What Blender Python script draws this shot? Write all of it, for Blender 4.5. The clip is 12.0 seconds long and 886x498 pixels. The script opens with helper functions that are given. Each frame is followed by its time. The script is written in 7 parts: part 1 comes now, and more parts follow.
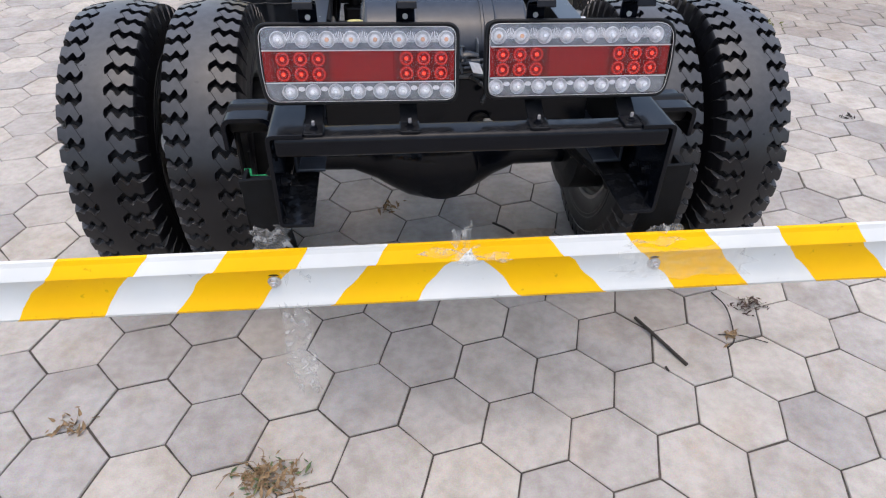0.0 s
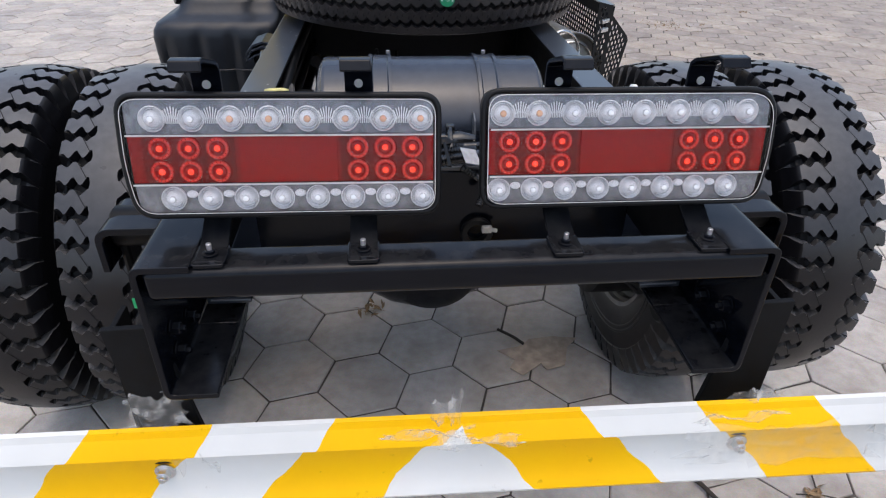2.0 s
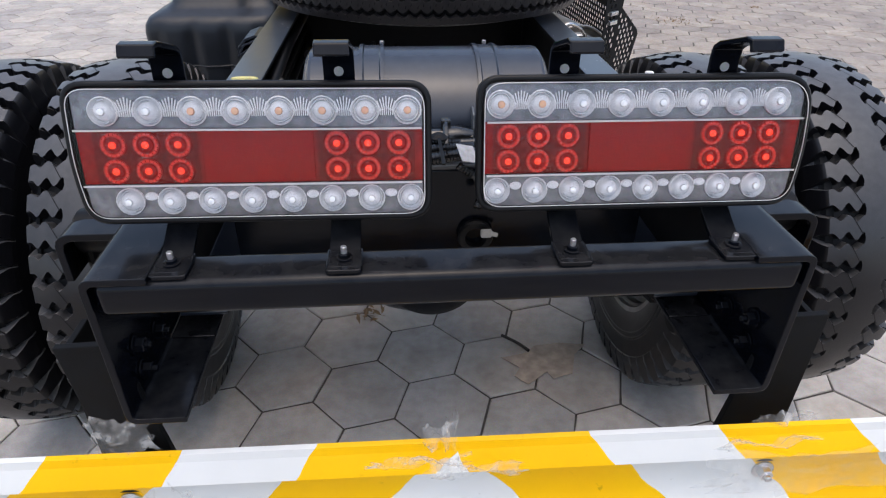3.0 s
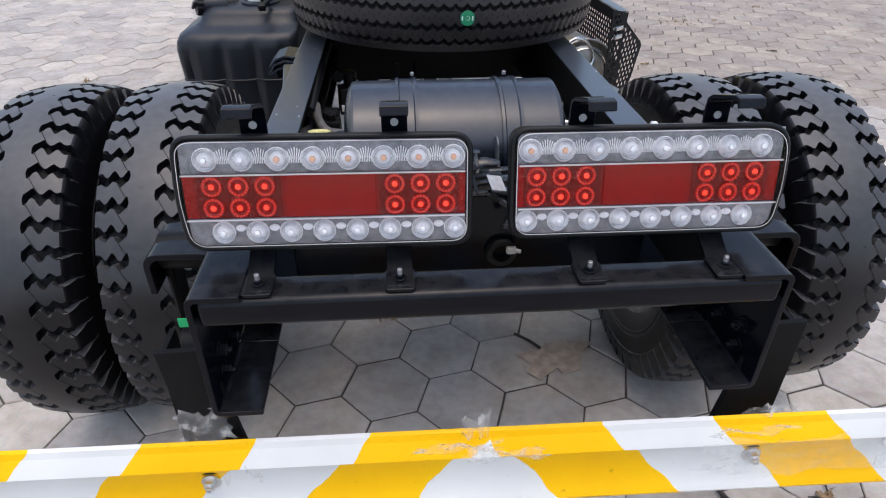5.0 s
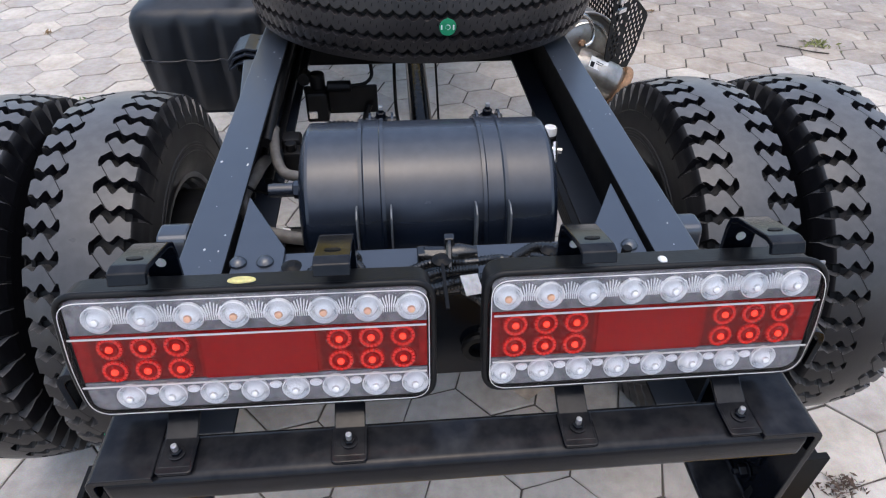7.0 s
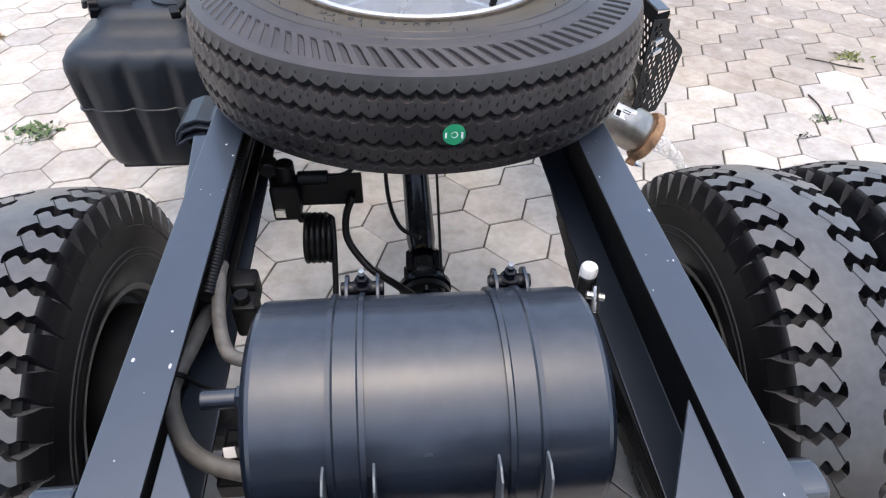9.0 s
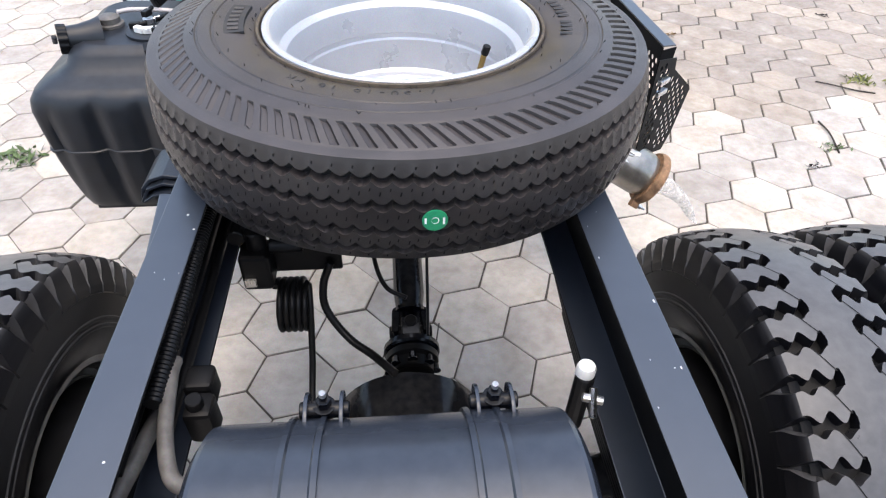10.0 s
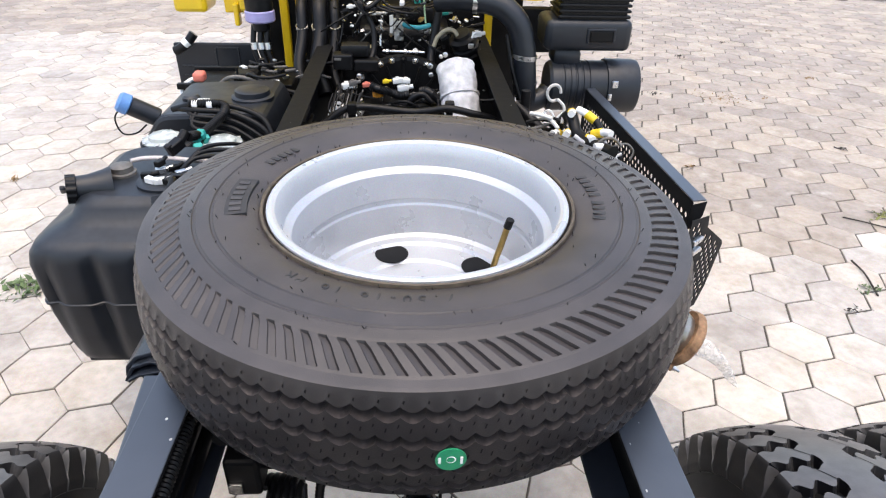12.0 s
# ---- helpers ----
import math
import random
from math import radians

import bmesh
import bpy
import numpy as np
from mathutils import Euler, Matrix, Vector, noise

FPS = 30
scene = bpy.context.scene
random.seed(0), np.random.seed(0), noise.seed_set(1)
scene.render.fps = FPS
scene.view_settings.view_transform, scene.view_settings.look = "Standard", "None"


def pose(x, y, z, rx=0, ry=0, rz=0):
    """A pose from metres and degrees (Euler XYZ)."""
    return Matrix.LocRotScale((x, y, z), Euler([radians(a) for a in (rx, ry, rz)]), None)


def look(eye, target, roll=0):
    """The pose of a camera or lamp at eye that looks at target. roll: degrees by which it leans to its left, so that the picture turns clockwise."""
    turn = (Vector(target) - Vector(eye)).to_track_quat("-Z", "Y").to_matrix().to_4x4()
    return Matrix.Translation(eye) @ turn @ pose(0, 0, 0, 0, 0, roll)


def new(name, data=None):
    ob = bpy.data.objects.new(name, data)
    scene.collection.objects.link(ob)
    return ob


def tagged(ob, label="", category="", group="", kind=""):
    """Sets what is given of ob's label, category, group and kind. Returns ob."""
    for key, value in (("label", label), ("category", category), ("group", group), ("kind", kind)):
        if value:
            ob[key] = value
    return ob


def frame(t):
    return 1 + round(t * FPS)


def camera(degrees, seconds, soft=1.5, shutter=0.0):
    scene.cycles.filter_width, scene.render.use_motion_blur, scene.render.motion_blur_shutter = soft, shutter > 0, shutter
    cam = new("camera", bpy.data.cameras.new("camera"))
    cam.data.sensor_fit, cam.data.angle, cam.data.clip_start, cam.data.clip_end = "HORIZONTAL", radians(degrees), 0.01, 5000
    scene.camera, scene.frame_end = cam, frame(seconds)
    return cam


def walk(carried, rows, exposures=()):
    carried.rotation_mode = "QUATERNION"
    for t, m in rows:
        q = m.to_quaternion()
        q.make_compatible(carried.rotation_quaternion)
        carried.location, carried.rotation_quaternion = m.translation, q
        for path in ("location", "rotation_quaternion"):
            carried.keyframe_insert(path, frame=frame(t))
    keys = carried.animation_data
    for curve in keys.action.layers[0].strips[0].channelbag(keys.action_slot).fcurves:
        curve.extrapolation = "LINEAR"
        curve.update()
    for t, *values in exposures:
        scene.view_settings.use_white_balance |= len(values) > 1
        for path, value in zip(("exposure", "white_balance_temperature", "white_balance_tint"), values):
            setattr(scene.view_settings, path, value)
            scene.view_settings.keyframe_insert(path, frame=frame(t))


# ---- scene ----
cam = camera(71.0, 12.0, soft=1.2)
K = 1.06  # plan units to metres
PATH = [
    (0, (-0.178, -0.945, 1.304), (0.007, 0.621, 0.074), 1.5),
    (0.5, (-0.157, -0.85, 1.279), (0.023, 0.752, 0.096), 1.5),
    (1, (-0.141, -0.714, 1.248), (0.048, 0.921, 0.111), 1.5),
    (1.5, (-0.132, -0.618, 1.218), (0.052, 1.046, 0.123), 1.6),
    (2, (-0.098, -0.553, 1.178), (0.074, 1.131, 0.112), 1.3),
    (2.5, (-0.075, -0.502, 1.155), (0.085, 1.185, 0.092), 1.0),
    (3, (-0.075, -0.485, 1.145), (0.073, 1.199, 0.077), 0.8),
    (3.2, (-0.075, -0.49, 1.144), (0.066, 1.199, 0.082), 0.6),
    (4.8, (-0.125, -0.566, 1.225), (0.025, 1.108, 0.141), 0.8),
    (5, (-0.126, -0.566, 1.237), (0.015, 1.107, 0.151), 0.5),
    (5.5, (-0.132, -0.543, 1.265), (0.012, 1.118, 0.16), 0.4),
    (6, (-0.122, -0.496, 1.301), (0.022, 1.131, 0.147), 0.3),
    (6.5, (-0.09, -0.415, 1.327), (0.055, 1.17, 0.116), 0.4),
    (6.7, (-0.077, -0.378, 1.335), (0.066, 1.184, 0.094), 0.6),
    (8.3, (-0.062, -0.063, 1.371), (0.093, 1.431, 0.051), 1.5),
    (8.5, (-0.062, -0.013, 1.377), (0.098, 1.476, 0.05), 1.7),
    (9, (-0.051, 0.084, 1.377), (0.109, 1.565, 0.043), 1.6),
    (9.5, (-0.025, 0.169, 1.388), (0.13, 1.645, 0.047), 1.7),
    (10, (-0.01, 0.229, 1.402), (0.142, 1.718, 0.075), 1.8),
    (10.5, (-0.011, 0.265, 1.411), (0.134, 1.785, 0.12), 1.9),
    (11, (-0.021, 0.328, 1.418), (0.117, 1.884, 0.169), 1.9),
    (11.5, (-0.012, 0.382, 1.432), (0.113, 2.009, 0.276), 1.7),
    (12, (-0.002, 0.397, 1.437), (0.108, 2.091, 0.379), 1.6),
]
walk(cam, [(t, look(eye, target, roll)) for t, eye, target, roll in PATH], exposures=[(0, 0.68, 6880, 11), (1, 0.60, 6880, 11), (3, 0.62, 6850, 11), (5, 0.63, 6800, 11), (6.7, 0.76, 6680, 10), (8.5, 1.25, 6850, 10), (10, 1.40, 7100, 10), (11, 1.40, 7250, 10), (12, 1.30, 7250, 10)])

# ---- light ----
world = bpy.data.worlds.new("sky")
scene.world = world
world.use_nodes = True
wn = world.node_tree
sky = wn.nodes.new("ShaderNodeTexSky")
sky.sky_type = "NISHITA"
sky.sun_disc = False
SUN_UP, SUN_AZ = 80.0, 181.0
sky.sun_elevation = radians(SUN_UP)
sky.sun_rotation = radians(SUN_AZ)
sky.air_density, sky.dust_density, sky.ozone_density = 1.0, 2.6, 1.0
wn.nodes["Background"].inputs["Strength"].default_value = 0.178
wn.links.new(sky.outputs["Color"], wn.nodes["Background"].inputs["Color"])
sun = new("sun", bpy.data.lights.new("sun", "SUN"))
sun.data.energy, sun.data.angle, sun.data.color = 0.60, radians(85), (0.98, 0.99, 1.0)
az, el = radians(SUN_AZ), radians(SUN_UP)
sun_from = Vector((math.sin(az) * math.cos(el), math.cos(az) * math.cos(el), math.sin(el)))
sun.matrix_basis = look(sun_from * 20, (0, 0, 0))


# ---- materials ----
def nodes_of(name):
    m = bpy.data.materials.new(name)
    m.use_nodes = True
    return m, m.node_tree.nodes, m.node_tree.links, m.node_tree.nodes["Principled BSDF"]


def texture(n, l, kind, scale, detail=4.0, where=None):
    t = n.new(kind)
    t.inputs["Scale"].default_value = scale
    if "Detail" in t.inputs:
        t.inputs["Detail"].default_value = detail
    if where is None:
        where = n.new("ShaderNodeNewGeometry").outputs["Position"]
    l.new(where, t.inputs["Vector"])
    return t


def ramp(n, l, value, a, b, ca, cb):
    r = n.new("ShaderNodeValToRGB")
    r.color_ramp.elements[0].position, r.color_ramp.elements[1].position = a, b
    r.color_ramp.elements[0].color, r.color_ramp.elements[1].color = (*ca, 1), (*cb, 1)
    l.new(value, r.inputs["Fac"])
    return r.outputs["Color"]


def mix(n, l, kind, fac, a, b):
    m = n.new("ShaderNodeMix")
    m.data_type, m.blend_type = "RGBA", kind
    for sock, v in ((m.inputs[0], fac), (m.inputs[6], a), (m.inputs[7], b)):
        if isinstance(v, (int, float)):
            sock.default_value = v
        elif isinstance(v, tuple):
            sock.default_value = (*v, 1)
        else:
            l.new(v, sock)
    return m.outputs[2]


def surface(name, base, rough, metal=0.0, vary=0.25, scale=30.0, grain=400.0, bump=0.15, dust_sheen=0.0, dust_sheen_color=(0.35, 0.32, 0.28), spec=0.5, coat=0.0, rough_vary=0.12, own=False, even=0.1):
    """A worn surface: large stains, fine grain, uneven gloss, fine relief and a pale film on what faces up, for dusty
    tops and painted sky sheen. own: grain fixed to the thing.
    """
    m, n, l, p = nodes_of(name)
    where = n.new("ShaderNodeTexCoord").outputs["Object"] if own else None
    big = texture(n, l, "ShaderNodeTexNoise", scale, 5.0, where)
    fine = texture(n, l, "ShaderNodeTexNoise", grain, 3.0, where)
    dark = tuple(c * (1 - vary) for c in base)
    light = tuple(min(1.0, c * (1 + vary)) for c in base)
    col = ramp(n, l, big.outputs["Fac"], 0.3, 0.7, dark, light)
    col = mix(n, l, "OVERLAY", 0.25, col, fine.outputs["Color"])
    # lightens up-facing faces: dusty film and sky sheen share this colour
    if dust_sheen:
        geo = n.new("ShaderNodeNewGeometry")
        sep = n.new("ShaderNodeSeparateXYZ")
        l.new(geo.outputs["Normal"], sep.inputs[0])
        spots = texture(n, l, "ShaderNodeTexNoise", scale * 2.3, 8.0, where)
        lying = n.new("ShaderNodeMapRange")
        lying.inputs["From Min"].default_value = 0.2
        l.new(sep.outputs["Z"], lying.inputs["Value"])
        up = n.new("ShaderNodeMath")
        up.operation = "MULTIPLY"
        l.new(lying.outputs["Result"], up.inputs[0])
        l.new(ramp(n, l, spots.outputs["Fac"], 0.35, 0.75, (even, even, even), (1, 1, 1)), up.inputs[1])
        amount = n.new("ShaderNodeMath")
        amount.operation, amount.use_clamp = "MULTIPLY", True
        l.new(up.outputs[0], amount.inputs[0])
        amount.inputs[1].default_value = dust_sheen
        col = mix(n, l, "MIX", amount.outputs[0], col, dust_sheen_color)
    l.new(col, p.inputs["Base Color"])
    r = n.new("ShaderNodeMapRange")
    r.inputs["To Min"].default_value, r.inputs["To Max"].default_value = max(0.03, rough - rough_vary), min(1, rough + rough_vary)
    l.new(big.outputs["Fac"], r.inputs["Value"])
    l.new(r.outputs["Result"], p.inputs["Roughness"])
    p.inputs["Metallic"].default_value = metal
    p.inputs["Specular IOR Level"].default_value = spec
    p.inputs["Coat Weight"].default_value = coat
    if bump:
        b = n.new("ShaderNodeBump")
        b.inputs["Strength"].default_value, b.inputs["Distance"].default_value = bump, 0.001
        l.new(fine.outputs["Fac"], b.inputs["Height"])
        l.new(b.outputs["Normal"], p.inputs["Normal"])
    return m


def paver_material(name, base, per_object):
    """Cast concrete: each piece its own shade, with damp stains, scuffs and pits."""
    m, n, l, p = nodes_of(name)
    if per_object:
        rnd = n.new("ShaderNodeObjectInfo").outputs["Random"]
    else:
        rnd = n.new("ShaderNodeNewGeometry").outputs["Random Per Island"]
    b = base
    col = ramp(n, l, rnd, 0.0, 1.0, tuple(c * f for c, f in zip(b, (0.82, 0.82, 0.84))), tuple(c * f for c, f in zip(b, (1.13, 1.11, 1.07))))
    cloud = texture(n, l, "ShaderNodeTexNoise", 2.6, 6.0)
    col = mix(n, l, "MULTIPLY", 0.55, col, ramp(n, l, cloud.outputs["Fac"], 0.36, 0.62, (0.66, 0.65, 0.66), (1, 1, 1)))
    patch = texture(n, l, "ShaderNodeTexNoise", 11.0, 7.0)
    col = mix(n, l, "MULTIPLY", 0.5, col, ramp(n, l, patch.outputs["Fac"], 0.34, 0.56, (0.70, 0.66, 0.60), (1, 1, 1)))
    warm = texture(n, l, "ShaderNodeTexNoise", 5.0, 3.0)
    col = mix(n, l, "MIX", ramp(n, l, warm.outputs["Fac"], 0.55, 0.75, (0, 0, 0), (0.35, 0.35, 0.35)), col, (0.47, 0.37, 0.28))
    sand = texture(n, l, "ShaderNodeTexNoise", 420.0, 3.0)
    col = mix(n, l, "OVERLAY", 0.45, col, sand.outputs["Color"])
    scuff = texture(n, l, "ShaderNodeTexNoise", 38.0, 9.0)
    col = mix(n, l, "MULTIPLY", 0.45, col, ramp(n, l, scuff.outputs["Fac"], 0.36, 0.60, (0.74, 0.72, 0.70), (1.0, 1.0, 1.0)))
    lime = texture(n, l, "ShaderNodeTexNoise", 7.0, 8.0)
    col = mix(n, l, "MIX", ramp(n, l, lime.outputs["Fac"], 0.60, 0.72, (0, 0, 0), (0.30, 0.30, 0.30)), col, (0.66, 0.63, 0.58))
    pits = texture(n, l, "ShaderNodeTexVoronoi", 70.0)
    col = mix(n, l, "MULTIPLY", 0.5, col, ramp(n, l, pits.outputs["Distance"], 0.05, 0.13, (0.36, 0.34, 0.31), (1, 1, 1)))
    l.new(col, p.inputs["Base Color"])
    p.inputs["Roughness"].default_value = 0.82
    p.inputs["Specular IOR Level"].default_value = 0.35
    bp = n.new("ShaderNodeBump")
    bp.inputs["Strength"].default_value, bp.inputs["Distance"].default_value = 0.35, 0.0012
    l.new(sand.outputs["Fac"], bp.inputs["Height"])
    l.new(bp.outputs["Normal"], p.inputs["Normal"])
    return m


def film_material(name, low, high):
    """Thin clear film: mostly see-through, a little milky, with a soft sheen."""
    m, n, l, p = nodes_of(name)
    n.remove(p)
    clear, milk = n.new("ShaderNodeBsdfTransparent"), n.new("ShaderNodeBsdfDiffuse")
    milk.inputs["Color"].default_value = (0.80, 0.78, 0.74, 1)
    crease = texture(n, l, "ShaderNodeTexNoise", 60.0, 5.0)
    both = n.new("ShaderNodeMixShader")
    l.new(ramp(n, l, crease.outputs["Fac"], 0.45, 0.72, (low, low, low), (high, high, high)), both.inputs[0])
    l.new(clear.outputs[0], both.inputs[1])
    l.new(milk.outputs[0], both.inputs[2])
    l.new(both.outputs[0], n["Material Output"].inputs["Surface"])
    return m


PAVER = paver_material("paver concrete", (0.54, 0.505, 0.46), True)
PAVER_REST = paver_material("paver concrete rest", (0.54, 0.505, 0.46), False)
PAVER_TAN = paver_material("dusty paver concrete", (0.40, 0.355, 0.31), False)
DIRT = surface("joint dirt", (0.075, 0.063, 0.052), 0.95, vary=0.5, scale=40, bump=0.5)
APRON = surface("pale concrete apron", (0.62, 0.58, 0.52), 0.9, vary=0.2, scale=1.5, bump=0.3)
BLACK_PAINT = surface("black chassis paint", (0.0020, 0.0028, 0.0052), 0.15, vary=0.25, scale=25, rough_vary=0.06, bump=0.05, spec=0.20, dust_sheen=0.07, dust_sheen_color=(0.30, 0.29, 0.27), even=0.3)
# the bluish film paints the sky's reflection onto the rail tops
RAIL_PAINT = surface("satin black rail paint", (0.011, 0.0160, 0.026), 0.30, vary=0.08, scale=14, rough_vary=0.05, bump=0.02, spec=1.0, dust_sheen=0.16, dust_sheen_color=(0.15, 0.175, 0.215), even=0.8)
# the pale blue film on top is painted-in sky light
TANK_PAINT = surface("glossy blue-black tank paint", (0.004, 0.0070, 0.014), 0.24, vary=0.2, scale=20, rough_vary=0.06, bump=0.02, spec=0.55, dust_sheen=0.13, dust_sheen_color=(0.27, 0.31, 0.37), even=0.75)
# also gives the frame rails' sides their painted shade
DULL_SHADE_PAINT = surface("dull black paint, also rail side shade", (0.005, 0.0053, 0.0060), 0.62, vary=0.4, scale=40, spec=0.14)
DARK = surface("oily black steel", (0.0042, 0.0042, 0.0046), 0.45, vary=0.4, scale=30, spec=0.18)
# block tops lightened as dusty and for sky sheen painted on them
RUBBER = surface("lug tyre rubber", (0.006, 0.006, 0.0075), 0.33, vary=0.12, scale=24, bump=0.15, dust_sheen=0.60, dust_sheen_color=(0.187, 0.185, 0.187), spec=0.36, even=0.72)
# groove floors: clean rubber, made darker for the shade in the grooves
CLEAN_SHADE_RUBBER = surface("clean black rubber with groove shade", (0.0045, 0.0045, 0.0050), 0.55, vary=0.2, scale=40, spec=0.2)
RUBBER_DUSTY = surface("dusty rib tyre rubber", (0.0155, 0.0130, 0.0133), 0.42, vary=0.22, scale=7, grain=700, bump=0.30, dust_sheen=0.25, dust_sheen_color=(0.20, 0.172, 0.165), spec=0.5, even=0.5)
SILVER = surface("silver wheel paint", (0.50, 0.515, 0.54), 0.30, metal=0.35, vary=0.06, scale=14, bump=0.06)
STEEL = surface("zinc plated steel", (0.62, 0.62, 0.62), 0.30, metal=1.0, vary=0.15, scale=60)
GALV = surface("bright exhaust steel", (0.55, 0.54, 0.52), 0.24, metal=1.0, vary=0.2, scale=30)
RUST = surface("rusted flange", (0.30, 0.18, 0.105), 0.8, metal=0.3, vary=0.5, scale=50)
PLASTIC = surface("black tank plastic", (0.0095, 0.0118, 0.016), 0.40, vary=0.2, scale=20, bump=0.15, dust_sheen=0.08, dust_sheen_color=(0.18, 0.20, 0.24), spec=0.4)
HOSE = surface("black rubber hose", (0.0050, 0.0050, 0.0057), 0.40, vary=0.3, scale=60, spec=0.24)
CONDUIT = surface("glossy black conduit", (0.0060, 0.0062, 0.0070), 0.24, vary=0.3, scale=60, spec=0.7)
GREY_HOSE = surface("grey nylon hose", (0.115, 0.108, 0.10), 0.5, vary=0.3, scale=60)
YELLOW_CAB = surface("yellow cab paint", (0.62, 0.42, 0.01), 0.35, vary=0.1, scale=10, coat=0.3)
BLUE = surface("blue cap plastic", (0.09, 0.23, 0.50), 0.4, vary=0.1)
GREEN = surface("green sticker", (0.01, 0.22, 0.10), 0.4, vary=0.15, scale=80)
WHITE = surface("white plastic", (0.72, 0.72, 0.70), 0.4, vary=0.08)
YELLOW_TAPE = surface("yellow tape", (0.72, 0.50, 0.02), 0.5, vary=0.1)
TEAL = surface("teal connector", (0.01, 0.30, 0.26), 0.4, vary=0.1)
RED_PLASTIC = surface("red rubber", (0.62, 0.17, 0.12), 0.5, vary=0.1)
FOIL = surface("grey heat wrap", (0.47, 0.47, 0.48), 0.55, vary=0.25, scale=40, bump=0.5)
LAVENDER = surface("lavender cap", (0.30, 0.28, 0.50), 0.45, vary=0.1)


# ---- building helpers ----
def world_of(ob):
    m = ob.matrix_parent_inverse @ ob.matrix_basis
    return world_of(ob.parent) @ m if ob.parent else ob.matrix_basis.copy()


STAND = Vector((0, 0, 0))


def stand(x=0.0, y=0.0, z=0.0):
    """Where the parts that follow stand on the plan, from their drawn places."""
    STAND.xyz = x, y, z


def thing(name, at, label, category, group="", kind=""):
    ob = new(name)
    ob.matrix_basis = Matrix.Translation((Vector(at) + STAND) * K)
    ob.empty_display_size = 0.1
    return tagged(ob, label, category, group, kind)


def as_mesh(name, bm, mats):
    me = bpy.data.meshes.new(name)
    bmesh.ops.scale(bm, vec=(K, K, K), verts=bm.verts)
    bm.to_mesh(me)
    bm.free()
    for m in mats if isinstance(mats, (list, tuple)) else [mats]:
        me.materials.append(m)
    return me


def place(name, me, parent, label="", at=None):
    """A mesh as a part, in plan units; at: a matrix in plan units."""
    ob = new(name, me)
    at = at or Matrix()
    ob.matrix_basis = Matrix.Translation((at.translation + STAND) * K) @ at.to_3x3().to_4x4()
    if parent is not None:
        ob.parent = parent
        ob.matrix_parent_inverse = world_of(parent).inverted()
    return tagged(ob, label)


def part(name, bm, mats, parent, label="", at=None):
    return place(name, as_mesh(name, bm, mats), parent, label, at)


def smooth(bm, angle=35.0):
    for f in bm.faces:
        f.smooth = True
    for e in bm.edges:
        if len(e.link_faces) == 2:
            bend_by = e.calc_face_angle(0)
            a, b = (f.calc_area() for f in e.link_faces)
            # a broad flat face keeps its own normal beside the small faces of its rounded edge
            if bend_by > radians(angle) or (bend_by > radians(11) and max(a, b) > 6 * min(a, b)):
                e.smooth = False
    return bm


def box(x0, x1, y0, y1, z0, z1, bevel=0.003, segs=2):
    bm = bmesh.new()
    bmesh.ops.create_cube(bm, size=1.0)
    for v in bm.verts:
        v.co = Vector(((x0 + x1) / 2 + v.co.x * (x1 - x0), (y0 + y1) / 2 + v.co.y * (y1 - y0), (z0 + z1) / 2 + v.co.z * (z1 - z0)))
    if bevel:
        bmesh.ops.bevel(bm, geom=bm.edges[:], offset=bevel, segments=segs, affect="EDGES", profile=0.5)
    return smooth(bm)


def join(*bms):
    out = bmesh.new()
    for b in bms:
        me = bpy.data.meshes.new("tmp")
        b.to_mesh(me)
        out.from_mesh(me)
        bpy.data.meshes.remove(me)
        b.free()
    return out


def moved(bm, m):
    bmesh.ops.transform(bm, matrix=m, verts=bm.verts)
    return bm


def prism(points, axis, a, b, bevel=0.0):
    """A closed outline, drawn in the two other axes, drawn out along axis from a to b."""
    bm = bmesh.new()
    put = {"x": lambda p, h: (h, p[0], p[1]), "y": lambda p, h: (p[0], h, p[1]), "z": lambda p, h: (p[0], p[1], h)}[axis]
    lo = [bm.verts.new(put(p, a)) for p in points]
    hi = [bm.verts.new(put(p, b)) for p in points]
    n = len(points)
    bm.faces.new(lo)
    bm.faces.new(hi[::-1])
    for i in range(n):
        bm.faces.new((lo[i], hi[i], hi[(i + 1) % n], lo[(i + 1) % n]))
    bmesh.ops.recalc_face_normals(bm, faces=bm.faces[:])
    if bevel:
        bmesh.ops.bevel(bm, geom=bm.edges[:], offset=bevel, segments=2, affect="EDGES", profile=0.5)
    return smooth(bm)


def spin(profile, axis="x", steps=48, closed=False, smooth_angle=30):
    """A profile of (along the axis, radius) turned round it."""
    bm = bmesh.new()
    rings = []
    for h, r in profile:
        ring = []
        for i in range(steps):
            a = 2 * math.pi * i / steps
            c, s = r * math.cos(a), r * math.sin(a)
            ring.append(bm.verts.new({"x": (h, c, s), "y": (c, h, s), "z": (c, s, h)}[axis]))
        rings.append(ring)
    pairs = list(zip(rings, rings[1:])) + ([(rings[-1], rings[0])] if closed else [])
    for r0, r1 in pairs:
        for i in range(steps):
            j = (i + 1) % steps
            bm.faces.new((r0[i], r0[j], r1[j], r1[i]))
    if not closed:
        for ring, r in ((rings[0], profile[0][1]), (rings[-1], profile[-1][1])):
            if r > 1e-4:
                bm.faces.new(ring)
    bmesh.ops.remove_doubles(bm, verts=bm.verts[:], dist=1e-5)
    bmesh.ops.recalc_face_normals(bm, faces=bm.faces[:])
    return smooth(bm, smooth_angle)


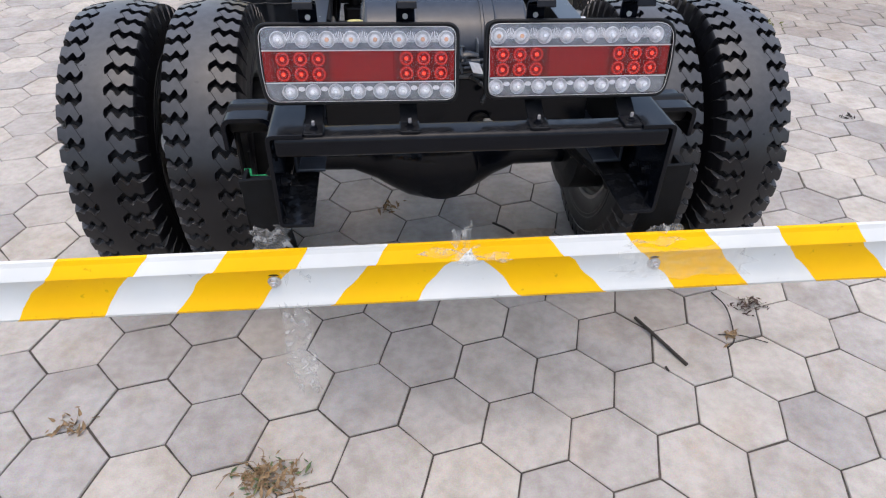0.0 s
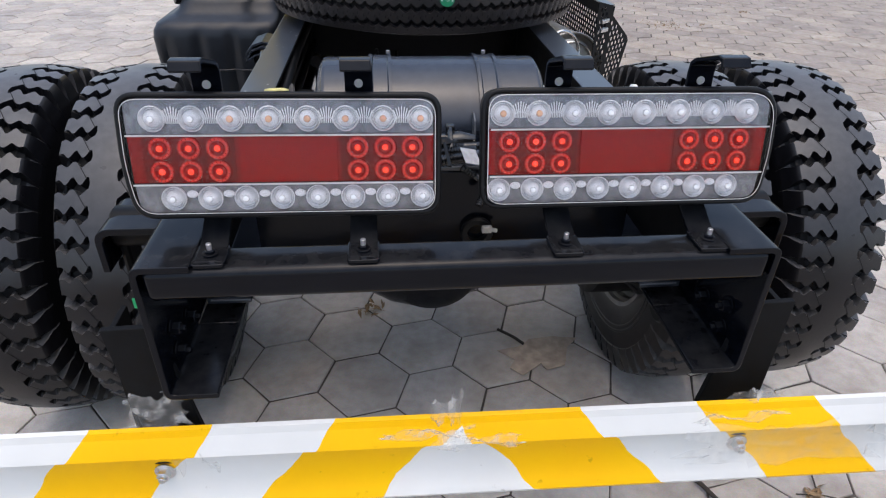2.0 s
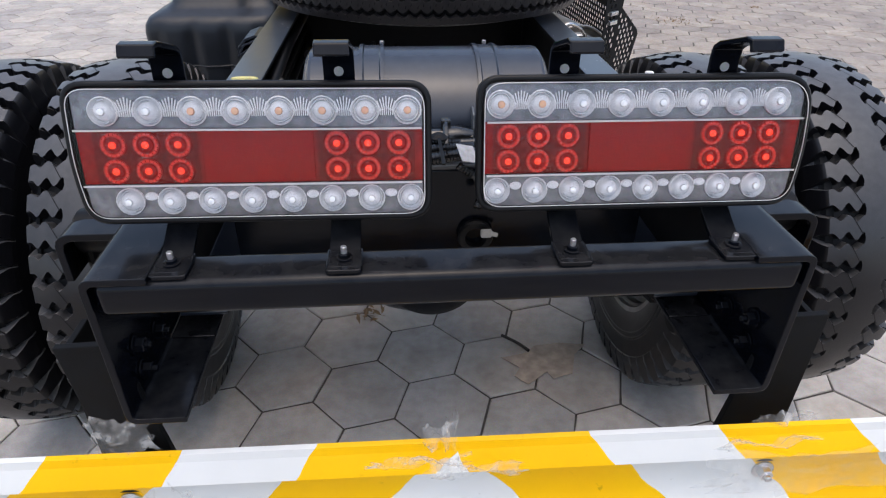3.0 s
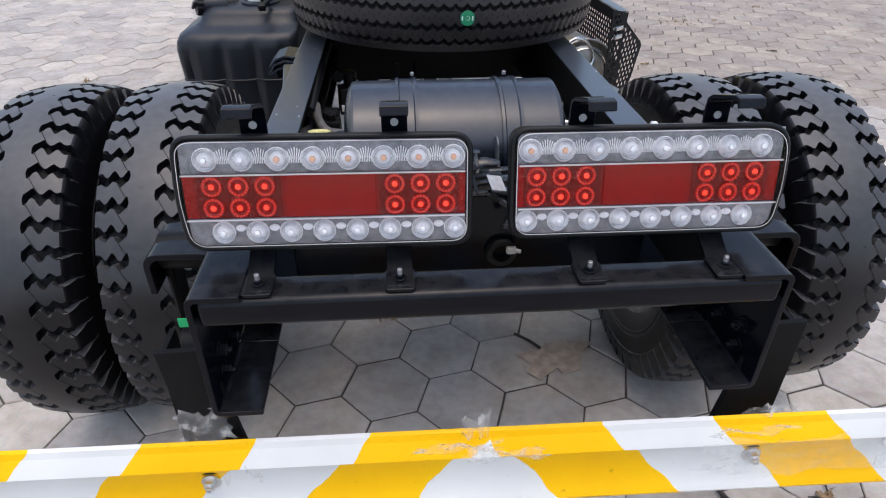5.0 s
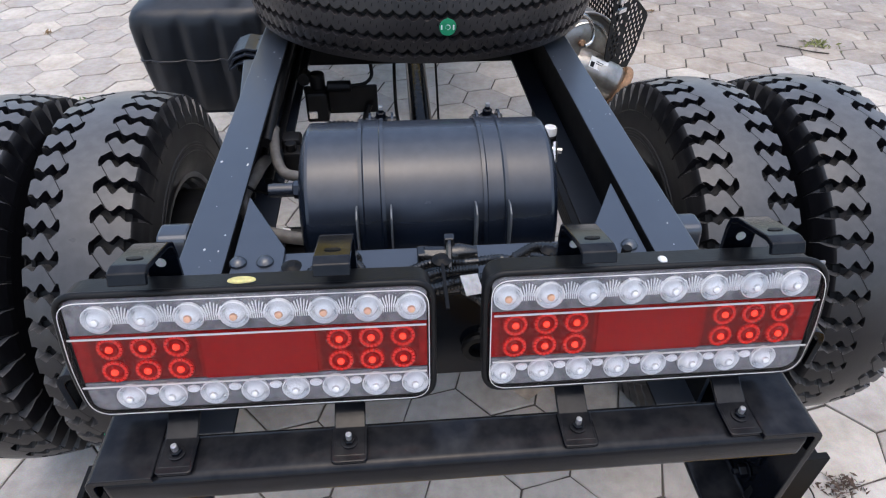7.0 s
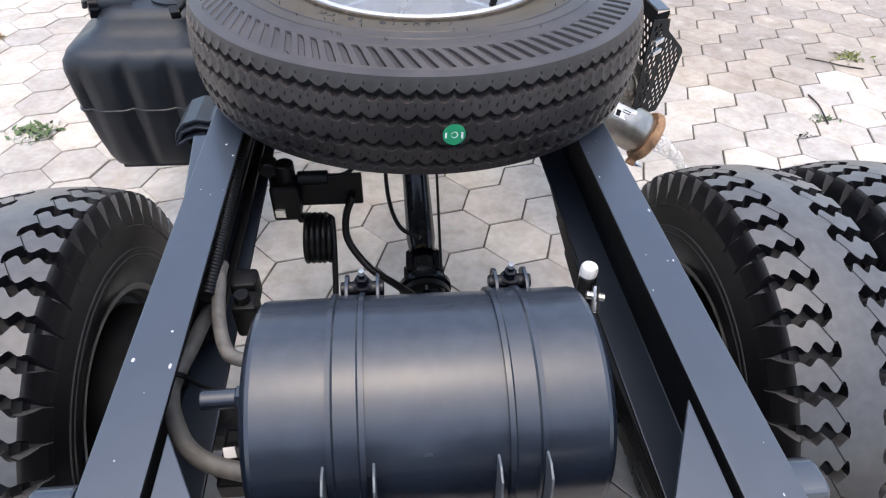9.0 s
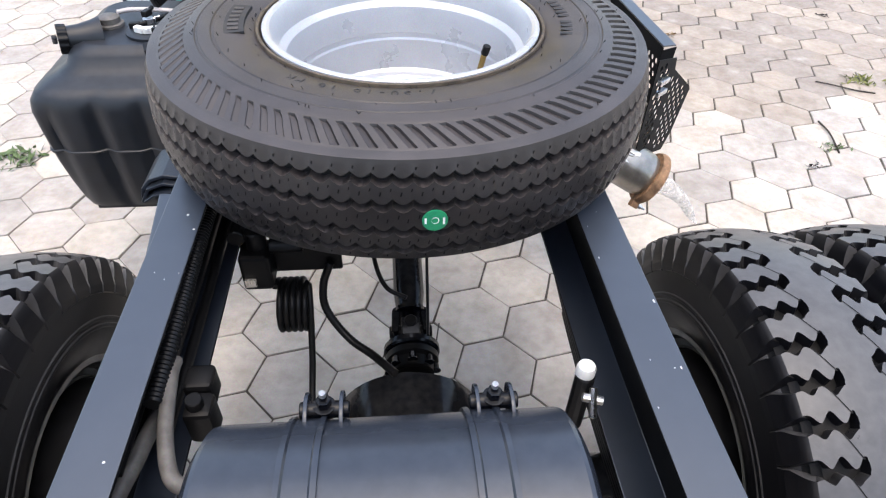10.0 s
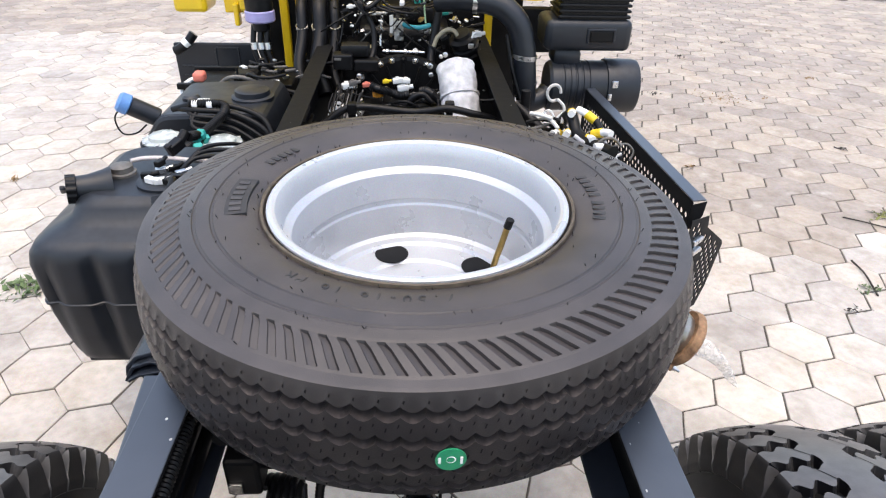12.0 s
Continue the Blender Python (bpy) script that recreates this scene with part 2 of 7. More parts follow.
def rod(a, b, r, steps=16, bevel=0.0):
    a, b = Vector(a), Vector(b)
    h = (b - a).length
    e = min(bevel or r * 0.12, h * 0.3)
    bm = spin([(0, r - e), (e, r), (h - e, r), (h, r - e)], "z", steps)
    q = (b - a).to_track_quat("Z", "Y").to_matrix().to_4x4()
    return moved(bm, Matrix.Translation(a) @ q)


def bend(points, steps=6):
    """A smooth line through points."""
    ps = [Vector(p) for p in points]
    ps = [2 * ps[0] - ps[1]] + ps + [2 * ps[-1] - ps[-2]]
    out = []
    for i in range(1, len(ps) - 2):
        p0, p1, p2, p3 = ps[i - 1:i + 3]
        for k in range(steps):
            t = k / steps
            out.append(0.5 * (2 * p1 + (p2 - p0) * t + (2 * p0 - 5 * p1 + 4 * p2 - p3) * t * t + (3 * p1 - p0 - 3 * p2 + p3) * t ** 3))
    return out + [ps[-2]]


def tube(points, r, sides=10, steps=6, ribs=0.0, pitch=0.006):
    """A hose along a smooth line; ribs: the height of its corrugation."""
    line = bend(points, steps) if steps else [Vector(p) for p in points]
    if ribs:
        fine, d = [line[0]], 0.0
        for a, b in zip(line, line[1:]):
            n = max(1, round((b - a).length / (pitch / 2)))
            fine += [a.lerp(b, (k + 1) / n) for k in range(n)]
        line = fine
    bm = bmesh.new()
    up, rings = None, []
    for i, p in enumerate(line):
        way = (line[min(i + 1, len(line) - 1)] - line[max(i - 1, 0)]).normalized()
        if up is None:
            up = way.orthogonal().normalized()
        up = (up - way * up.dot(way)).normalized()
        side = way.cross(up)
        rr = r + (ribs if i % 2 else 0.0)
        rings.append([bm.verts.new(p + (up * math.cos(2 * math.pi * k / sides) + side * math.sin(2 * math.pi * k / sides)) * rr) for k in range(sides)])
    for r0, r1 in zip(rings, rings[1:]):
        for k in range(sides):
            j = (k + 1) % sides
            bm.faces.new((r0[k], r0[j], r1[j], r1[k]))
    bm.faces.new(rings[0][::-1])
    bm.faces.new(rings[-1])
    bmesh.ops.recalc_face_normals(bm, faces=bm.faces[:])
    return smooth(bm, 50)


def strip(points, axis, a, b, thick):
    """A bent flat bar: a centre line in the plane across axis, given a thickness, and drawn out along axis."""
    ps = [Vector(p) for p in points]
    left, right = [], []
    for i, p in enumerate(ps):
        n0 = (p - ps[i - 1]).normalized() if i else (ps[1] - p).normalized()
        n1 = (ps[i + 1] - p).normalized() if i + 1 < len(ps) else n0
        t = (n0 + n1).normalized()
        n = Vector((-t.y, t.x)) * (thick / 2) / max(0.5, t.dot(n0))
        left.append(p + n)
        right.append(p - n)
    return prism([tuple(v) for v in left + right[::-1]], axis, a, b, min(0.0012, thick * 0.2))


def rounded(points, radius, segs=5):
    """An outline with its corners rounded."""
    out, n = [], len(points)
    for i in range(n):
        p, q, r = (Vector(points[(i + k) % n]) for k in (-1, 0, 1))
        rad = radius[i] if isinstance(radius, (list, tuple)) else radius
        d = min(rad, (p - q).length * 0.45, (r - q).length * 0.45)
        a, b = q + (p - q).normalized() * d, q + (r - q).normalized() * d
        for k in range(segs + 1):
            t = k / segs
            out.append(tuple((1 - t) ** 2 * a + 2 * t * (1 - t) * q + t * t * b))
    return out


def hexbolt(at, r=0.009, h=0.010, axis="z", stud=0.012):
    """A washer, a hexagon nut and the end of a stud."""
    bm = join(spin([(0, r * 1.5), (0.0018, r * 1.5), (0.002, r * 1.3)], "z", 18),
              moved(spin([(0, r), (h - 0.001, r), (h, r * 0.85)], "z", 6), Matrix.Translation((0, 0, 0.002))),
              moved(spin([(0, r * 0.5), (stud, r * 0.5), (stud + 0.001, r * 0.4)], "z", 12), Matrix.Translation((0, 0, h))))
    turn = {"z": pose(0, 0, 0), "-y": pose(0, 0, 0, 90), "y": pose(0, 0, 0, -90), "x": pose(0, 0, 0, 0, 90), "-x": pose(0, 0, 0, 0, -90)}[axis]
    return moved(bm, Matrix.Translation(at) @ turn)


# ---- ground ----
HEX, HEX_TURN, HEX_AT = 0.1155, radians(-18.4), Vector((-0.180, -0.93))
HEX_EYE = Vector((-1.076, -9.80))


def paver_at(a, b):
    w = (Vector((a * math.sqrt(3) + b * math.sqrt(3) / 2, -1.5 * b)) - HEX_EYE) * HEX
    c, s = math.cos(HEX_TURN), math.sin(HEX_TURN)
    p = Vector((c * w.x - s * w.y, s * w.x + c * w.y)) + HEX_AT
    far = max(0.0, p.y - 1.4)  # the rows drift slightly towards the cab
    return p + Vector((-0.022 * far, -0.020 * far * max(-1.5, min(2.2, p.x))))


def row_pitch(p):
    """How much closer the far rows lie on one side than on the other."""
    return 1.0 - 0.020 * max(-1.5, min(2.2, p.x)) if p.y > 1.4 else 1.0


def paver_shape(seed):
    """Points and faces of one hexagonal block: a flat top, a worn arris and sides."""
    rng = random.Random(seed)
    verts, faces = [], []
    for r, z in ((HEX - 0.0050, 0.0), (HEX - 0.0028, -0.0018), (HEX - 0.0023, -0.03)):
        for k in range(12):
            a = math.pi / 2 + math.pi / 6 * k + HEX_TURN
            rr = r * (1.0 if k % 2 == 0 else 0.866 + 0.004)
            rr += rng.uniform(-0.0011, 0.0009)
            verts.append((rr * math.cos(a), rr * math.sin(a), z))
    faces.append(tuple(range(12)))
    for ring in (0, 12):
        for k in range(12):
            faces.append((ring + k, ring + 12 + k, ring + 12 + (k + 1) % 12, ring + (k + 1) % 12))
    return verts, faces


def build_ground():
    bm = bmesh.new()
    n, size = 24, 900.0
    bmesh.ops.create_grid(bm, x_segments=n, y_segments=n, size=size)
    moved(bm, Matrix.Translation((0, 0, -0.008)))
    ground = part("ground", bm, APRON, None)
    ground.matrix_basis = Matrix.Translation((0, 0, -0.012))
    tagged(ground, "pale dusty concrete ground reaching out beyond the pavers", "ground", kind="structure")
    bed = box(-9, 12, -4, 8.6, -0.04, -0.0036, 0)
    paving = part("pavement", bed, DIRT, None)
    tagged(paving, "courtyard paved with grey hexagonal concrete blocks, dirt in the joints", "pavement", kind="structure")
    shapes = [paver_shape(i) for i in range(6)]
    rng = random.Random(7)
    near, groups = [], {0: ([], []), 1: ([], [])}
    for b in range(-62, 32):
        for a in range(-60, 75):
            p = paver_at(a, b)
            if not (-8.8 < p.x < 11.8 and -3.8 < p.y < 8.4):
                continue
            tan = p.y > 2.55 + 0.10 * math.sin(p.x * 7) and p.x > 0.9 or p.y > 6.2
            z = rng.uniform(-0.0016, 0.0016)
            tilt = (rng.uniform(-0.008, 0.008), rng.uniform(-0.008, 0.008))
            kind = rng.randrange(6)
            if -1.45 < p.x < 1.5 and -0.55 < p.y < 2.45:
                near.append((p, z, tilt, kind))
                continue
            vs, fs = groups[1 if tan else 0]
            base = len(vs)
            sy = row_pitch(p)
            for x, y, zz in shapes[kind][0]:
                y *= sy
                vs.append(((p.x + x) * K, (p.y + y) * K, (zz + z + x * tilt[0] + y * tilt[1]) * K))
            fs += [tuple(base + i for i in f) for f in shapes[kind][1]]
    for g, (mat, label) in enumerate(((PAVER_REST, "grey hexagonal concrete pavers"), (PAVER_TAN, "tan dusty hexagonal concrete pavers"))):
        me = bpy.data.meshes.new("pavers")
        me.from_pydata(groups[g][0], [], groups[g][1])
        me.materials.append(mat)
        ob = place("pavers", me, paving, label)
        tagged(ob, kind="stuff")
    return paving, near, shapes


def lay_near_pavers(paving, near, shapes):
    meshes = []
    for vs, fs in shapes:
        me = bpy.data.meshes.new("paver")
        me.from_pydata([(x * K, y * K, z * K) for x, y, z in vs], [], fs)
        me.materials.append(PAVER)
        meshes.append(me)
    for p, z, tilt, kind in near:
        ob = place("paver", meshes[kind], paving, at=pose(p.x, p.y, z, math.degrees(tilt[1]), -math.degrees(tilt[0]), 0) @ Matrix.Diagonal((1, row_pitch(p), 1, 1)))


PAVING, NEAR_PAVERS, PAVER_SHAPES = build_ground()

# ---- truck chassis ----
CX, AXLE_Y = -0.035, 0.770          # centre line, rear axle
RAIL_TOP, RAIL_H = 0.780, 0.165
TRUCK = thing("truck_chassis", (CX, AXLE_Y, 0), "new black light truck chassis with bare frame and twin rear wheels", "truck")


def frame_rail(side):
    """A pressed channel, open to the inside."""
    xo = -0.345 if side < 0 else 0.290
    xi = -0.289 if side < 0 else 0.233
    z0, z1, t = RAIL_TOP - RAIL_H, RAIL_TOP, 0.006
    s = 1 if side < 0 else -1
    pts = [(xo, z0), (xi, z0), (xi, z0 + t), (xo + s * t, z0 + t), (xo + s * t, z1 - t), (xi, z1 - t), (xi, z1), (xo, z1)]
    length = prism(pts, "y", 0.13, 1.36, 0.0016)
    # web faces take dull black, the channel's shade put into their colour
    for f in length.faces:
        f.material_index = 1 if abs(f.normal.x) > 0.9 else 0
    rail = part("frame_rail", length, [RAIL_PAINT, DULL_SHADE_PAINT], TRUCK, "long satin black channel rail, scuffed on top, shade painted on its sides")
    part("front_length", prism(pts, "y", 1.361, 3.7, 0.0016), DULL_SHADE_PAINT, rail, "dull black front length of the rail")
    for y in (0.45, 0.52, 0.95, 1.02, 1.30, 1.36, 1.9, 2.0):
        for z in (0.66, 0.74):
            part("bolt", hexbolt((xo - s * 0.001, y, z), 0.008, 0.007, "-x" if side < 0 else "x", 0.004), BLACK_PAINT, rail)
    return rail


def rail_specks(rail, x0, x1, seed):
    """Flecks of pale paint and dusty specks on a rail's top."""
    rng = random.Random(seed)
    flecks = []
    for _ in range(26):
        r = rng.choice((0.0006, 0.0008, 0.0011, 0.0016)) * rng.uniform(0.7, 1.3)
        x, y = rng.uniform(x0, x1), 0.2 + 1.9 * rng.random() ** 1.6
        flecks.append(moved(spin([(0, r), (0.0004, r * 0.8)], "z", 7), pose(x, y, RAIL_TOP) @ Matrix.Diagonal((1, rng.uniform(1, 2.4), 1, 1))))
    tagged(part("paint_flecks", join(*flecks), FOIL, rail), kind="stuff")


stand(0.0155, 0.016)
for side in (-1, 1):
    rail_specks(frame_rail(side), *((-0.342, -0.292) if side < 0 else (0.236, 0.287)), 31 + side)


def rear_crossmember():
    member = part("crossmember", box(-0.284, 0.228, 0.205, 0.285, RAIL_TOP - 0.018, RAIL_TOP - 0.012, 0.0015), RAIL_PAINT, TRUCK, "pressed rear crossmember")
    # the web's shade is painted in with the darker black
    part("web", box(-0.284, 0.228, 0.205, 0.211, 0.615, RAIL_TOP - 0.0185, 0.0015), BLACK_PAINT, member)
    for s, tip, corner, cols in ((-1, -0.290, -0.222, (-0.275, -0.243)), (1, 0.234, 0.166, (0.173, 0.208))):
        z = RAIL_TOP - 0.012
        tip -= 0.007 * s
        g = part("gusset", prism([(tip, 0.405), (corner, 0.288), (corner, 0.16), (tip, 0.16)], "z", z, z + 0.006, 0.001), RAIL_PAINT, member, "triangular gusset plate")
        for x in cols:
            for y in (0.262, 0.222):
                dome = spin([(0, 0.0105), (0.003, 0.010), (0.006, 0.0075), (0.0078, 0.004), (0.0083, 0.0001)], "z", 20)
                part("rivet", moved(dome, Matrix.Translation((x, y, z + 0.006))), RAIL_PAINT, member)
    part("tow_pipe", spin([(0.193, 0.014), (0.193, 0.021), (0.197, 0.023), (0.206, 0.021), (0.26, 0.021), (0.26, 0.014)], "y", 28, closed=True), DARK, TRUCK, "short round tow pin tube", at=pose(0.014, 0, 0.672))
    part("crossmember", join(box(-0.338, 0.283, 1.30, 1.306, 0.58, 0.770, 0.002), box(-0.338, 0.283, 1.30, 1.36, 0.764, 0.770, 0.002), prism([(-0.338, 1.302), (-0.20, 1.302), (-0.338, 1.10)], "z", 0.755, 0.761), prism([(0.283, 1.302), (0.145, 1.302), (0.283, 1.10)], "z", 0.755, 0.761)), DARK, TRUCK, "spare wheel crossmember")
    for y in (1.95, 2.9):
        part("crossmember", box(-0.336, 0.281, y, y + 0.09, 0.63, 0.73, 0.004), DARK, TRUCK)


rear_crossmember()




def bumper():
    """Channel ends behind the rails, the cross beam between them and the hazard bar with its posts."""
    for s, xo, xi in ((-1, -0.348, -0.289), (1, 0.326, 0.266)):
        z0, z1, t = 0.590, 0.768, 0.007
        d = 1 if s < 0 else -1
        pts = rounded([(xo, z0), (xi, z0), (xi, z0 + t), (xo + d * t, z0 + t), (xo + d * t, z1 - t), (xi, z1 - t), (xi, z1), (xo, z1)],
                      [0.012, 0.002, 0.002, 0.006, 0.006, 0.002, 0.002, 0.012], 4)
        bracket = part("bumper_bracket", prism(pts, "y", 0.002, 0.128, 0.0008), BLACK_PAINT, TRUCK, "deep black channel bracket")
        part("lower_flange", box(min(xo + d * 0.008, xi), max(xo + d * 0.008, xi), 0.129, 0.36, z0, z0 + t, 0.0015), BLACK_PAINT, bracket)
        part("side_plate", box(min(xo, xo + d * 0.006), max(xo, xo + d * 0.006), 0.129, 0.36, z0, 0.70, 0.0015), BLACK_PAINT, bracket)
        for y, z in ((0.045, 0.712), (0.05, 0.655), (0.10, 0.690), (0.10, 0.632), (0.05, 0.622)):
            part("bolt", hexbolt((xo + d * 0.008, y, z), 0.008, 0.008, "x" if s < 0 else "-x", 0.006), BLACK_PAINT, bracket)
        a, b = (xo - 0.060, xo - 0.001) if s < 0 else (xo + 0.001, xo + 0.060)
        part("bar_post", join(prism([(a, 0.672), (b, 0.674), (b + (0.035 if s < 0 else 0), 0.43), (a + (0.02 if s < 0 else -0.035), 0.43)], "y", 0.028, 0.036, 0.001),
                              box(a if s < 0 else b - 0.007, a + 0.007 if s < 0 else b, 0.0365, 0.09, 0.45, 0.66, 0.001)), DULL_SHADE_PAINT, bracket, "folded black steel post of the hazard bar")
    part("bumper_beam", box(-0.338, 0.317, 0.002, 0.052, 0.7255, 0.762, 0.009, 5), BLACK_PAINT, TRUCK, "straight black box section beam")


stand()
bumper()
part("loose_plug", join(box(0.034, 0.048, 0.198, 0.206, 0.678, 0.688, 0.002), rod((0.045, 0.202, 0.683), (0.055, 0.202, 0.680), 0.0030, 8)), surface("pale grey plug", (0.30, 0.29, 0.27), 0.5, vary=0.15), TRUCK, "pale grey loose wiring plug")


def hazard_paint():
    """White bar with hand-painted yellow chevrons that mirror about the middle."""
    m, n, l, p = nodes_of("white bar with yellow chevrons")
    co = n.new("ShaderNodeTexCoord").outputs["Object"]
    wob = texture(n, l, "ShaderNodeTexNoise", 9.0, 3.0, co)
    sep = n.new("ShaderNodeSeparateXYZ")
    l.new(co, sep.inputs[0])

    def math_node(op, a, b=None, clamp=False):
        k = n.new("ShaderNodeMath")
        k.operation, k.use_clamp = op, clamp
        for i, v in enumerate((a, b)):
            if v is None:
                continue
            if isinstance(v, (int, float)):
                k.inputs[i].default_value = v
            else:
                l.new(v, k.inputs[i])
        return k.outputs[0]

    x = math_node("ADD", sep.outputs["X"], math_node("MULTIPLY", math_node("SUBTRACT", wob.outputs["Fac"], 0.5), 0.045))
    d = math_node("ABSOLUTE", x)
    drop = math_node("MULTIPLY", sep.outputs["Z"], -0.90)
    d = math_node("SUBTRACT", d, drop)
    d = math_node("SUBTRACT", d, 0.011)
    mod = math_node("MODULO", d, 0.306)
    inside = math_node("MULTIPLY", math_node("LESS_THAN", mod, 0.158), math_node("GREATER_THAN", d, -0.012))
    chip = texture(n, l, "ShaderNodeTexNoise", 60.0, 6.0, co)
    worn = texture(n, l, "ShaderNodeTexNoise", 4.0, 4.0, co)
    white = ramp(n, l, worn.outputs["Fac"], 0.3, 0.7, (0.64, 0.645, 0.62), (0.75, 0.755, 0.73))
    yellow = ramp(n, l, worn.outputs["Fac"], 0.3, 0.7, (0.92, 0.47, 0.001), (0.96, 0.54, 0.002))
    col = mix(n, l, "MIX", inside, white, yellow)
    col = mix(n, l, "MULTIPLY", 0.5, col, ramp(n, l, chip.outputs["Fac"], 0.24, 0.32, (0.45, 0.42, 0.38), (1, 1, 1)))
    l.new(col, p.inputs["Base Color"])
    p.inputs["Roughness"].default_value = 0.36
    p.inputs["Specular IOR Level"].default_value = 0.18
    b = n.new("ShaderNodeBump")
    b.inputs["Strength"].default_value, b.inputs["Distance"].default_value = 0.2, 0.001
    l.new(chip.outputs["Fac"], b.inputs["Height"])
    l.new(b.outputs["Normal"], p.inputs["Normal"])
    return m


HAZARD = hazard_paint()


def hazard_bar():
    """A rolled channel bar, bolted to the two posts; its own origin is the top edge's middle."""
    prof = [(0.013, 0.009), (0.018, 0.011), (-0.001, -0.014), (-0.004, -0.020), (0.010, -0.030), (0.013, -0.045), (0.010, -0.085), (-0.002, -0.100), (-0.006, -0.108), (-0.002, -0.116), (0.030, -0.122), (0.030, -0.119),
            (0.001, -0.113), (-0.002, -0.108), (0.002, -0.102), (0.014, -0.086), (0.017, -0.045), (0.014, -0.029), (0.002, -0.020), (0.004, -0.0165)]
    bm = prism(prof, "x", -0.98, 0.98)
    at = pose(-0.015, -0.018, 0.537, 0, -1.5, -1.9)
    bar = part("hazard_bar", bm, HAZARD, TRUCK, "white channel bar with yellow hand-painted chevrons, taped and scuffed", at=at)
    for x in (-0.362, 0.355):
        # dark disc in place of the hole, its shade put into the colour
        part("bolt_hole", moved(spin([(0, 0.0165), (0.001, 0.0165)], "y", 20), pose(x, 0.0128, -0.060)), DARK, bar, at=at)
        part("bolt", hexbolt((x, 0.012, -0.060), 0.0085, 0.009, "-y", 0.006), STEEL, bar, "zinc plated bolt with washer", at=at)
    return bar


hazard_bar()


# ---- tail lamps ----
def glass_material(name, color, rough=0.03):
    m, n, l, p = nodes_of(name)
    n.remove(p)
    clear = n.new("ShaderNodeBsdfTransparent")
    clear.inputs["Color"].default_value = (*color, 1)
    gloss = n.new("ShaderNodeBsdfGlossy")
    gloss.inputs["Roughness"].default_value = rough
    fr = n.new("ShaderNodeLayerWeight")
    fr.inputs["Blend"].default_value = 0.19
    both = n.new("ShaderNodeMixShader")
    l.new(fr.outputs[0], both.inputs[0])
    l.new(clear.outputs[0], both.inputs[1])
    l.new(gloss.outputs[0], both.inputs[2])
    l.new(both.outputs[0], n["Material Output"].inputs["Surface"])
    return m


LENS = glass_material("clear lamp lens", (0.93, 0.93, 0.94))
RED_REFLECTOR = surface("red reflector", (0.34, 0.001, 0.002), 0.20, vary=0.12, scale=300, bump=0.25, coat=0.1, spec=0.2)
RED_TRAY = surface("red lamp tray", (0.30, 0.004, 0.004), 0.25, vary=0.2, scale=200, coat=0.1, spec=0.2)
RED_DEEP = surface("deep red lamp chamber", (0.17, 0.003, 0.003), 0.25, vary=0.3, scale=200, coat=0.1, spec=0.2)
RED_PETAL = surface("bright red lamp facets", (1.0, 0.024, 0.016), 0.16, vary=0.05, scale=400, coat=1.0)
CHROME = surface("lamp reflector chrome", (0.82, 0.82, 0.83), 0.22, metal=0.3, vary=0.08, scale=200)
CLEAR_CUP = surface("pale lamp cup", (0.94, 0.94, 0.95), 0.12, metal=0.0, vary=0.12, scale=500, coat=0.8)
LAMP_BACK = surface("smoked lamp tray", (0.24, 0.24, 0.26), 0.20, metal=0.4, vary=0.3, scale=120)
FLUTE = surface("pale lamp flutes", (0.95, 0.95, 0.96), 0.15, metal=0.0, vary=0.1, scale=200)
# unlit diodes: the emission paints the daylight they throw back
RED_GLINT_GLOW = surface("unlit red diode, glint as glow", (0.8, 0.03, 0.02), 0.2, vary=0.1)
RED_GLINT_GLOW.node_tree.nodes["Principled BSDF"].inputs["Emission Color"].default_value = (1.0, 0.05, 0.022, 1)
RED_GLINT_GLOW.node_tree.nodes["Principled BSDF"].inputs["Emission Strength"].default_value = 0.95
AMBER = surface("amber diode", (0.62, 0.36, 0.24), 0.3, vary=0.1)
PALE_LINE = surface("pale lens seam", (0.70, 0.67, 0.65), 0.3, vary=0.05)


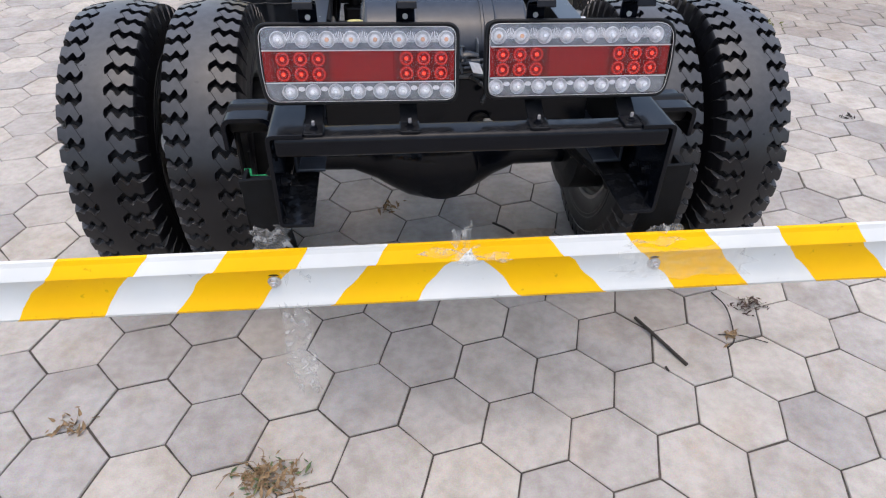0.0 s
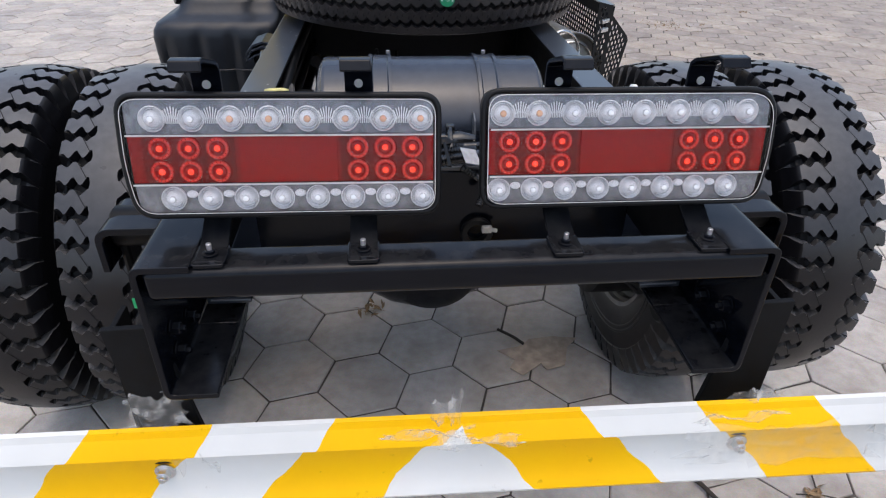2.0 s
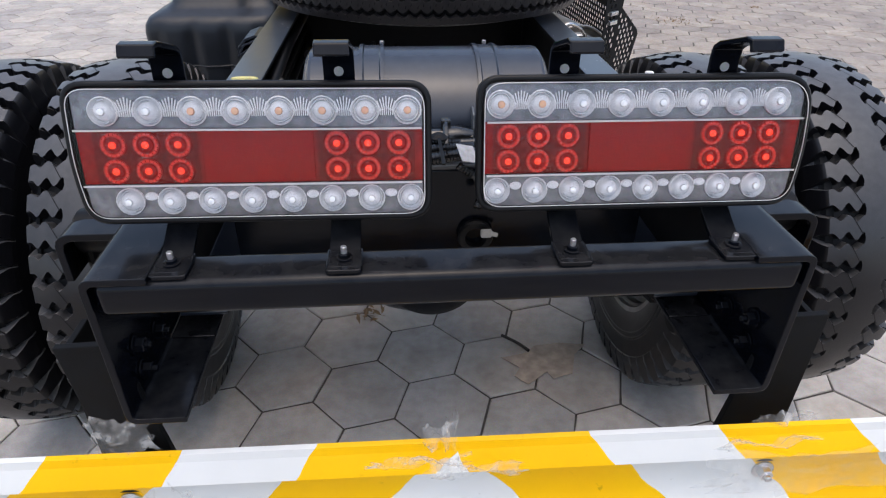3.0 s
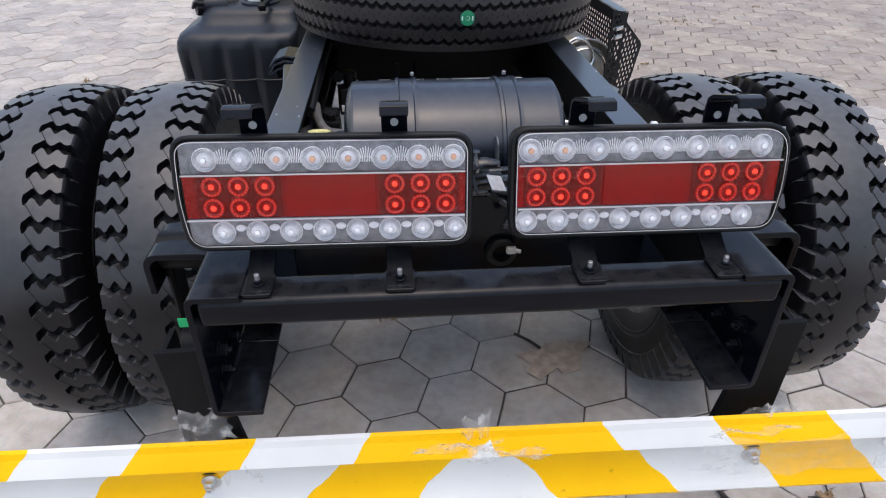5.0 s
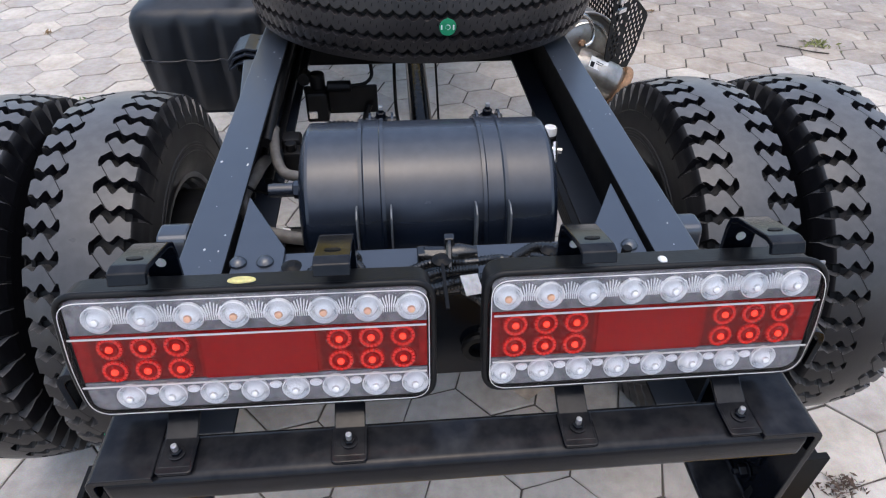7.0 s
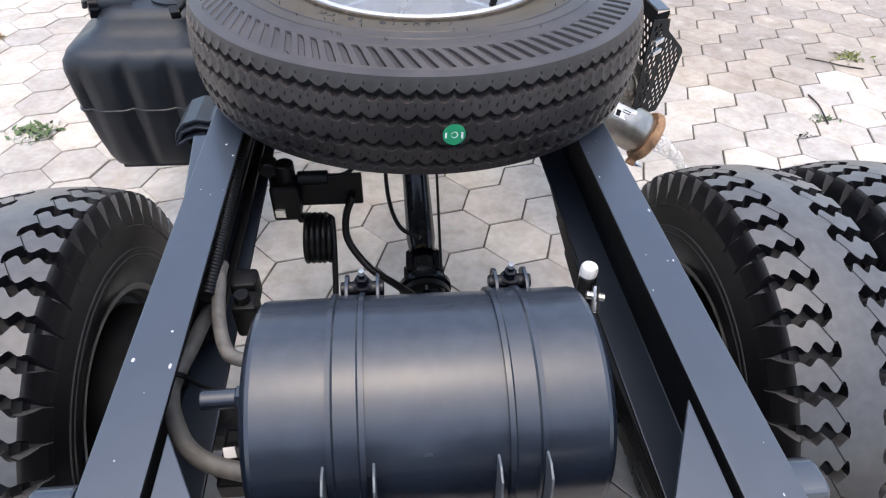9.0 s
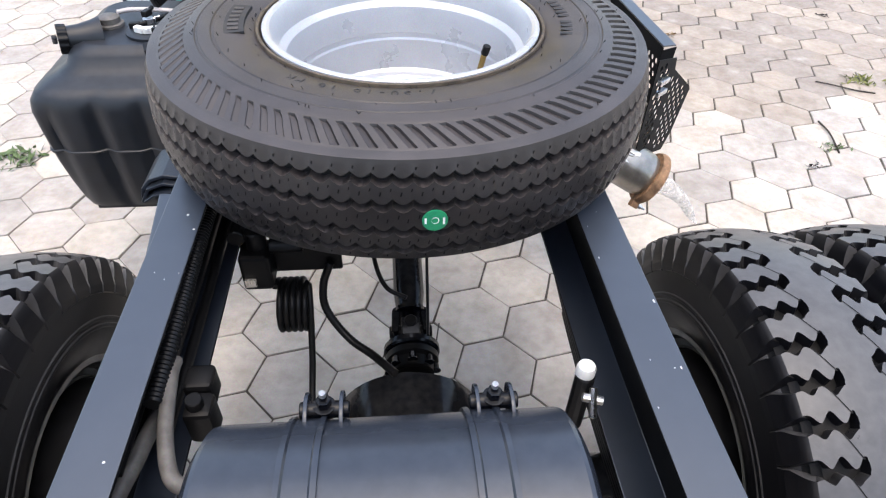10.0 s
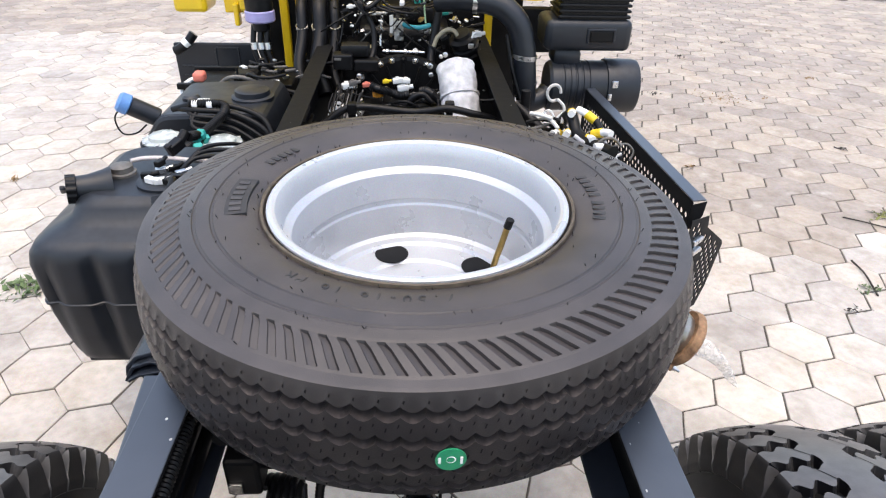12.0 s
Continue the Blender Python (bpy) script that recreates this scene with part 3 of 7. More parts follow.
def tail_lamp(at, mirror):
    """One lamp in its own plane: u to the right, w up; it looks along -y. The outer end slopes."""
    h, w = 0.119, 0.307
    s = -1 if mirror else 1

    def flip(pts):
        out = [(s * x, z) for x, z in pts]
        return out if s > 0 else out[::-1]

    outline = rounded(flip([(-w / 2 - 0.002, h / 2), (w / 2, h / 2), (w / 2, -h / 2), (-w / 2 + 0.005, -h / 2), (-w / 2 - 0.003, -0.010)]), [0.018, 0.018, 0.018, 0.018, 0.05], 6)
    inner = rounded(flip([(-w / 2 + 0.003, h / 2 - 0.006), (w / 2 - 0.005, h / 2 - 0.006), (w / 2 - 0.005, -h / 2 + 0.005), (-w / 2 + 0.009, -h / 2 + 0.005), (-w / 2 + 0.001, -0.010)]), [0.011, 0.011, 0.011, 0.011, 0.05], 6)
    lamp = part("tail_lamp", prism(outline, "y", 0.0, 0.030, 0.003), HOSE, TRUCK, "long rear lamp with clear and red diode rows", at=at)

    def sub(name, bm, mat, label=""):
        return part(name, bm, mat, lamp, label, at=at)

    def band(z0, z1, y0, y1, inset=0.008, mat=LAMP_BACK, name="tray", label=""):
        def end(z):
            return -w / 2 + inset + 0.005 * max(0.0, -0.012 - z) / 0.05
        sub(name, prism(flip([(end(z1), z1), (w / 2 - inset - 0.002, z1), (w / 2 - inset - 0.002, z0), (end(z0), z0)]), "y", y0, y1, 0.0006), mat, label)

    band(0.0215, 0.0570, -0.0025, 0.0, inset=0.003, mat=LAMP_BACK, name="upper_tray", label="smoked tray of the clear diode row")
    band(-0.0570, -0.0268, -0.0025, 0.0, inset=0.003, mat=LAMP_BACK, name="lower_tray", label="smoked tray of the clear diode row")
    band(-0.0262, 0.0210, -0.0022, 0.0, inset=0.003, mat=RED_TRAY, name="red_tray", label="translucent red backing")
    sub("reflector", prism(rounded(flip([(-0.045, 0.0200), (0.052, 0.0200), (0.052, -0.0255), (-0.045, -0.0255)]), 0.001, 2), "y", -0.0050, -0.0023, 0.0006), RED_REFLECTOR, "flat red reflex reflector")
    for a, b in ((-0.137, -0.049), (0.055, 0.141)):
        sub("chamber", prism(flip([(a, 0.0195), (b, 0.0195), (b, -0.0250), (a, -0.0250)]), "y", -0.0030, -0.0023, 0.0003), RED_DEEP)
    for z in (0.0215, -0.0268):
        band(z - 0.0009, z + 0.0009, -0.0095, -0.0088, inset=0.004, mat=PALE_LINE, name="seam")
    rim = [(u * 0.976, -0.0092, z * 0.940) for u, z in outline]
    sub("lens_edge", tube(rim + rim[:1], 0.0004, 6, 0), PALE_LINE)
    edge = [(u, -0.0022, z) for u, z in outline]
    sub("bezel", tube(edge + edge[:1], 0.0032, 8, 0), HOSE, "glossy black rubber rim")

    def red_diode(u, z):
        petals = []
        for k in range(16):
            a = 2 * math.pi * k / 16
            petals.append(moved(box(0.0078, 0.0104, -0.0014, 0.0014, -0.0010, 0.0010, 0), pose(s * u, -0.0042, z) @ pose(0, 0, 0, 90) @ pose(0, 0, 0, 0, 0, math.degrees(a))))
        base = spin([(0, 0.0118), (0.0006, 0.0112), (0.0008, 0.0068), (0.0016, 0.0060), (0.0018, 0.0001)], "y", 20)
        d = sub("diode", moved(base, pose(s * u, -0.0030, z) @ Matrix.Diagonal((1, -1, 1, 1))), RED_TRAY)
        part("facets", join(*petals), RED_PETAL, d, "ring of bright red facets", at=at)
        sub("diode_core", moved(spin([(0, 0.0032), (0.0014, 0.0028), (0.0023, 0.0001)], "y", 14), pose(s * u, -0.0056, z) @ Matrix.Diagonal((1, -1, 1, 1))), RED_GLINT_GLOW)

    def cup(u, z, r, mat, core, depth=0.0045, core_r=0.28):
        rings = [(0.0, r), (-0.0026, r), (-0.0032, r * 0.93), (0.0000, r * 0.85), (-0.0042, r * 0.77), (-0.0004, r * 0.68), (-0.0034, r * 0.60), (-0.0048, r * 0.50), (-0.0056, r * 0.34), (-0.0060, r * 0.18), (-0.0061, 0.0001)]
        c = sub("diode", moved(spin([(-a, b) for a, b in rings], "y", 20), pose(s * u, -0.0026, z) @ Matrix.Diagonal((1, -1, 1, 1))), mat)
        part("diode_core", moved(spin([(0, r * core_r), (0.002, r * core_r * 0.8), (0.0024, 0.0001)], "y", 10), pose(s * u, -0.0026 - 0.0058, z) @ Matrix.Diagonal((1, -1, 1, 1))), core, lamp, at=at)

    return lamp, outline, inner, sub, cup, red_diode, s


def finish_lamp(at, mirror, is_amber):
    lamp, outline, inner, sub, cup, red_diode, s = tail_lamp(at, mirror)
    for i in range(8):
        u = -0.124 + 0.259 * i / 7
        cup(u, 0.0372, 0.0127, CLEAR_CUP, AMBER if is_amber(i) else CHROME)
        cup(-0.112 + 0.249 * i / 7, -0.0415, 0.0123, CLEAR_CUP, CHROME)
    for group in (-1, 1):
        for i in range(3):
            for z in (0.0085, -0.0145):
                red_diode((-0.120 if group < 0 else 0.072) + 0.0275 * i, z)
    # fluting between the upper diodes
    ribs = []
    for i in range(7):
        mid = -0.124 + 0.259 * (i + 0.5) / 7
        for k in range(-5, 6):
            a = 0.13 * k
            ribs.append(moved(box(-0.0005, 0.0005, -0.0015, 0.0, 0.012, 0.0235 - 0.0008 * abs(k), 0), pose(s * mid, -0.0026, 0.0255) @ pose(0, 0, 0, 0, math.degrees(a) * s, 0)))
        for k in range(-3, 4):
            ribs.append(box(s * mid + 0.0018 * k - 0.0004, s * mid + 0.0018 * k + 0.0004, -0.0042, -0.0023, 0.0325, 0.0385, 0))
    sub("fluting", join(*ribs), FLUTE, "fine fan-shaped flutes")
    for i in range(7):
        dome = spin([(0, 0.0052), (0.0012, 0.0048), (0.0013, 0.0042), (0.0020, 0.0038), (0.0022, 0.0001)], "y", 16)
        sub("small_cup", moved(dome, pose(s * (-0.112 + 0.249 * (i + 0.5) / 7), -0.0026, -0.0375) @ Matrix.Diagonal((1.1, -1, 0.75, 1))), FLUTE)
    # clear lens: a thin shell with a rim
    bm = bmesh.new()
    n = len(outline)
    rings = []
    for pts, y in ((outline, -0.0005), (inner, -0.010), (inner, -0.0088), (outline, 0.0)):
        rings.append([bm.verts.new((u * (0.997 if y in (-0.0088,) else 1.0), y, z)) for u, z in pts])
    for r0, r1 in zip(rings, rings[1:]):
        if r0 is rings[1]:
            continue
        for i in range(n):
            j = (i + 1) % n
            bm.faces.new((r0[i], r0[j], r1[j], r1[i]))
    bm.faces.new(rings[1])
    bm.faces.new(rings[2][::-1])
    bmesh.ops.recalc_face_normals(bm, faces=bm.faces[:])
    lens = sub("lens", smooth(bm, 25), LENS, "clear plastic lens")
    lens.visible_shadow = False
    return lamp


GALV_NUT = surface("dull nut steel", (0.45, 0.45, 0.46), 0.35, metal=0.8, vary=0.2, scale=80)
LAMP_TILT = -14.5
finish_lamp(pose(-0.193, 0.068, 0.855, LAMP_TILT, 0.6, 0), False, lambda i: i >= 2)
finish_lamp(pose(0.161, 0.070, 0.856, LAMP_TILT, 0.2, 0), True, lambda i: i >= 6)


def lamp_bracket(x, name="lamp_bracket"):
    line = [(0.012, 0.7645), (0.042, 0.7645), (0.054, 0.770), (0.112, 0.800), (0.118, 0.812), (0.126, 0.918), (0.1245, 0.929), (0.116, 0.9350), (0.072, 0.9495), (0.064, 0.9490), (0.060, 0.9415)]
    b = part(name, strip(line, "x", x - 0.0145, x + 0.0145, 0.005), BLACK_PAINT, TRUCK, "bent black lamp bracket")
    part("foot", prism(rounded([(x - 0.0165, 0.006), (x + 0.0165, 0.006), (x + 0.0165, 0.046), (x - 0.0165, 0.046)], 0.005, 4), "z", 0.7624, 0.7668, 0.0012), BLACK_PAINT, b)
    part("nut", hexbolt((x, 0.026, 0.7672), 0.0052, 0.004, "z", 0.002), BLACK_PAINT, b)
    part("stud", rod((x, 0.026, 0.7710), (x, 0.026, 0.7800), 0.0028, 10, 0.0006), GALV_NUT, b, "zinc stud end")
    # pale disc in ground colour, painted as the bright view through the hole
    part("hole_plug", spin([(0, 0.0045), (0.0008, 0.0045)], "y", 14), APRON, b, "pale disc painted as the view through the bracket hole", at=pose(x, 0.1220, 0.911, -4))
    # dark disc laid on as the shade in the flange's hole
    part("hole", moved(spin([(0, 0.0045), (0.0008, 0.0045)], "z", 14), pose(x, 0.084, 0.9482, -18) @ Matrix.Diagonal((1.5, 0.7, 1, 1))), DARK, b)


for x in (-0.273, -0.119, 0.094, 0.252):
    lamp_bracket(x)


for x, y, z, w, mat, label in ((-0.198, 0.090, 0.9145, 0.012, surface("yellow sealant", (0.62, 0.55, 0.22), 0.6, vary=0.3, scale=120), "smear of yellow sealant"), (0.164, 0.090, 0.915, 0.004, WHITE, "fleck of white paper")):
    blob = spin([(0, 1.0), (0.25, 0.95), (0.45, 0.7), (0.5, 0.001)], "z", 18)
    part("sealant_smear", moved(blob, pose(x, y, z, -12) @ Matrix.Diagonal((w, 0.0050, 0.005, 1))), mat, TRUCK, label)


# ---- wheels ----
def ring_mesh(name, co, mats, strips=(), floors=()):
    """Closed bands of points (turn, across, xyz), thin strips of another material laid on them, and marks for the floors of grooves."""
    verts, faces, slots = [], [], []
    for b, g in enumerate(co):
        steps, n = g.shape[:2]
        base = len(verts)
        idx = np.arange(steps * n).reshape(steps, n) + base
        nxt = np.roll(idx, -1, 0)
        quads = np.stack([idx[:, :-1], nxt[:, :-1], nxt[:, 1:], idx[:, 1:]], -1).reshape(-1, 4)
        verts += (g.reshape(-1, 3) * K).tolist()
        faces += quads.tolist()
        if b < len(floors):
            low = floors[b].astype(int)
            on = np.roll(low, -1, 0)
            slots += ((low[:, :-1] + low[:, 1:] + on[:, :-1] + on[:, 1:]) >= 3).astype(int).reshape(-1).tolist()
        else:
            slots += [0] * len(quads)
    for line in strips:
        base = len(verts)
        verts += [[c * K for c in p] for p in line]
        for i in range(0, len(line) - 2, 2):
            faces.append([base + i, base + i + 1, base + i + 3, base + i + 2])
            slots.append(1)
    me = bpy.data.meshes.new(name)
    me.from_pydata(verts, [], faces)
    for m in mats:
        me.materials.append(m)
    me.polygons.foreach_set("material_index", slots)
    me.polygons.foreach_set("use_smooth", np.ones(len(faces), bool))
    me.update()
    me.set_sharp_from_angle(angle=radians(28))
    return me


def inward(xs, rs):
    """Directions into the rubber along a profile that runs from the low x side over the tread to the high x side."""
    tx, tr = np.gradient(xs), np.gradient(rs)
    size = np.hypot(tx, tr)
    return tr / size, -tx / size


def lug_row(a):
    """Across the tread at a (0 the middle, 1 the edge, more on the shoulder): the groove's shift and half width, in pitches, and its depth."""
    shift = 0.125 * math.cos(2 * math.pi * (a - 0.30) / 0.33) * min(1.0, max(0.0, (1.02 - a) / 0.25)) + 0.07 * (a - 0.3)
    half = 0.164 + 0.045 * math.exp(-((a - 0.335) / 0.045) ** 2) + 0.03 * math.exp(-((a - 0.63) / 0.07) ** 2)
    deep = 0.0185
    if a < 0.285:
        half = 0.075
    if a > 0.80:
        half += 0.05 * min(1.0, (a - 0.80) / 0.2)
    if a > 1.0:
        half = max(0.035, half * (1 - (a - 1.0) / 0.30))
        deep *= max(0.0, 1 - max(0.0, a - 1.06) / 0.24)
    return shift, half, deep


def lug_tyre_mesh():
    """Wavy cross grooves from both shoulders, half a pitch apart, each with a rounded end, and a fine slanting cut from groove to groove."""
    R, half_w, lugs = 0.374, 0.0825, 46
    side = [(0.0658, 0.187), (0.0733, 0.1946), (0.0808, 0.2042), (0.0893, 0.2242), (0.094, 0.2461), (0.094, 0.2499), (0.0953, 0.2519), (0.0953, 0.2557), (0.094, 0.2576), (0.094, 0.2614), (0.0953, 0.2633), (0.0953, 0.2671), (0.0938, 0.269), (0.0935, 0.2862), (0.0931, 0.2976)]
    wrap = [(0.0926, 0.3053, 1.44), (0.0925, 0.3072, 1.42), (0.0924, 0.3186, 1.36), (0.0923, 0.3205, 1.34), (0.0916, 0.3291, 1.26), (0.0904, 0.3377, 1.18), (0.0888, 0.3473, 1.1), (0.086, 0.3573, 1.04), (0.0841, 0.362, 1.015)]
    across = [0.0, 0.13, 0.25, 0.268, 0.276, 0.287, 0.30, 0.318, 0.335] + [0.36 + 0.032 * i for i in range(20)] + [0.985, 1.0]
    cols = [(x, r, None) for x, r in side] + [(x, r, v) for x, r, v in wrap] + [(half_w * v, R - 0.010 * v * v, v) for v in across[:0:-1]]
    cols = [(-x, r, None if v is None else -v) for x, r, v in cols] + [(0.0, R, 0.0)] + cols[::-1]
    xs, rs = np.array([c[0] for c in cols]), np.array([c[1] for c in cols])
    nx, nr = inward(xs, rs)
    n = len(cols)
    out, floor = np.zeros((lugs * 8, n, 3)), np.zeros((lugs * 8, n), bool)
    for i, (x, r, v) in enumerate(cols):
        a = 0.0 if v is None else abs(v)
        shift, half, deep = lug_row(a)
        for k in range(lugs):
            for j in range(8):
                ph, d = j / 8, 0.0
                if v is not None and a > 0.26:
                    role = j if v > 0 else (j + 4) % 8
                    ph = (0.0, half - 0.018, half + 0.018, (half + 0.52) / 2, 0.5, 1 - (half + 0.52) / 2, 1 - half - 0.018, 1 - half + 0.018)[role]
                    ph = ph - 1 if ph > 0.55 else ph
                    s = shift if v > 0 else -shift
                    ph = ph + s + (0.0 if v > 0 else 0.5)
                    if role in (0, 1, 7) and a > 0.272:
                        d = deep
                    elif 1.33 < a < 1.43 and role in (2, 3, 4, 5, 6):
                        d = -0.0022
                    if v > 0 and role in (5, 6, 7):
                        ph += 1
                    if v < 0 and j == 0:
                        ph -= 1
                ang = 2 * math.pi * (k + ph) / lugs
                # floors get the dark rubber, part clean and part painted shade
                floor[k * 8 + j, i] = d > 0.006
                rr, xx = r + d * nr[i], x + d * nx[i]
                out[k * 8 + j, i] = (xx, rr * math.cos(ang), rr * math.sin(ang))
    # the slanting cuts are dark strips laid on, their shade painted
    strips = []
    for k in range(lugs):
        for s in (1, -1):
            line = []
            for q in range(7):
                t = q / 6
                a = 0.33 + 0.22 * t
                p0, p1 = lug_row(0.33)[0] + 0.16, 1 + lug_row(0.55)[0] - 0.15
                ph = s * (p0 + (p1 - p0) * t) + (0.0 if s > 0 else 0.5)
                for w in (-0.011, 0.011):
                    v = s * (a + w)
                    ang = 2 * math.pi * (k + ph) / lugs
                    r = R - 0.010 * v * v + 0.0005
                    line.append((half_w * v, r * math.cos(ang), r * math.sin(ang)))
            strips.append(line)
    return ring_mesh("tyre", [out], [RUBBER, CLEAN_SHADE_RUBBER], strips, [floor])


LUG_TYRE = lug_tyre_mesh()


def wheel_disc(out):
    """Rim barrel and dished disc; out: the side to which the disc is dished."""
    rim = spin([(-0.080, 0.196), (-0.082, 0.208), (-0.076, 0.209), (-0.070, 0.199), (-0.050, 0.196), (-0.040, 0.180), (0.040, 0.180), (0.050, 0.196), (0.070, 0.199), (0.076, 0.209), (0.082, 0.208), (0.080, 0.196),
                (0.050, 0.186), (0.038, 0.170), (-0.038, 0.170), (-0.050, 0.186)], "x", 48, closed=True)
    disc = spin([(0.060 * out, 0.172), (0.030 * out, 0.160), (-0.01 * out, 0.120), (-0.02 * out, 0.10), (-0.02 * out, 0.03), (-0.028 * out, 0.03), (-0.028 * out, 0.10), (-0.018 * out, 0.122), (0.022 * out, 0.163), (0.054 * out, 0.174)], "x", 40, closed=True)
    return rim, disc


RIM_PAINT = surface("grey wheel paint", (0.24, 0.235, 0.225), 0.5, vary=0.3, scale=25)


def twin_wheels():
    zc = 0.372
    for s in (-1, 1):
        for k, x in ((0, 0.558), (1, 0.785)):
            at = pose(-0.020 + s * x, AXLE_Y, zc, 4.0 * (k + 2 * s), 0, 180 if s * (1 if k else -1) < 0 else 0)
            wheel = place("wheel", as_mesh("rim", wheel_disc(1)[0], RIM_PAINT), TRUCK, "new rear wheel with a deep lugged tyre", at=at)
            place("tyre", LUG_TYRE, wheel, "black lug tyre, block tops dusty with sky sheen painted on", at=at)
            part("disc", wheel_disc(1)[1], RIM_PAINT, wheel, at=at)
        part("hub", spin([(CX + s * 0.40, 0.12), (CX + s * 0.41, 0.17), (CX + s * 0.52, 0.17), (CX + s * 0.53, 0.09), (CX + s * 0.66, 0.085), (CX + s * 0.67, 0.05)], "x", 32), DARK, TRUCK, "black brake drum and hub", at=pose(0, AXLE_Y, zc))
    housing = join(spin([(-0.02 + d, r) for d, r in [(-0.42, 0.045), (-0.235, 0.048), (-0.17, 0.075), (-0.128, 0.101), (-0.08, 0.126), (-0.03, 0.138), (0.03, 0.138), (0.08, 0.126), (0.128, 0.101), (0.17, 0.075), (0.235, 0.048), (0.40, 0.045)]], "x", 36),
                   moved(spin([(-0.135, 0.02), (-0.13, 0.07), (-0.11, 0.10), (0.0, 0.12), (0.10, 0.125), (0.135, 0.128), (0.150, 0.128), (0.152, 0.085), (0.175, 0.070), (0.205, 0.052), (0.225, 0.050)], "y", 40), Matrix.Translation((CX + 0.03, 0, 0))))
    axle = part("axle_housing", moved(housing, Matrix.Translation((0.004, AXLE_Y - 0.03, zc - 0.036))), BLACK_PAINT, TRUCK, "black banjo rear axle housing")
    for k in range(12):
        a = 2 * math.pi * k / 12
        part("bolt", hexbolt((CX + 0.034 + 0.110 * math.cos(a), AXLE_Y + 0.119, zc - 0.036 + 0.110 * math.sin(a)), 0.007, 0.007, "y", 0.004), DARK, axle)


stand(0.004, -0.022)
twin_wheels()


# ---- drive shaft, springs ----
def drive_shaft():
    """The tube, its tapered end, the yoke with its cross, and the bolted pinion flange."""
    x = 0.002
    near, far = Vector((x, 1.04, 0.385)), Vector((x, 2.7, 0.56))
    way = (far - near).normalized()
    turn = way.to_track_quat("Z", "Y").to_matrix().to_4x4()

    def at(d):
        return Matrix.Translation(near + way * d) @ turn

    shaft = part("drive_shaft", moved(spin([(0.030, 0.020), (0.034, 0.027), (0.060, 0.030), (0.075, 0.032), (1.66, 0.032), (1.66, 0.020)], "z", 32), at(0)), BLACK_PAINT, TRUCK, "glossy black propeller shaft")
    fork = []
    for s in (-1, 1):
        fork.append(prism(rounded([(s * 0.020, 0.034), (s * 0.036, 0.026), (s * 0.038, -0.030), (s * 0.024, -0.030)], 0.006, 3), "y", -0.019, 0.019, 0.002))
    part("yoke", moved(join(*fork, spin([(0.016, 0.012), (0.018, 0.036), (0.030, 0.034), (0.036, 0.026)], "z", 28)), at(0)), BLACK_PAINT, shaft, "forged shaft yoke")
    part("cross", moved(join(rod((-0.042, 0, -0.018), (0.042, 0, -0.018), 0.0125, 18, 0.002), rod((0, -0.042, -0.018), (0, 0.042, -0.018), 0.0125, 18, 0.002)), at(0)), DARK, shaft, "joint cross with bearing caps")
    low = []
    for s in (-1, 1):
        low.append(moved(prism(rounded([(s * 0.024, -0.004), (s * 0.038, -0.004), (s * 0.036, -0.056), (s * 0.018, -0.060)], 0.006, 3), "y", -0.018, 0.018, 0.002), pose(0, 0, 0, 0, 0, 90)))
    part("flange_yoke", moved(join(*low, spin([(-0.072, 0.012), (-0.072, 0.050), (-0.068, 0.054), (-0.058, 0.054), (-0.055, 0.046), (-0.050, 0.030)], "z", 32)), at(0)), BLACK_PAINT, shaft, "round flange yoke")
    part("pinion_flange", moved(spin([(-0.118, 0.034), (-0.116, 0.040), (-0.094, 0.041), (-0.090, 0.050), (-0.078, 0.051), (-0.076, 0.020)], "z", 32), at(0)), DARK, shaft)
    for k in range(8):
        a = 2 * math.pi * k / 8
        part("bolt", moved(hexbolt((0, 0, 0), 0.006, 0.014, "z", 0.004), at(-0.110) @ pose(0.044 * math.cos(a), 0.044 * math.sin(a), 0)), BLACK_PAINT, shaft)
    part("label", moved(spin([(0.62, 0.0326), (0.70, 0.0326)], "z", 28), at(0)), WHITE, shaft, "white paper label round the shaft")
    return shaft


stand(0.0125, 0.006)
drive_shaft()


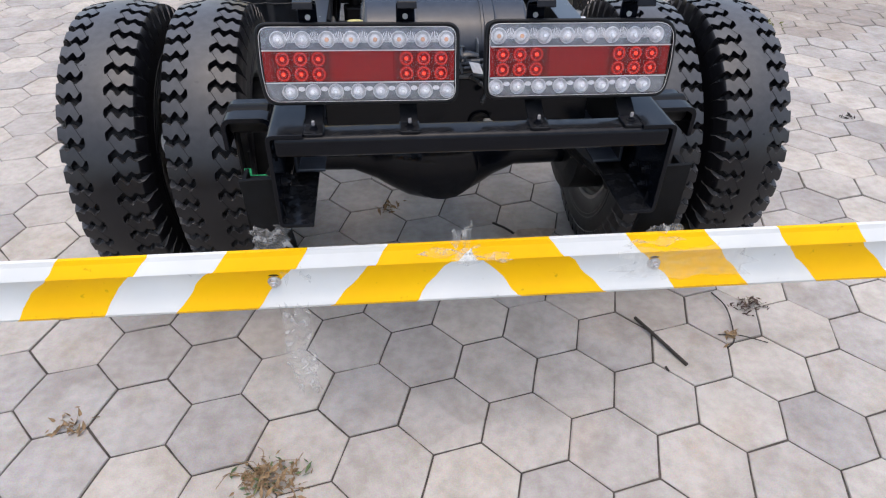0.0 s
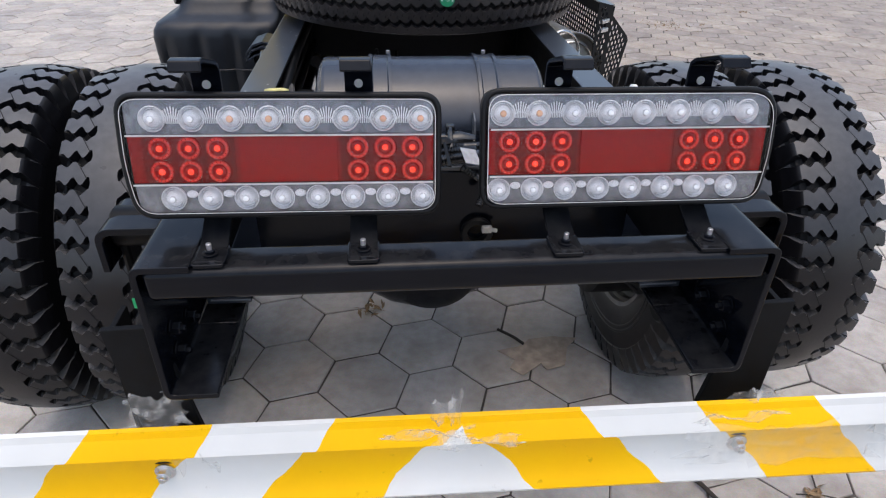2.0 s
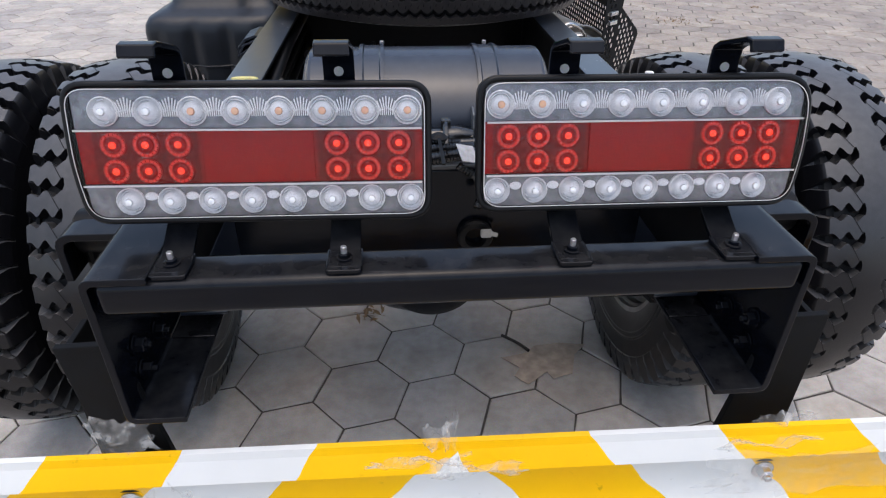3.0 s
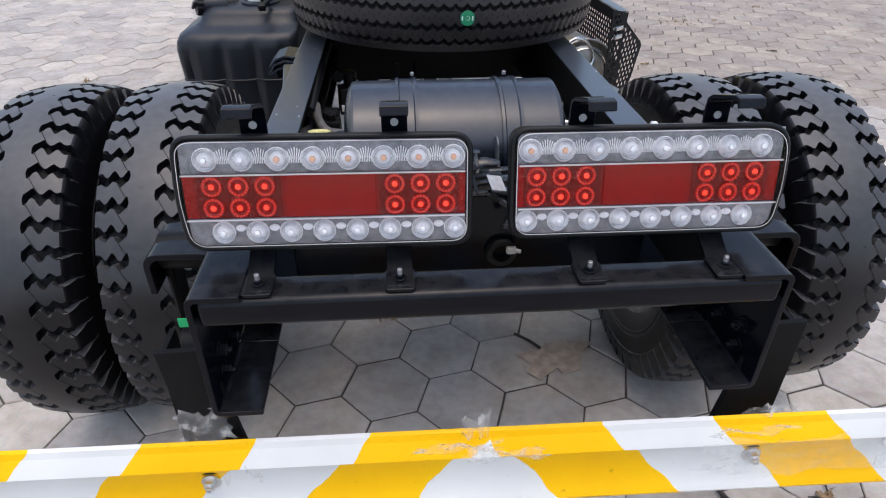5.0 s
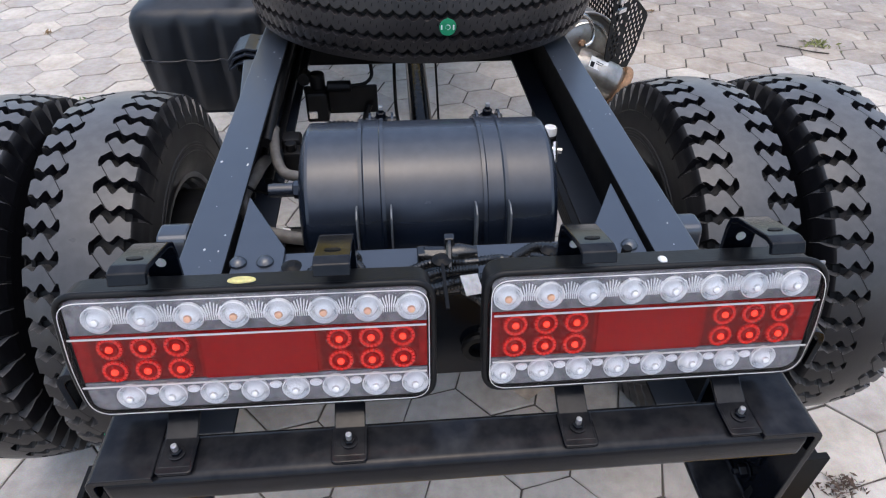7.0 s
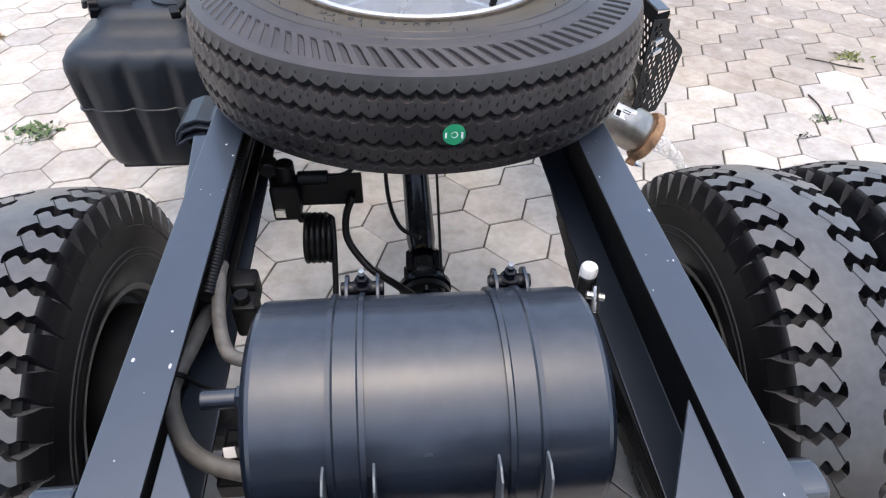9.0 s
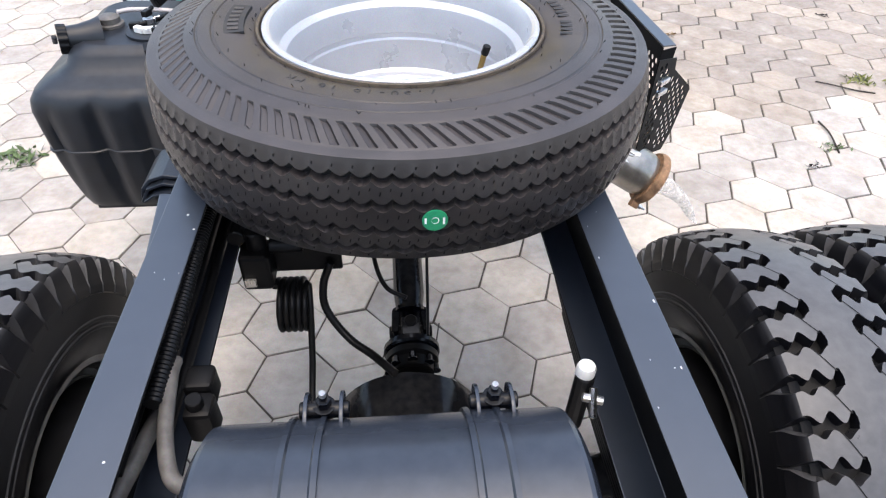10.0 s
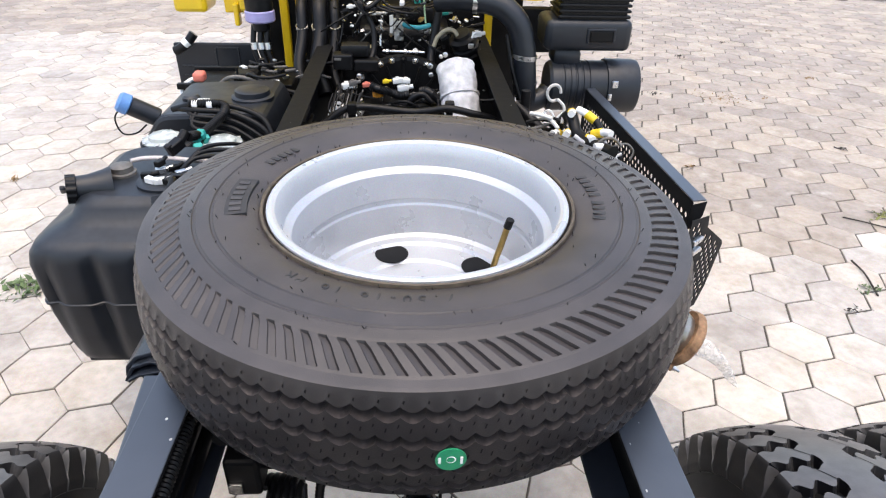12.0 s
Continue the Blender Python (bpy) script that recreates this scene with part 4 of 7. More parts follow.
def leaf_spring(s):
    x = CX + s * 0.365
    for k in range(5):
        ext = 0.60 - 0.09 * k
        pts = []
        for i in range(13):
            t = -1 + i / 6
            pts.append((AXLE_Y + ext * t, 0.452 - 0.009 * k + 0.10 * (t * ext / 0.60) ** 2))
        part("spring_leaf", strip(pts, "x", x - 0.030, x + 0.030, 0.0085), DARK, TRUCK)
    for y, z in ((AXLE_Y - 0.60, 0.56), (AXLE_Y + 0.60, 0.56)):
        part("spring_eye", rod((x - 0.042, y, z), (x + 0.042, y, z), 0.028, 24), DARK, TRUCK, "black spring eye bush")
    # rear hanger: a folded plate over the shackle
    a, b = (-0.465, -0.372) if s < 0 else (0.345, 0.440)
    y0, y1 = 0.160, 0.245
    ztop = 0.718
    pts = rounded([(a, 0.655), (a, ztop), (b, ztop), (b, 0.655), (b - 0.009, 0.655), (b - 0.009, ztop - 0.009), (a + 0.009, ztop - 0.009), (a + 0.009, 0.655)], [0.002, 0.022, 0.022, 0.002, 0.002, 0.014, 0.014, 0.002], 5)
    hanger = part("spring_hanger", prism(pts, "y", y0, y1, 0.001), BLACK_PAINT, TRUCK, "folded black spring hanger")
    part("shackle_pin", rod((a + 0.008, y0 + 0.050, 0.695), (b - 0.008, y0 + 0.050, 0.695), 0.027, 22), DARK, hanger)
    part("shackle_arm", box(a + 0.012, a + 0.024, y0 + 0.03, y0 + 0.075, 0.55, 0.70, 0.006), DARK, hanger)
    xo = -0.346 if s < 0 else 0.291
    y0 = 0.300 if s > 0 else 0.325
    lug = rounded([(y0, 0.70), (y0 + 0.008, 0.768), (y0 + 0.045, 0.768), (y0 + 0.070, 0.72), (y0 + 0.070, 0.70)], 0.012, 4)
    lo, hi = (xo - 0.040, xo) if s < 0 else (xo, xo + 0.040)
    part("bump_stop_bracket", prism(lug, "x", lo, hi, 0.004), RAIL_PAINT, TRUCK, "cast bracket on the rail's side")


stand(0.009, 0.008)
for s in (-1, 1):
    leaf_spring(s)


# ---- air tank ----
# lighter than the straps, painting in light caught on the tab edges
TAB_LIT_PAINT = surface("grey tab paint, lit edges in the colour", (0.11, 0.12, 0.13), 0.35, metal=0.3, vary=0.2, scale=80)

def air_tank():
    y, z, r, x0, x1 = 0.455, 0.722, 0.119, -0.203, 0.133
    prof = [(x0 - 0.012, 0.03), (x0 - 0.012, 0.085), (x0 - 0.006, 0.108), (x0 + 0.001, r - 0.001), (x0 + 0.005, r), (x1 - 0.005, r), (x1 - 0.001, r - 0.001), (x1 + 0.006, 0.108), (x1 + 0.012, 0.085), (x1 + 0.012, 0.03)]
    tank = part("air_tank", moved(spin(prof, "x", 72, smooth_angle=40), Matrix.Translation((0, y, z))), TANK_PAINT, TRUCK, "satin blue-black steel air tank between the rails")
    for a, b in ((-0.131, -0.096), (0.035, 0.070)):
        prof = [(a, r + 0.0002), (a, r + 0.004), (a + 0.005, r + 0.0045), (a + 0.007, r + 0.0022), (b - 0.007, r + 0.0022), (b - 0.005, r + 0.0045), (b, r + 0.004), (b, r + 0.0002)]
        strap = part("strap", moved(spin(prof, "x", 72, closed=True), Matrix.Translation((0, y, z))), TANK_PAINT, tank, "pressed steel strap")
        m = (a + b) / 2 + 0.014
        saddle = rounded([(0.520, 0.790), (0.575, 0.772), (0.580, 0.800), (0.566, 0.815), (0.540, 0.815)], [0.003, 0.003, 0.012, 0.012, 0.012], 4)
        for xx in (m - 0.019, m + 0.015):
            part("clamp_ear", prism(saddle, "x", xx, xx + 0.004, 0.0008), TANK_PAINT, strap)
        part("clamp_pin", rod((m - 0.024, 0.557, 0.800), (m + 0.024, 0.557, 0.800), 0.0085, 16, 0.001), BLACK_PAINT, strap)
        part("bolt", hexbolt((m, 0.557, 0.806), 0.0075, 0.010, "z", 0.006), BLACK_PAINT, strap)
        part("stud", rod((m, 0.557, 0.822), (m, 0.557, 0.828), 0.0035, 10, 0.0006), GALV_NUT, strap, "zinc stud end")
        for xx in (a - 0.003, b + 0.007) if a < 0 else (a - 0.012, b - 0.002):
            part("tab", prism([(0.320, 0.69), (0.319, 0.770), (0.324, 0.786), (0.336, 0.792), (0.350, 0.790), (0.341, 0.76), (0.337, 0.72), (0.337, 0.69)], "x", xx - 0.0012, xx + 0.0012, 0.0005), TAB_LIT_PAINT, strap)
    part("port", join(rod((x0 - 0.066, y + 0.004, z + 0.024), (x0 - 0.008, y + 0.004, z + 0.024), 0.0105, 20), rod((x0 - 0.030, y + 0.004, z + 0.024), (x0 - 0.008, y + 0.004, z + 0.024), 0.0135, 6)), TANK_PAINT, tank, "threaded outlet stub")
    part("drain", join(rod((x0 - 0.05, y - 0.02, z - 0.045), (x0 - 0.005, y - 0.02, z - 0.045), 0.014, 8), box(x0 - 0.06, x0 - 0.01, y - 0.05, y + 0.02, z - 0.085, z - 0.055, 0.004)), DARK, tank)
    valve = part("relief_valve", rod((0.196, 0.640, 0.62), (0.196, 0.640, 0.722), 0.012, 12), HOSE, TRUCK, "relief valve with a white cap")
    part("cap", moved(spin([(0, 0.0105), (0.004, 0.0118), (0.020, 0.0118), (0.024, 0.010), (0.025, 0.0001)], "z", 18), Matrix.Translation((0.196, 0.642, 0.712))), WHITE, valve, "white plastic cap")
    part("fitting", join(rod((0.190, 0.62, 0.705), (0.214, 0.614, 0.703), 0.0055, 10), rod((0.2, 0.60, 0.69), (0.203, 0.625, 0.715), 0.005, 8)), STEEL, valve, "zinc fitting")


stand(0.0155, 0.016)
air_tank()


# ---- spare wheel ----
SX, SY, SZ, SR = -0.003, 1.127, 0.878, 0.375


SPARE_WALL = [(0.060, 0.196), (0.071, 0.203), (0.0785, 0.212), (0.0830, 0.222), (0.0868, 0.236), (0.0890, 0.250), (0.0897, 0.258), (0.0903, 0.264), (0.0908, 0.270), (0.0894, 0.2715), (0.0894, 0.2735), (0.0910, 0.275), (0.0910, 0.284), (0.0905, 0.2915), (0.0890, 0.2930), (0.0887, 0.2950), (0.0897, 0.2965), (0.0872, 0.306), (0.0860, 0.3105),
              (0.0856, 0.3112), (0.0854, 0.3124), (0.0838, 0.318), (0.0820, 0.324), (0.0803, 0.330), (0.0785, 0.336), (0.0767, 0.342), (0.0760, 0.3446), (0.0756, 0.3458), (0.0745, 0.3490)]


def wall_height(r):
    return float(np.interp(r, [p[1] for p in SPARE_WALL], [p[0] for p in SPARE_WALL]))


def spare_tyre_mesh():
    """Scalloped grooves round the tread, fine ticks on the ribs, and slanted slots on both shoulders."""
    half = 0.072
    # tread
    waves, per = 100, 8
    steps = waves * per
    u = np.arange(steps) / steps
    scallop = 1 - 2 * np.abs(np.sin(np.pi * u * waves))
    vs = [(-1.0, 0), (-0.97, 0), (-0.92, 0), (-0.86, 0)]
    for g in (-0.70, -0.26, 0.26, 0.70):
        vs += [(g - 0.090, 0), (g - 0.078, 0.015), (g + 0.052, 0.015), (g + 0.064, 0)]
        vs += [(g + 0.14, 0), (g + 0.28, 0)] if g < 0.5 else []
    vs += [(0.85, 0), (0.92, 0), (0.97, 0), (1.0, 0)]
    tread, floor = np.zeros((steps, len(vs) + 8, 3)), np.zeros((steps, len(vs) + 8), bool)
    edge = [(0.0745, 0.3490), (0.0738, 0.3530), (0.0732, 0.3570), (0.0727, 0.3600)]
    cols = [(-x, r, None, 0.0) for x, r in edge] + [(half * v, SR - 0.0125 * v * v, v, d) for v, d in vs] + [(x, r, None, 0.0) for x, r in edge[::-1]]
    for i, (x, r, v, d) in enumerate(cols):
        amp = 0.0 if v is None else 0.056 * half * min(1.0, max(0.0, (0.95 - abs(v)) / 0.20))
        # marked floors turn near black, the grooves' shade put into colour
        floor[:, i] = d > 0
        tread[:, i, 0] = x + amp * scallop
        tread[:, i, 1] = (r - d) * np.cos(2 * np.pi * u)
        tread[:, i, 2] = (r - d) * np.sin(2 * np.pi * u)
    # side walls
    slots = 100
    bands = [tread]
    for s in (1, -1):
        g = np.zeros((slots * 8, len(SPARE_WALL), 3))
        for i, (x, r) in enumerate(SPARE_WALL):
            t = min(1.0, max(0.0, (r - 0.3125) / 0.032))
            slot = 0.3118 < r < 0.3452
            lean = 1.05 * t - 0.14 * max(0.0, 1 - t / 0.2)
            for k in range(slots):
                for j in range(8):
                    ph, d = j / 8, 0.0
                    if 0.310 < r < 0.3475:
                        ph = (0.0, 0.20, 0.26, 0.38, 0.5, 0.64, 0.74, 0.80)[j]
                        if slot and j in (0, 1, 7):
                            d = (0.0028, 0.0037, 0, 0, 0, 0, 0, 0.0014)[j]
                    if r > 0.310:
                        ph += lean * min(1.0, max(0.0, (0.3488 - r) / 0.002))
                    ang = 2 * math.pi * (k + ph) / slots
                    g[k * 8 + j, i] = (s * (x - d), r * math.cos(ang), r * math.sin(ang))
        bands.append(g if s < 0 else g[:, ::-1])
    # ticks are thin dark strips that paint the shade of slits
    ticks = []
    for k in range(waves):
        for v, off in ((-0.47, 0.2), (-0.04, 0.7), (0.46, 0.4), (0.86, 0.1), (-0.86, 0.6), (-0.53, 0.75), (0.04, 0.25), (0.52, 0.9)):
            a = 2 * math.pi * (k + off) / waves
            line = []
            for q in (0, 1):
                for w in (-0.0008, 0.0008):
                    r = SR - 0.0125 * v * v + 0.0005
                    b = a + (w + 0.0012 * q) / SR
                    line.append((half * (v - 0.04 + 0.08 * q), r * math.cos(b), r * math.sin(b)))
            ticks.append(line)
    return ring_mesh("tyre", bands, [RUBBER_DUSTY, CLEAN_SHADE_RUBBER], ticks, [floor])


def spare_wheel():
    spare = thing("spare_wheel", (SX, SY, SZ), "spare wheel lying flat, dusty ribbed tyre on a silver rim", "wheel")
    up = pose(SX, SY, SZ, 0, -90, 0)
    place("tyre", spare_tyre_mesh(), spare, "dusty brown-black ribbed tyre", at=up)
    prof = [(0.068, 0.196), (0.076, 0.2035), (0.0805, 0.2060), (0.0835, 0.2055), (0.0852, 0.2030), (0.0852, 0.1985), (0.0830, 0.1945), (0.0775, 0.1918), (0.0620, 0.1895), (0.0450, 0.1875), (0.0425, 0.1840), (0.0405, 0.1800), (0.0370, 0.1768), (0.0300, 0.1755), (0.004, 0.1742), (-0.008, 0.1738), (-0.011, 0.1755), (-0.018, 0.1758), (-0.022, 0.1738), (-0.060, 0.1725), (-0.074, 0.170), (-0.079, 0.164), (-0.0795, 0.150),
            (-0.085, 0.145), (-0.0865, 0.105), (-0.091, 0.100), (-0.091, 0.048), (-0.096, 0.048), (-0.096, 0.130), (-0.091, 0.148), (-0.080, 0.172), (-0.066, 0.180), (0.060, 0.192)]
    rim = part("rim", spin(prof, "z", 96, closed=True, smooth_angle=22), SILVER, spare, "silver painted steel rim, deep dished", at=pose(SX, SY, SZ))
    part("bead", spin([(0.078, 0.2090), (0.0835, 0.2095), (0.0850, 0.2115), (0.0840, 0.2135), (0.0790, 0.2140)], "z", 96, closed=True), surface("brown stained bead", (0.085, 0.066, 0.045), 0.7, vary=0.4, scale=60), rim, "brown stained rubber bead", at=pose(SX, SY, SZ))
    for k in range(5):
        a = radians(38 + 72 * k)
        # no opening is cut: a dark disc paints the shade in the hole
        hole = spin([(0, 0.028), (0.0014, 0.028)], "z", 28)
        part("hand_hole", moved(hole, pose(0.126 * math.cos(a), 0.126 * math.sin(a), -0.0855)), DARK, rim, "dark disc painted as the shaded hand hole", at=pose(SX, SY, SZ))
    part("valve_stem", tube([(0.120, 1.200, 0.788), (0.121, 1.192, 0.81), (0.128, 1.183, 0.85), (0.135, 1.18, 0.885)], 0.0050, 10, 5), surface("brass valve", (0.36, 0.24, 0.08), 0.4, metal=0.8, vary=0.3, scale=80), rim, "brass valve stem")
    part("valve_cap", rod((0.134, 1.18, 0.880), (0.138, 1.178, 0.896), 0.0065, 10), HOSE, rim)
    part("paint_chip", moved(spin([(0, 0.004), (0.001, 0.003)], "z", 9), pose(0.062, 1.294, 0.905, 0, 80, 70) @ Matrix.Diagonal((2.0, 1, 1, 1))), DARK, rim, "dark chip in the rim's paint")
    dot = spin([(0, 0.0150), (0.0012, 0.0150), (0.0013, 0.0140)], "y", 28)
    part("sticker", moved(dot, pose(0.021, SY - SR - 0.0016, 0.877, 0, 0, 3) @ Matrix.Diagonal((1, -1, 1, 1))), GREEN, spare, "round green paper sticker")
    part("sticker_mark", moved(join(spin([(0, 0.004), (0.0008, 0.0055), (0.0008, 0.0035)], "y", 16, closed=True), box(-0.012, -0.0095, -0.0005, 0.0005, -0.004, 0.004, 0), box(0.009, 0.0115, -0.0005, 0.0005, -0.005, 0.004, 0)), pose(0.021, SY - SR - 0.0032, 0.877)), WHITE, spare)
    lettering(spare)
    return spare


def letter_mesh(ch, size):
    cu = bpy.data.curves.new("letter", "FONT")
    cu.body, cu.size, cu.extrude, cu.align_x, cu.align_y = ch, size * K, 0.0004, "CENTER", "CENTER"
    ob = bpy.data.objects.new("letter", cu)
    me = bpy.data.meshes.new_from_object(ob)
    bpy.data.objects.remove(ob)
    return me


def lettering(spare):
    """Raised size marking round the side wall, a moulded name patch as plain bars, and moulding seams."""
    def on_wall(r, deg, z):
        a = radians(deg)
        up = Vector((math.cos(a), math.sin(a), 0))
        right = Vector((up.y, -up.x, 0))
        m = Matrix((right, up, Vector((0, 0, 1)))).transposed().to_4x4()
        return Matrix.Translation((SX + r * up.x, SY + r * up.y, z)) @ m
    text = "7.50-16 16 PR"
    for i, ch in enumerate(text):
        if ch == " ":
            continue
        me = letter_mesh(ch, 0.021)
        me.materials.append(RUBBER_MARK)
        place("letter", me, spare, "raised size marking 7.50-16 16 PR" if i == 0 else "", at=on_wall(0.2445, -83 - 3.6 * i, SZ + 0.0886))
    arc = [radians(-166 - 2.2 * k) for k in range(12)]
    patch = prism([(SX + 0.257 * math.cos(a), SY + 0.257 * math.sin(a)) for a in arc] + [(SX + 0.229 * math.cos(a), SY + 0.229 * math.sin(a)) for a in arc[::-1]], "z", SZ + 0.080, SZ + 0.0896)
    part("name_patch", patch, RUBBER_MARK, spare, "dark moulded patch on the side wall")
    for i in range(6):
        part("name_bar", moved(box(-0.0042, 0.0042, -0.0075, 0.0075, 0.0, 0.0012, 0.0004), on_wall(0.244, -169.0 - 3.6 * i, SZ + 0.0895)), RUBBER_DUSTY, spare)
    for i in range(9):
        part("name_bar", moved(box(-0.0040, 0.0040, -0.0085, 0.0085, 0.0, 0.0010, 0.0003), on_wall(0.2445, 12 - 3.3 * i - (2.5 if i > 4 else 0), SZ + 0.0884)), RUBBER_MARK, spare)
    for i in range(5):
        part("name_bar", moved(box(-0.0038, 0.0038, -0.0080, 0.0080, 0.0, 0.0010, 0.0003), on_wall(0.2445, 155 - 3.3 * i, SZ + 0.0884)), RUBBER_MARK, spare)
    rng = random.Random(3)
    for i in range(150):
        r = rng.choice((0.219, 0.2305, 0.264, 0.276, 0.298, 0.347))
        z = wall_height(r)
        m = on_wall(r, rng.uniform(0, 360), SZ + z - 0.001)
        HAIRS.append(moved(rod((0, 0, 0), (rng.uniform(-0.003, 0.003), rng.uniform(-0.002, 0.003), rng.uniform(0.003, 0.006)), 0.0005, 5), m))
    tagged(part("moulding_hairs", join(*HAIRS), DARK, spare, "fine rubber moulding hairs"), kind="stuff")


HAIRS = []
RUBBER_MARK = surface("raised rubber lettering", (0.016, 0.016, 0.017), 0.6, vary=0.2, scale=30, dust_sheen=0.12, dust_sheen_color=(0.2, 0.17, 0.15))
spare_wheel()


# ---- lines and valves between the rails ----
def corrugated(points, r, parent, name="corrugated_hose", label="black corrugated conduit"):
    return part(name, tube(points, r, 10, 8, ribs=r * 0.16, pitch=0.006), HOSE, parent, label)


def rail_lines():
    for k, (x, z) in enumerate(((-0.330, 0.745), (-0.322, 0.715), (-0.312, 0.690), (-0.302, 0.665), (-0.328, 0.650))):
        part("pipe", tube([(x, 0.52 + 0.03 * k, z), (x + 0.004, 0.9, z + 0.004), (x, 1.3, z - 0.004), (x + 0.003, 2.2, z)], 0.0065 + 0.0012 * (k % 2), 8, 5), HOSE, TRUCK, "black nylon air pipe")
    corrugated([(-0.297, 0.62, 0.735), (-0.300, 0.9, 0.742), (-0.298, 1.4, 0.740)], 0.010, TRUCK)
    hose = part("air_hose", tube([(-0.306, 0.640, 0.690), (-0.308, 0.610, 0.698), (-0.312, 0.576, 0.700), (-0.322, 0.506, 0.700), (-0.300, 0.449, 0.700), (-0.271, 0.418, 0.700), (-0.228, 0.401, 0.700), (-0.200, 0.398, 0.700)], 0.0098, 12, 8), GREY_HOSE, TRUCK, "grey nylon air hose")
    part("cable_tie", moved(spin([(-0.003, 0.0138), (-0.003, 0.0155), (0.003, 0.0155), (0.003, 0.0138)], "y", 16, closed=True), Matrix.Translation((-0.320, 0.52, 0.700))), DARK, hose)
    part("tie_tail", tube([(-0.305, 0.515, 0.710), (-0.28, 0.50, 0.712), (-0.262, 0.497, 0.708)], 0.002, 6, 4), DARK, hose)
    part("air_hose", tube([(-0.292, 0.690, 0.722), (-0.290, 0.672, 0.728), (-0.287, 0.650, 0.730), (-0.277, 0.588, 0.730), (-0.259, 0.536, 0.730), (-0.236, 0.521, 0.730), (-0.205, 0.515, 0.730)], 0.0085, 12, 8), GREY_HOSE, TRUCK, "grey nylon air hose")
    part("hose_clip", join(box(-0.272, -0.240, 0.615, 0.650, 0.66, 0.715, 0.006), box(-0.278, -0.244, 0.650, 0.685, 0.68, 0.722, 0.006), rod((-0.258, 0.63, 0.70), (-0.258, 0.63, 0.728), 0.010, 10)), DARK, TRUCK, "black hose clip block")
    part("paper_tag", moved(box(-0.011, 0.011, -0.006, 0.006, -0.0004, 0.0004, 0), pose(-0.243, 0.430, 0.690, 20, 30, 25)), WHITE, TRUCK, "small paper tag on a wire")


rail_lines()


def brake_valve():
    body = part("brake_valve", join(box(-0.268, -0.110, 0.944, 0.950, 0.598, 0.664, 0.003), box(-0.262, -0.215, 0.90, 0.944, 0.600, 0.668, 0.006), rod((-0.235, 0.93, 0.66), (-0.235, 0.93, 0.700), 0.016, 14),
                                    rod((-0.215, 0.925, 0.672), (-0.165, 0.925, 0.672), 0.012, 12), rod((-0.262, 0.92, 0.69), (-0.262, 0.95, 0.69), 0.014, 12)), DARK, TRUCK, "black load sensing brake valve on a plate")
    part("lever", tube([(-0.165, 0.925, 0.672), (-0.135, 0.93, 0.675), (-0.120, 0.935, 0.690), (-0.121, 0.936, 0.715)], 0.004, 8, 5), DARK, body)
    part("clip", box(-0.258, -0.238, 0.894, 0.902, 0.612, 0.630, 0.002), GALV, body, "bare metal clip")
    coil = [(-0.222 + 0.050 * i / 100, 0.930 + 0.042 * math.sin(2 * math.pi * i / 20), 0.535 + 0.042 * math.cos(2 * math.pi * i / 20)) for i in range(101)]
    coil += [(-0.168, 0.935, 0.575), (-0.166, 0.90, 0.54), (-0.168, 0.86, 0.47), (-0.170, 0.80, 0.42)]
    part("coiled_hose", tube(coil, 0.0056, 8, 2), HOSE, body, "coiled black hose")
    corrugated([(-0.128, 0.935, 0.622), (-0.142, 0.925, 0.585), (-0.140, 0.905, 0.545), (-0.105, 0.875, 0.505), (-0.065, 0.840, 0.500), (-0.030, 0.79, 0.515)], 0.0062, TRUCK)
    part("brake_hose", tube([(-0.066, 1.34, 0.64), (-0.070, 1.18, 0.56), (-0.066, 1.09, 0.50), (-0.045, 1.035, 0.465), (-0.005, 1.010, 0.455)], 0.0045, 8, 8), HOSE, TRUCK, "thin black brake hose")
    part("brake_hose", tube([(0.045, 1.35, 0.60), (0.040, 1.15, 0.50), (0.035, 1.02, 0.46), (0.03, 0.92, 0.45)], 0.003, 8, 8), HOSE, TRUCK, "thin black brake hose")


stand(0.0130, 0.026, 0.016)
brake_valve()
stand(0.0155, 0.016)


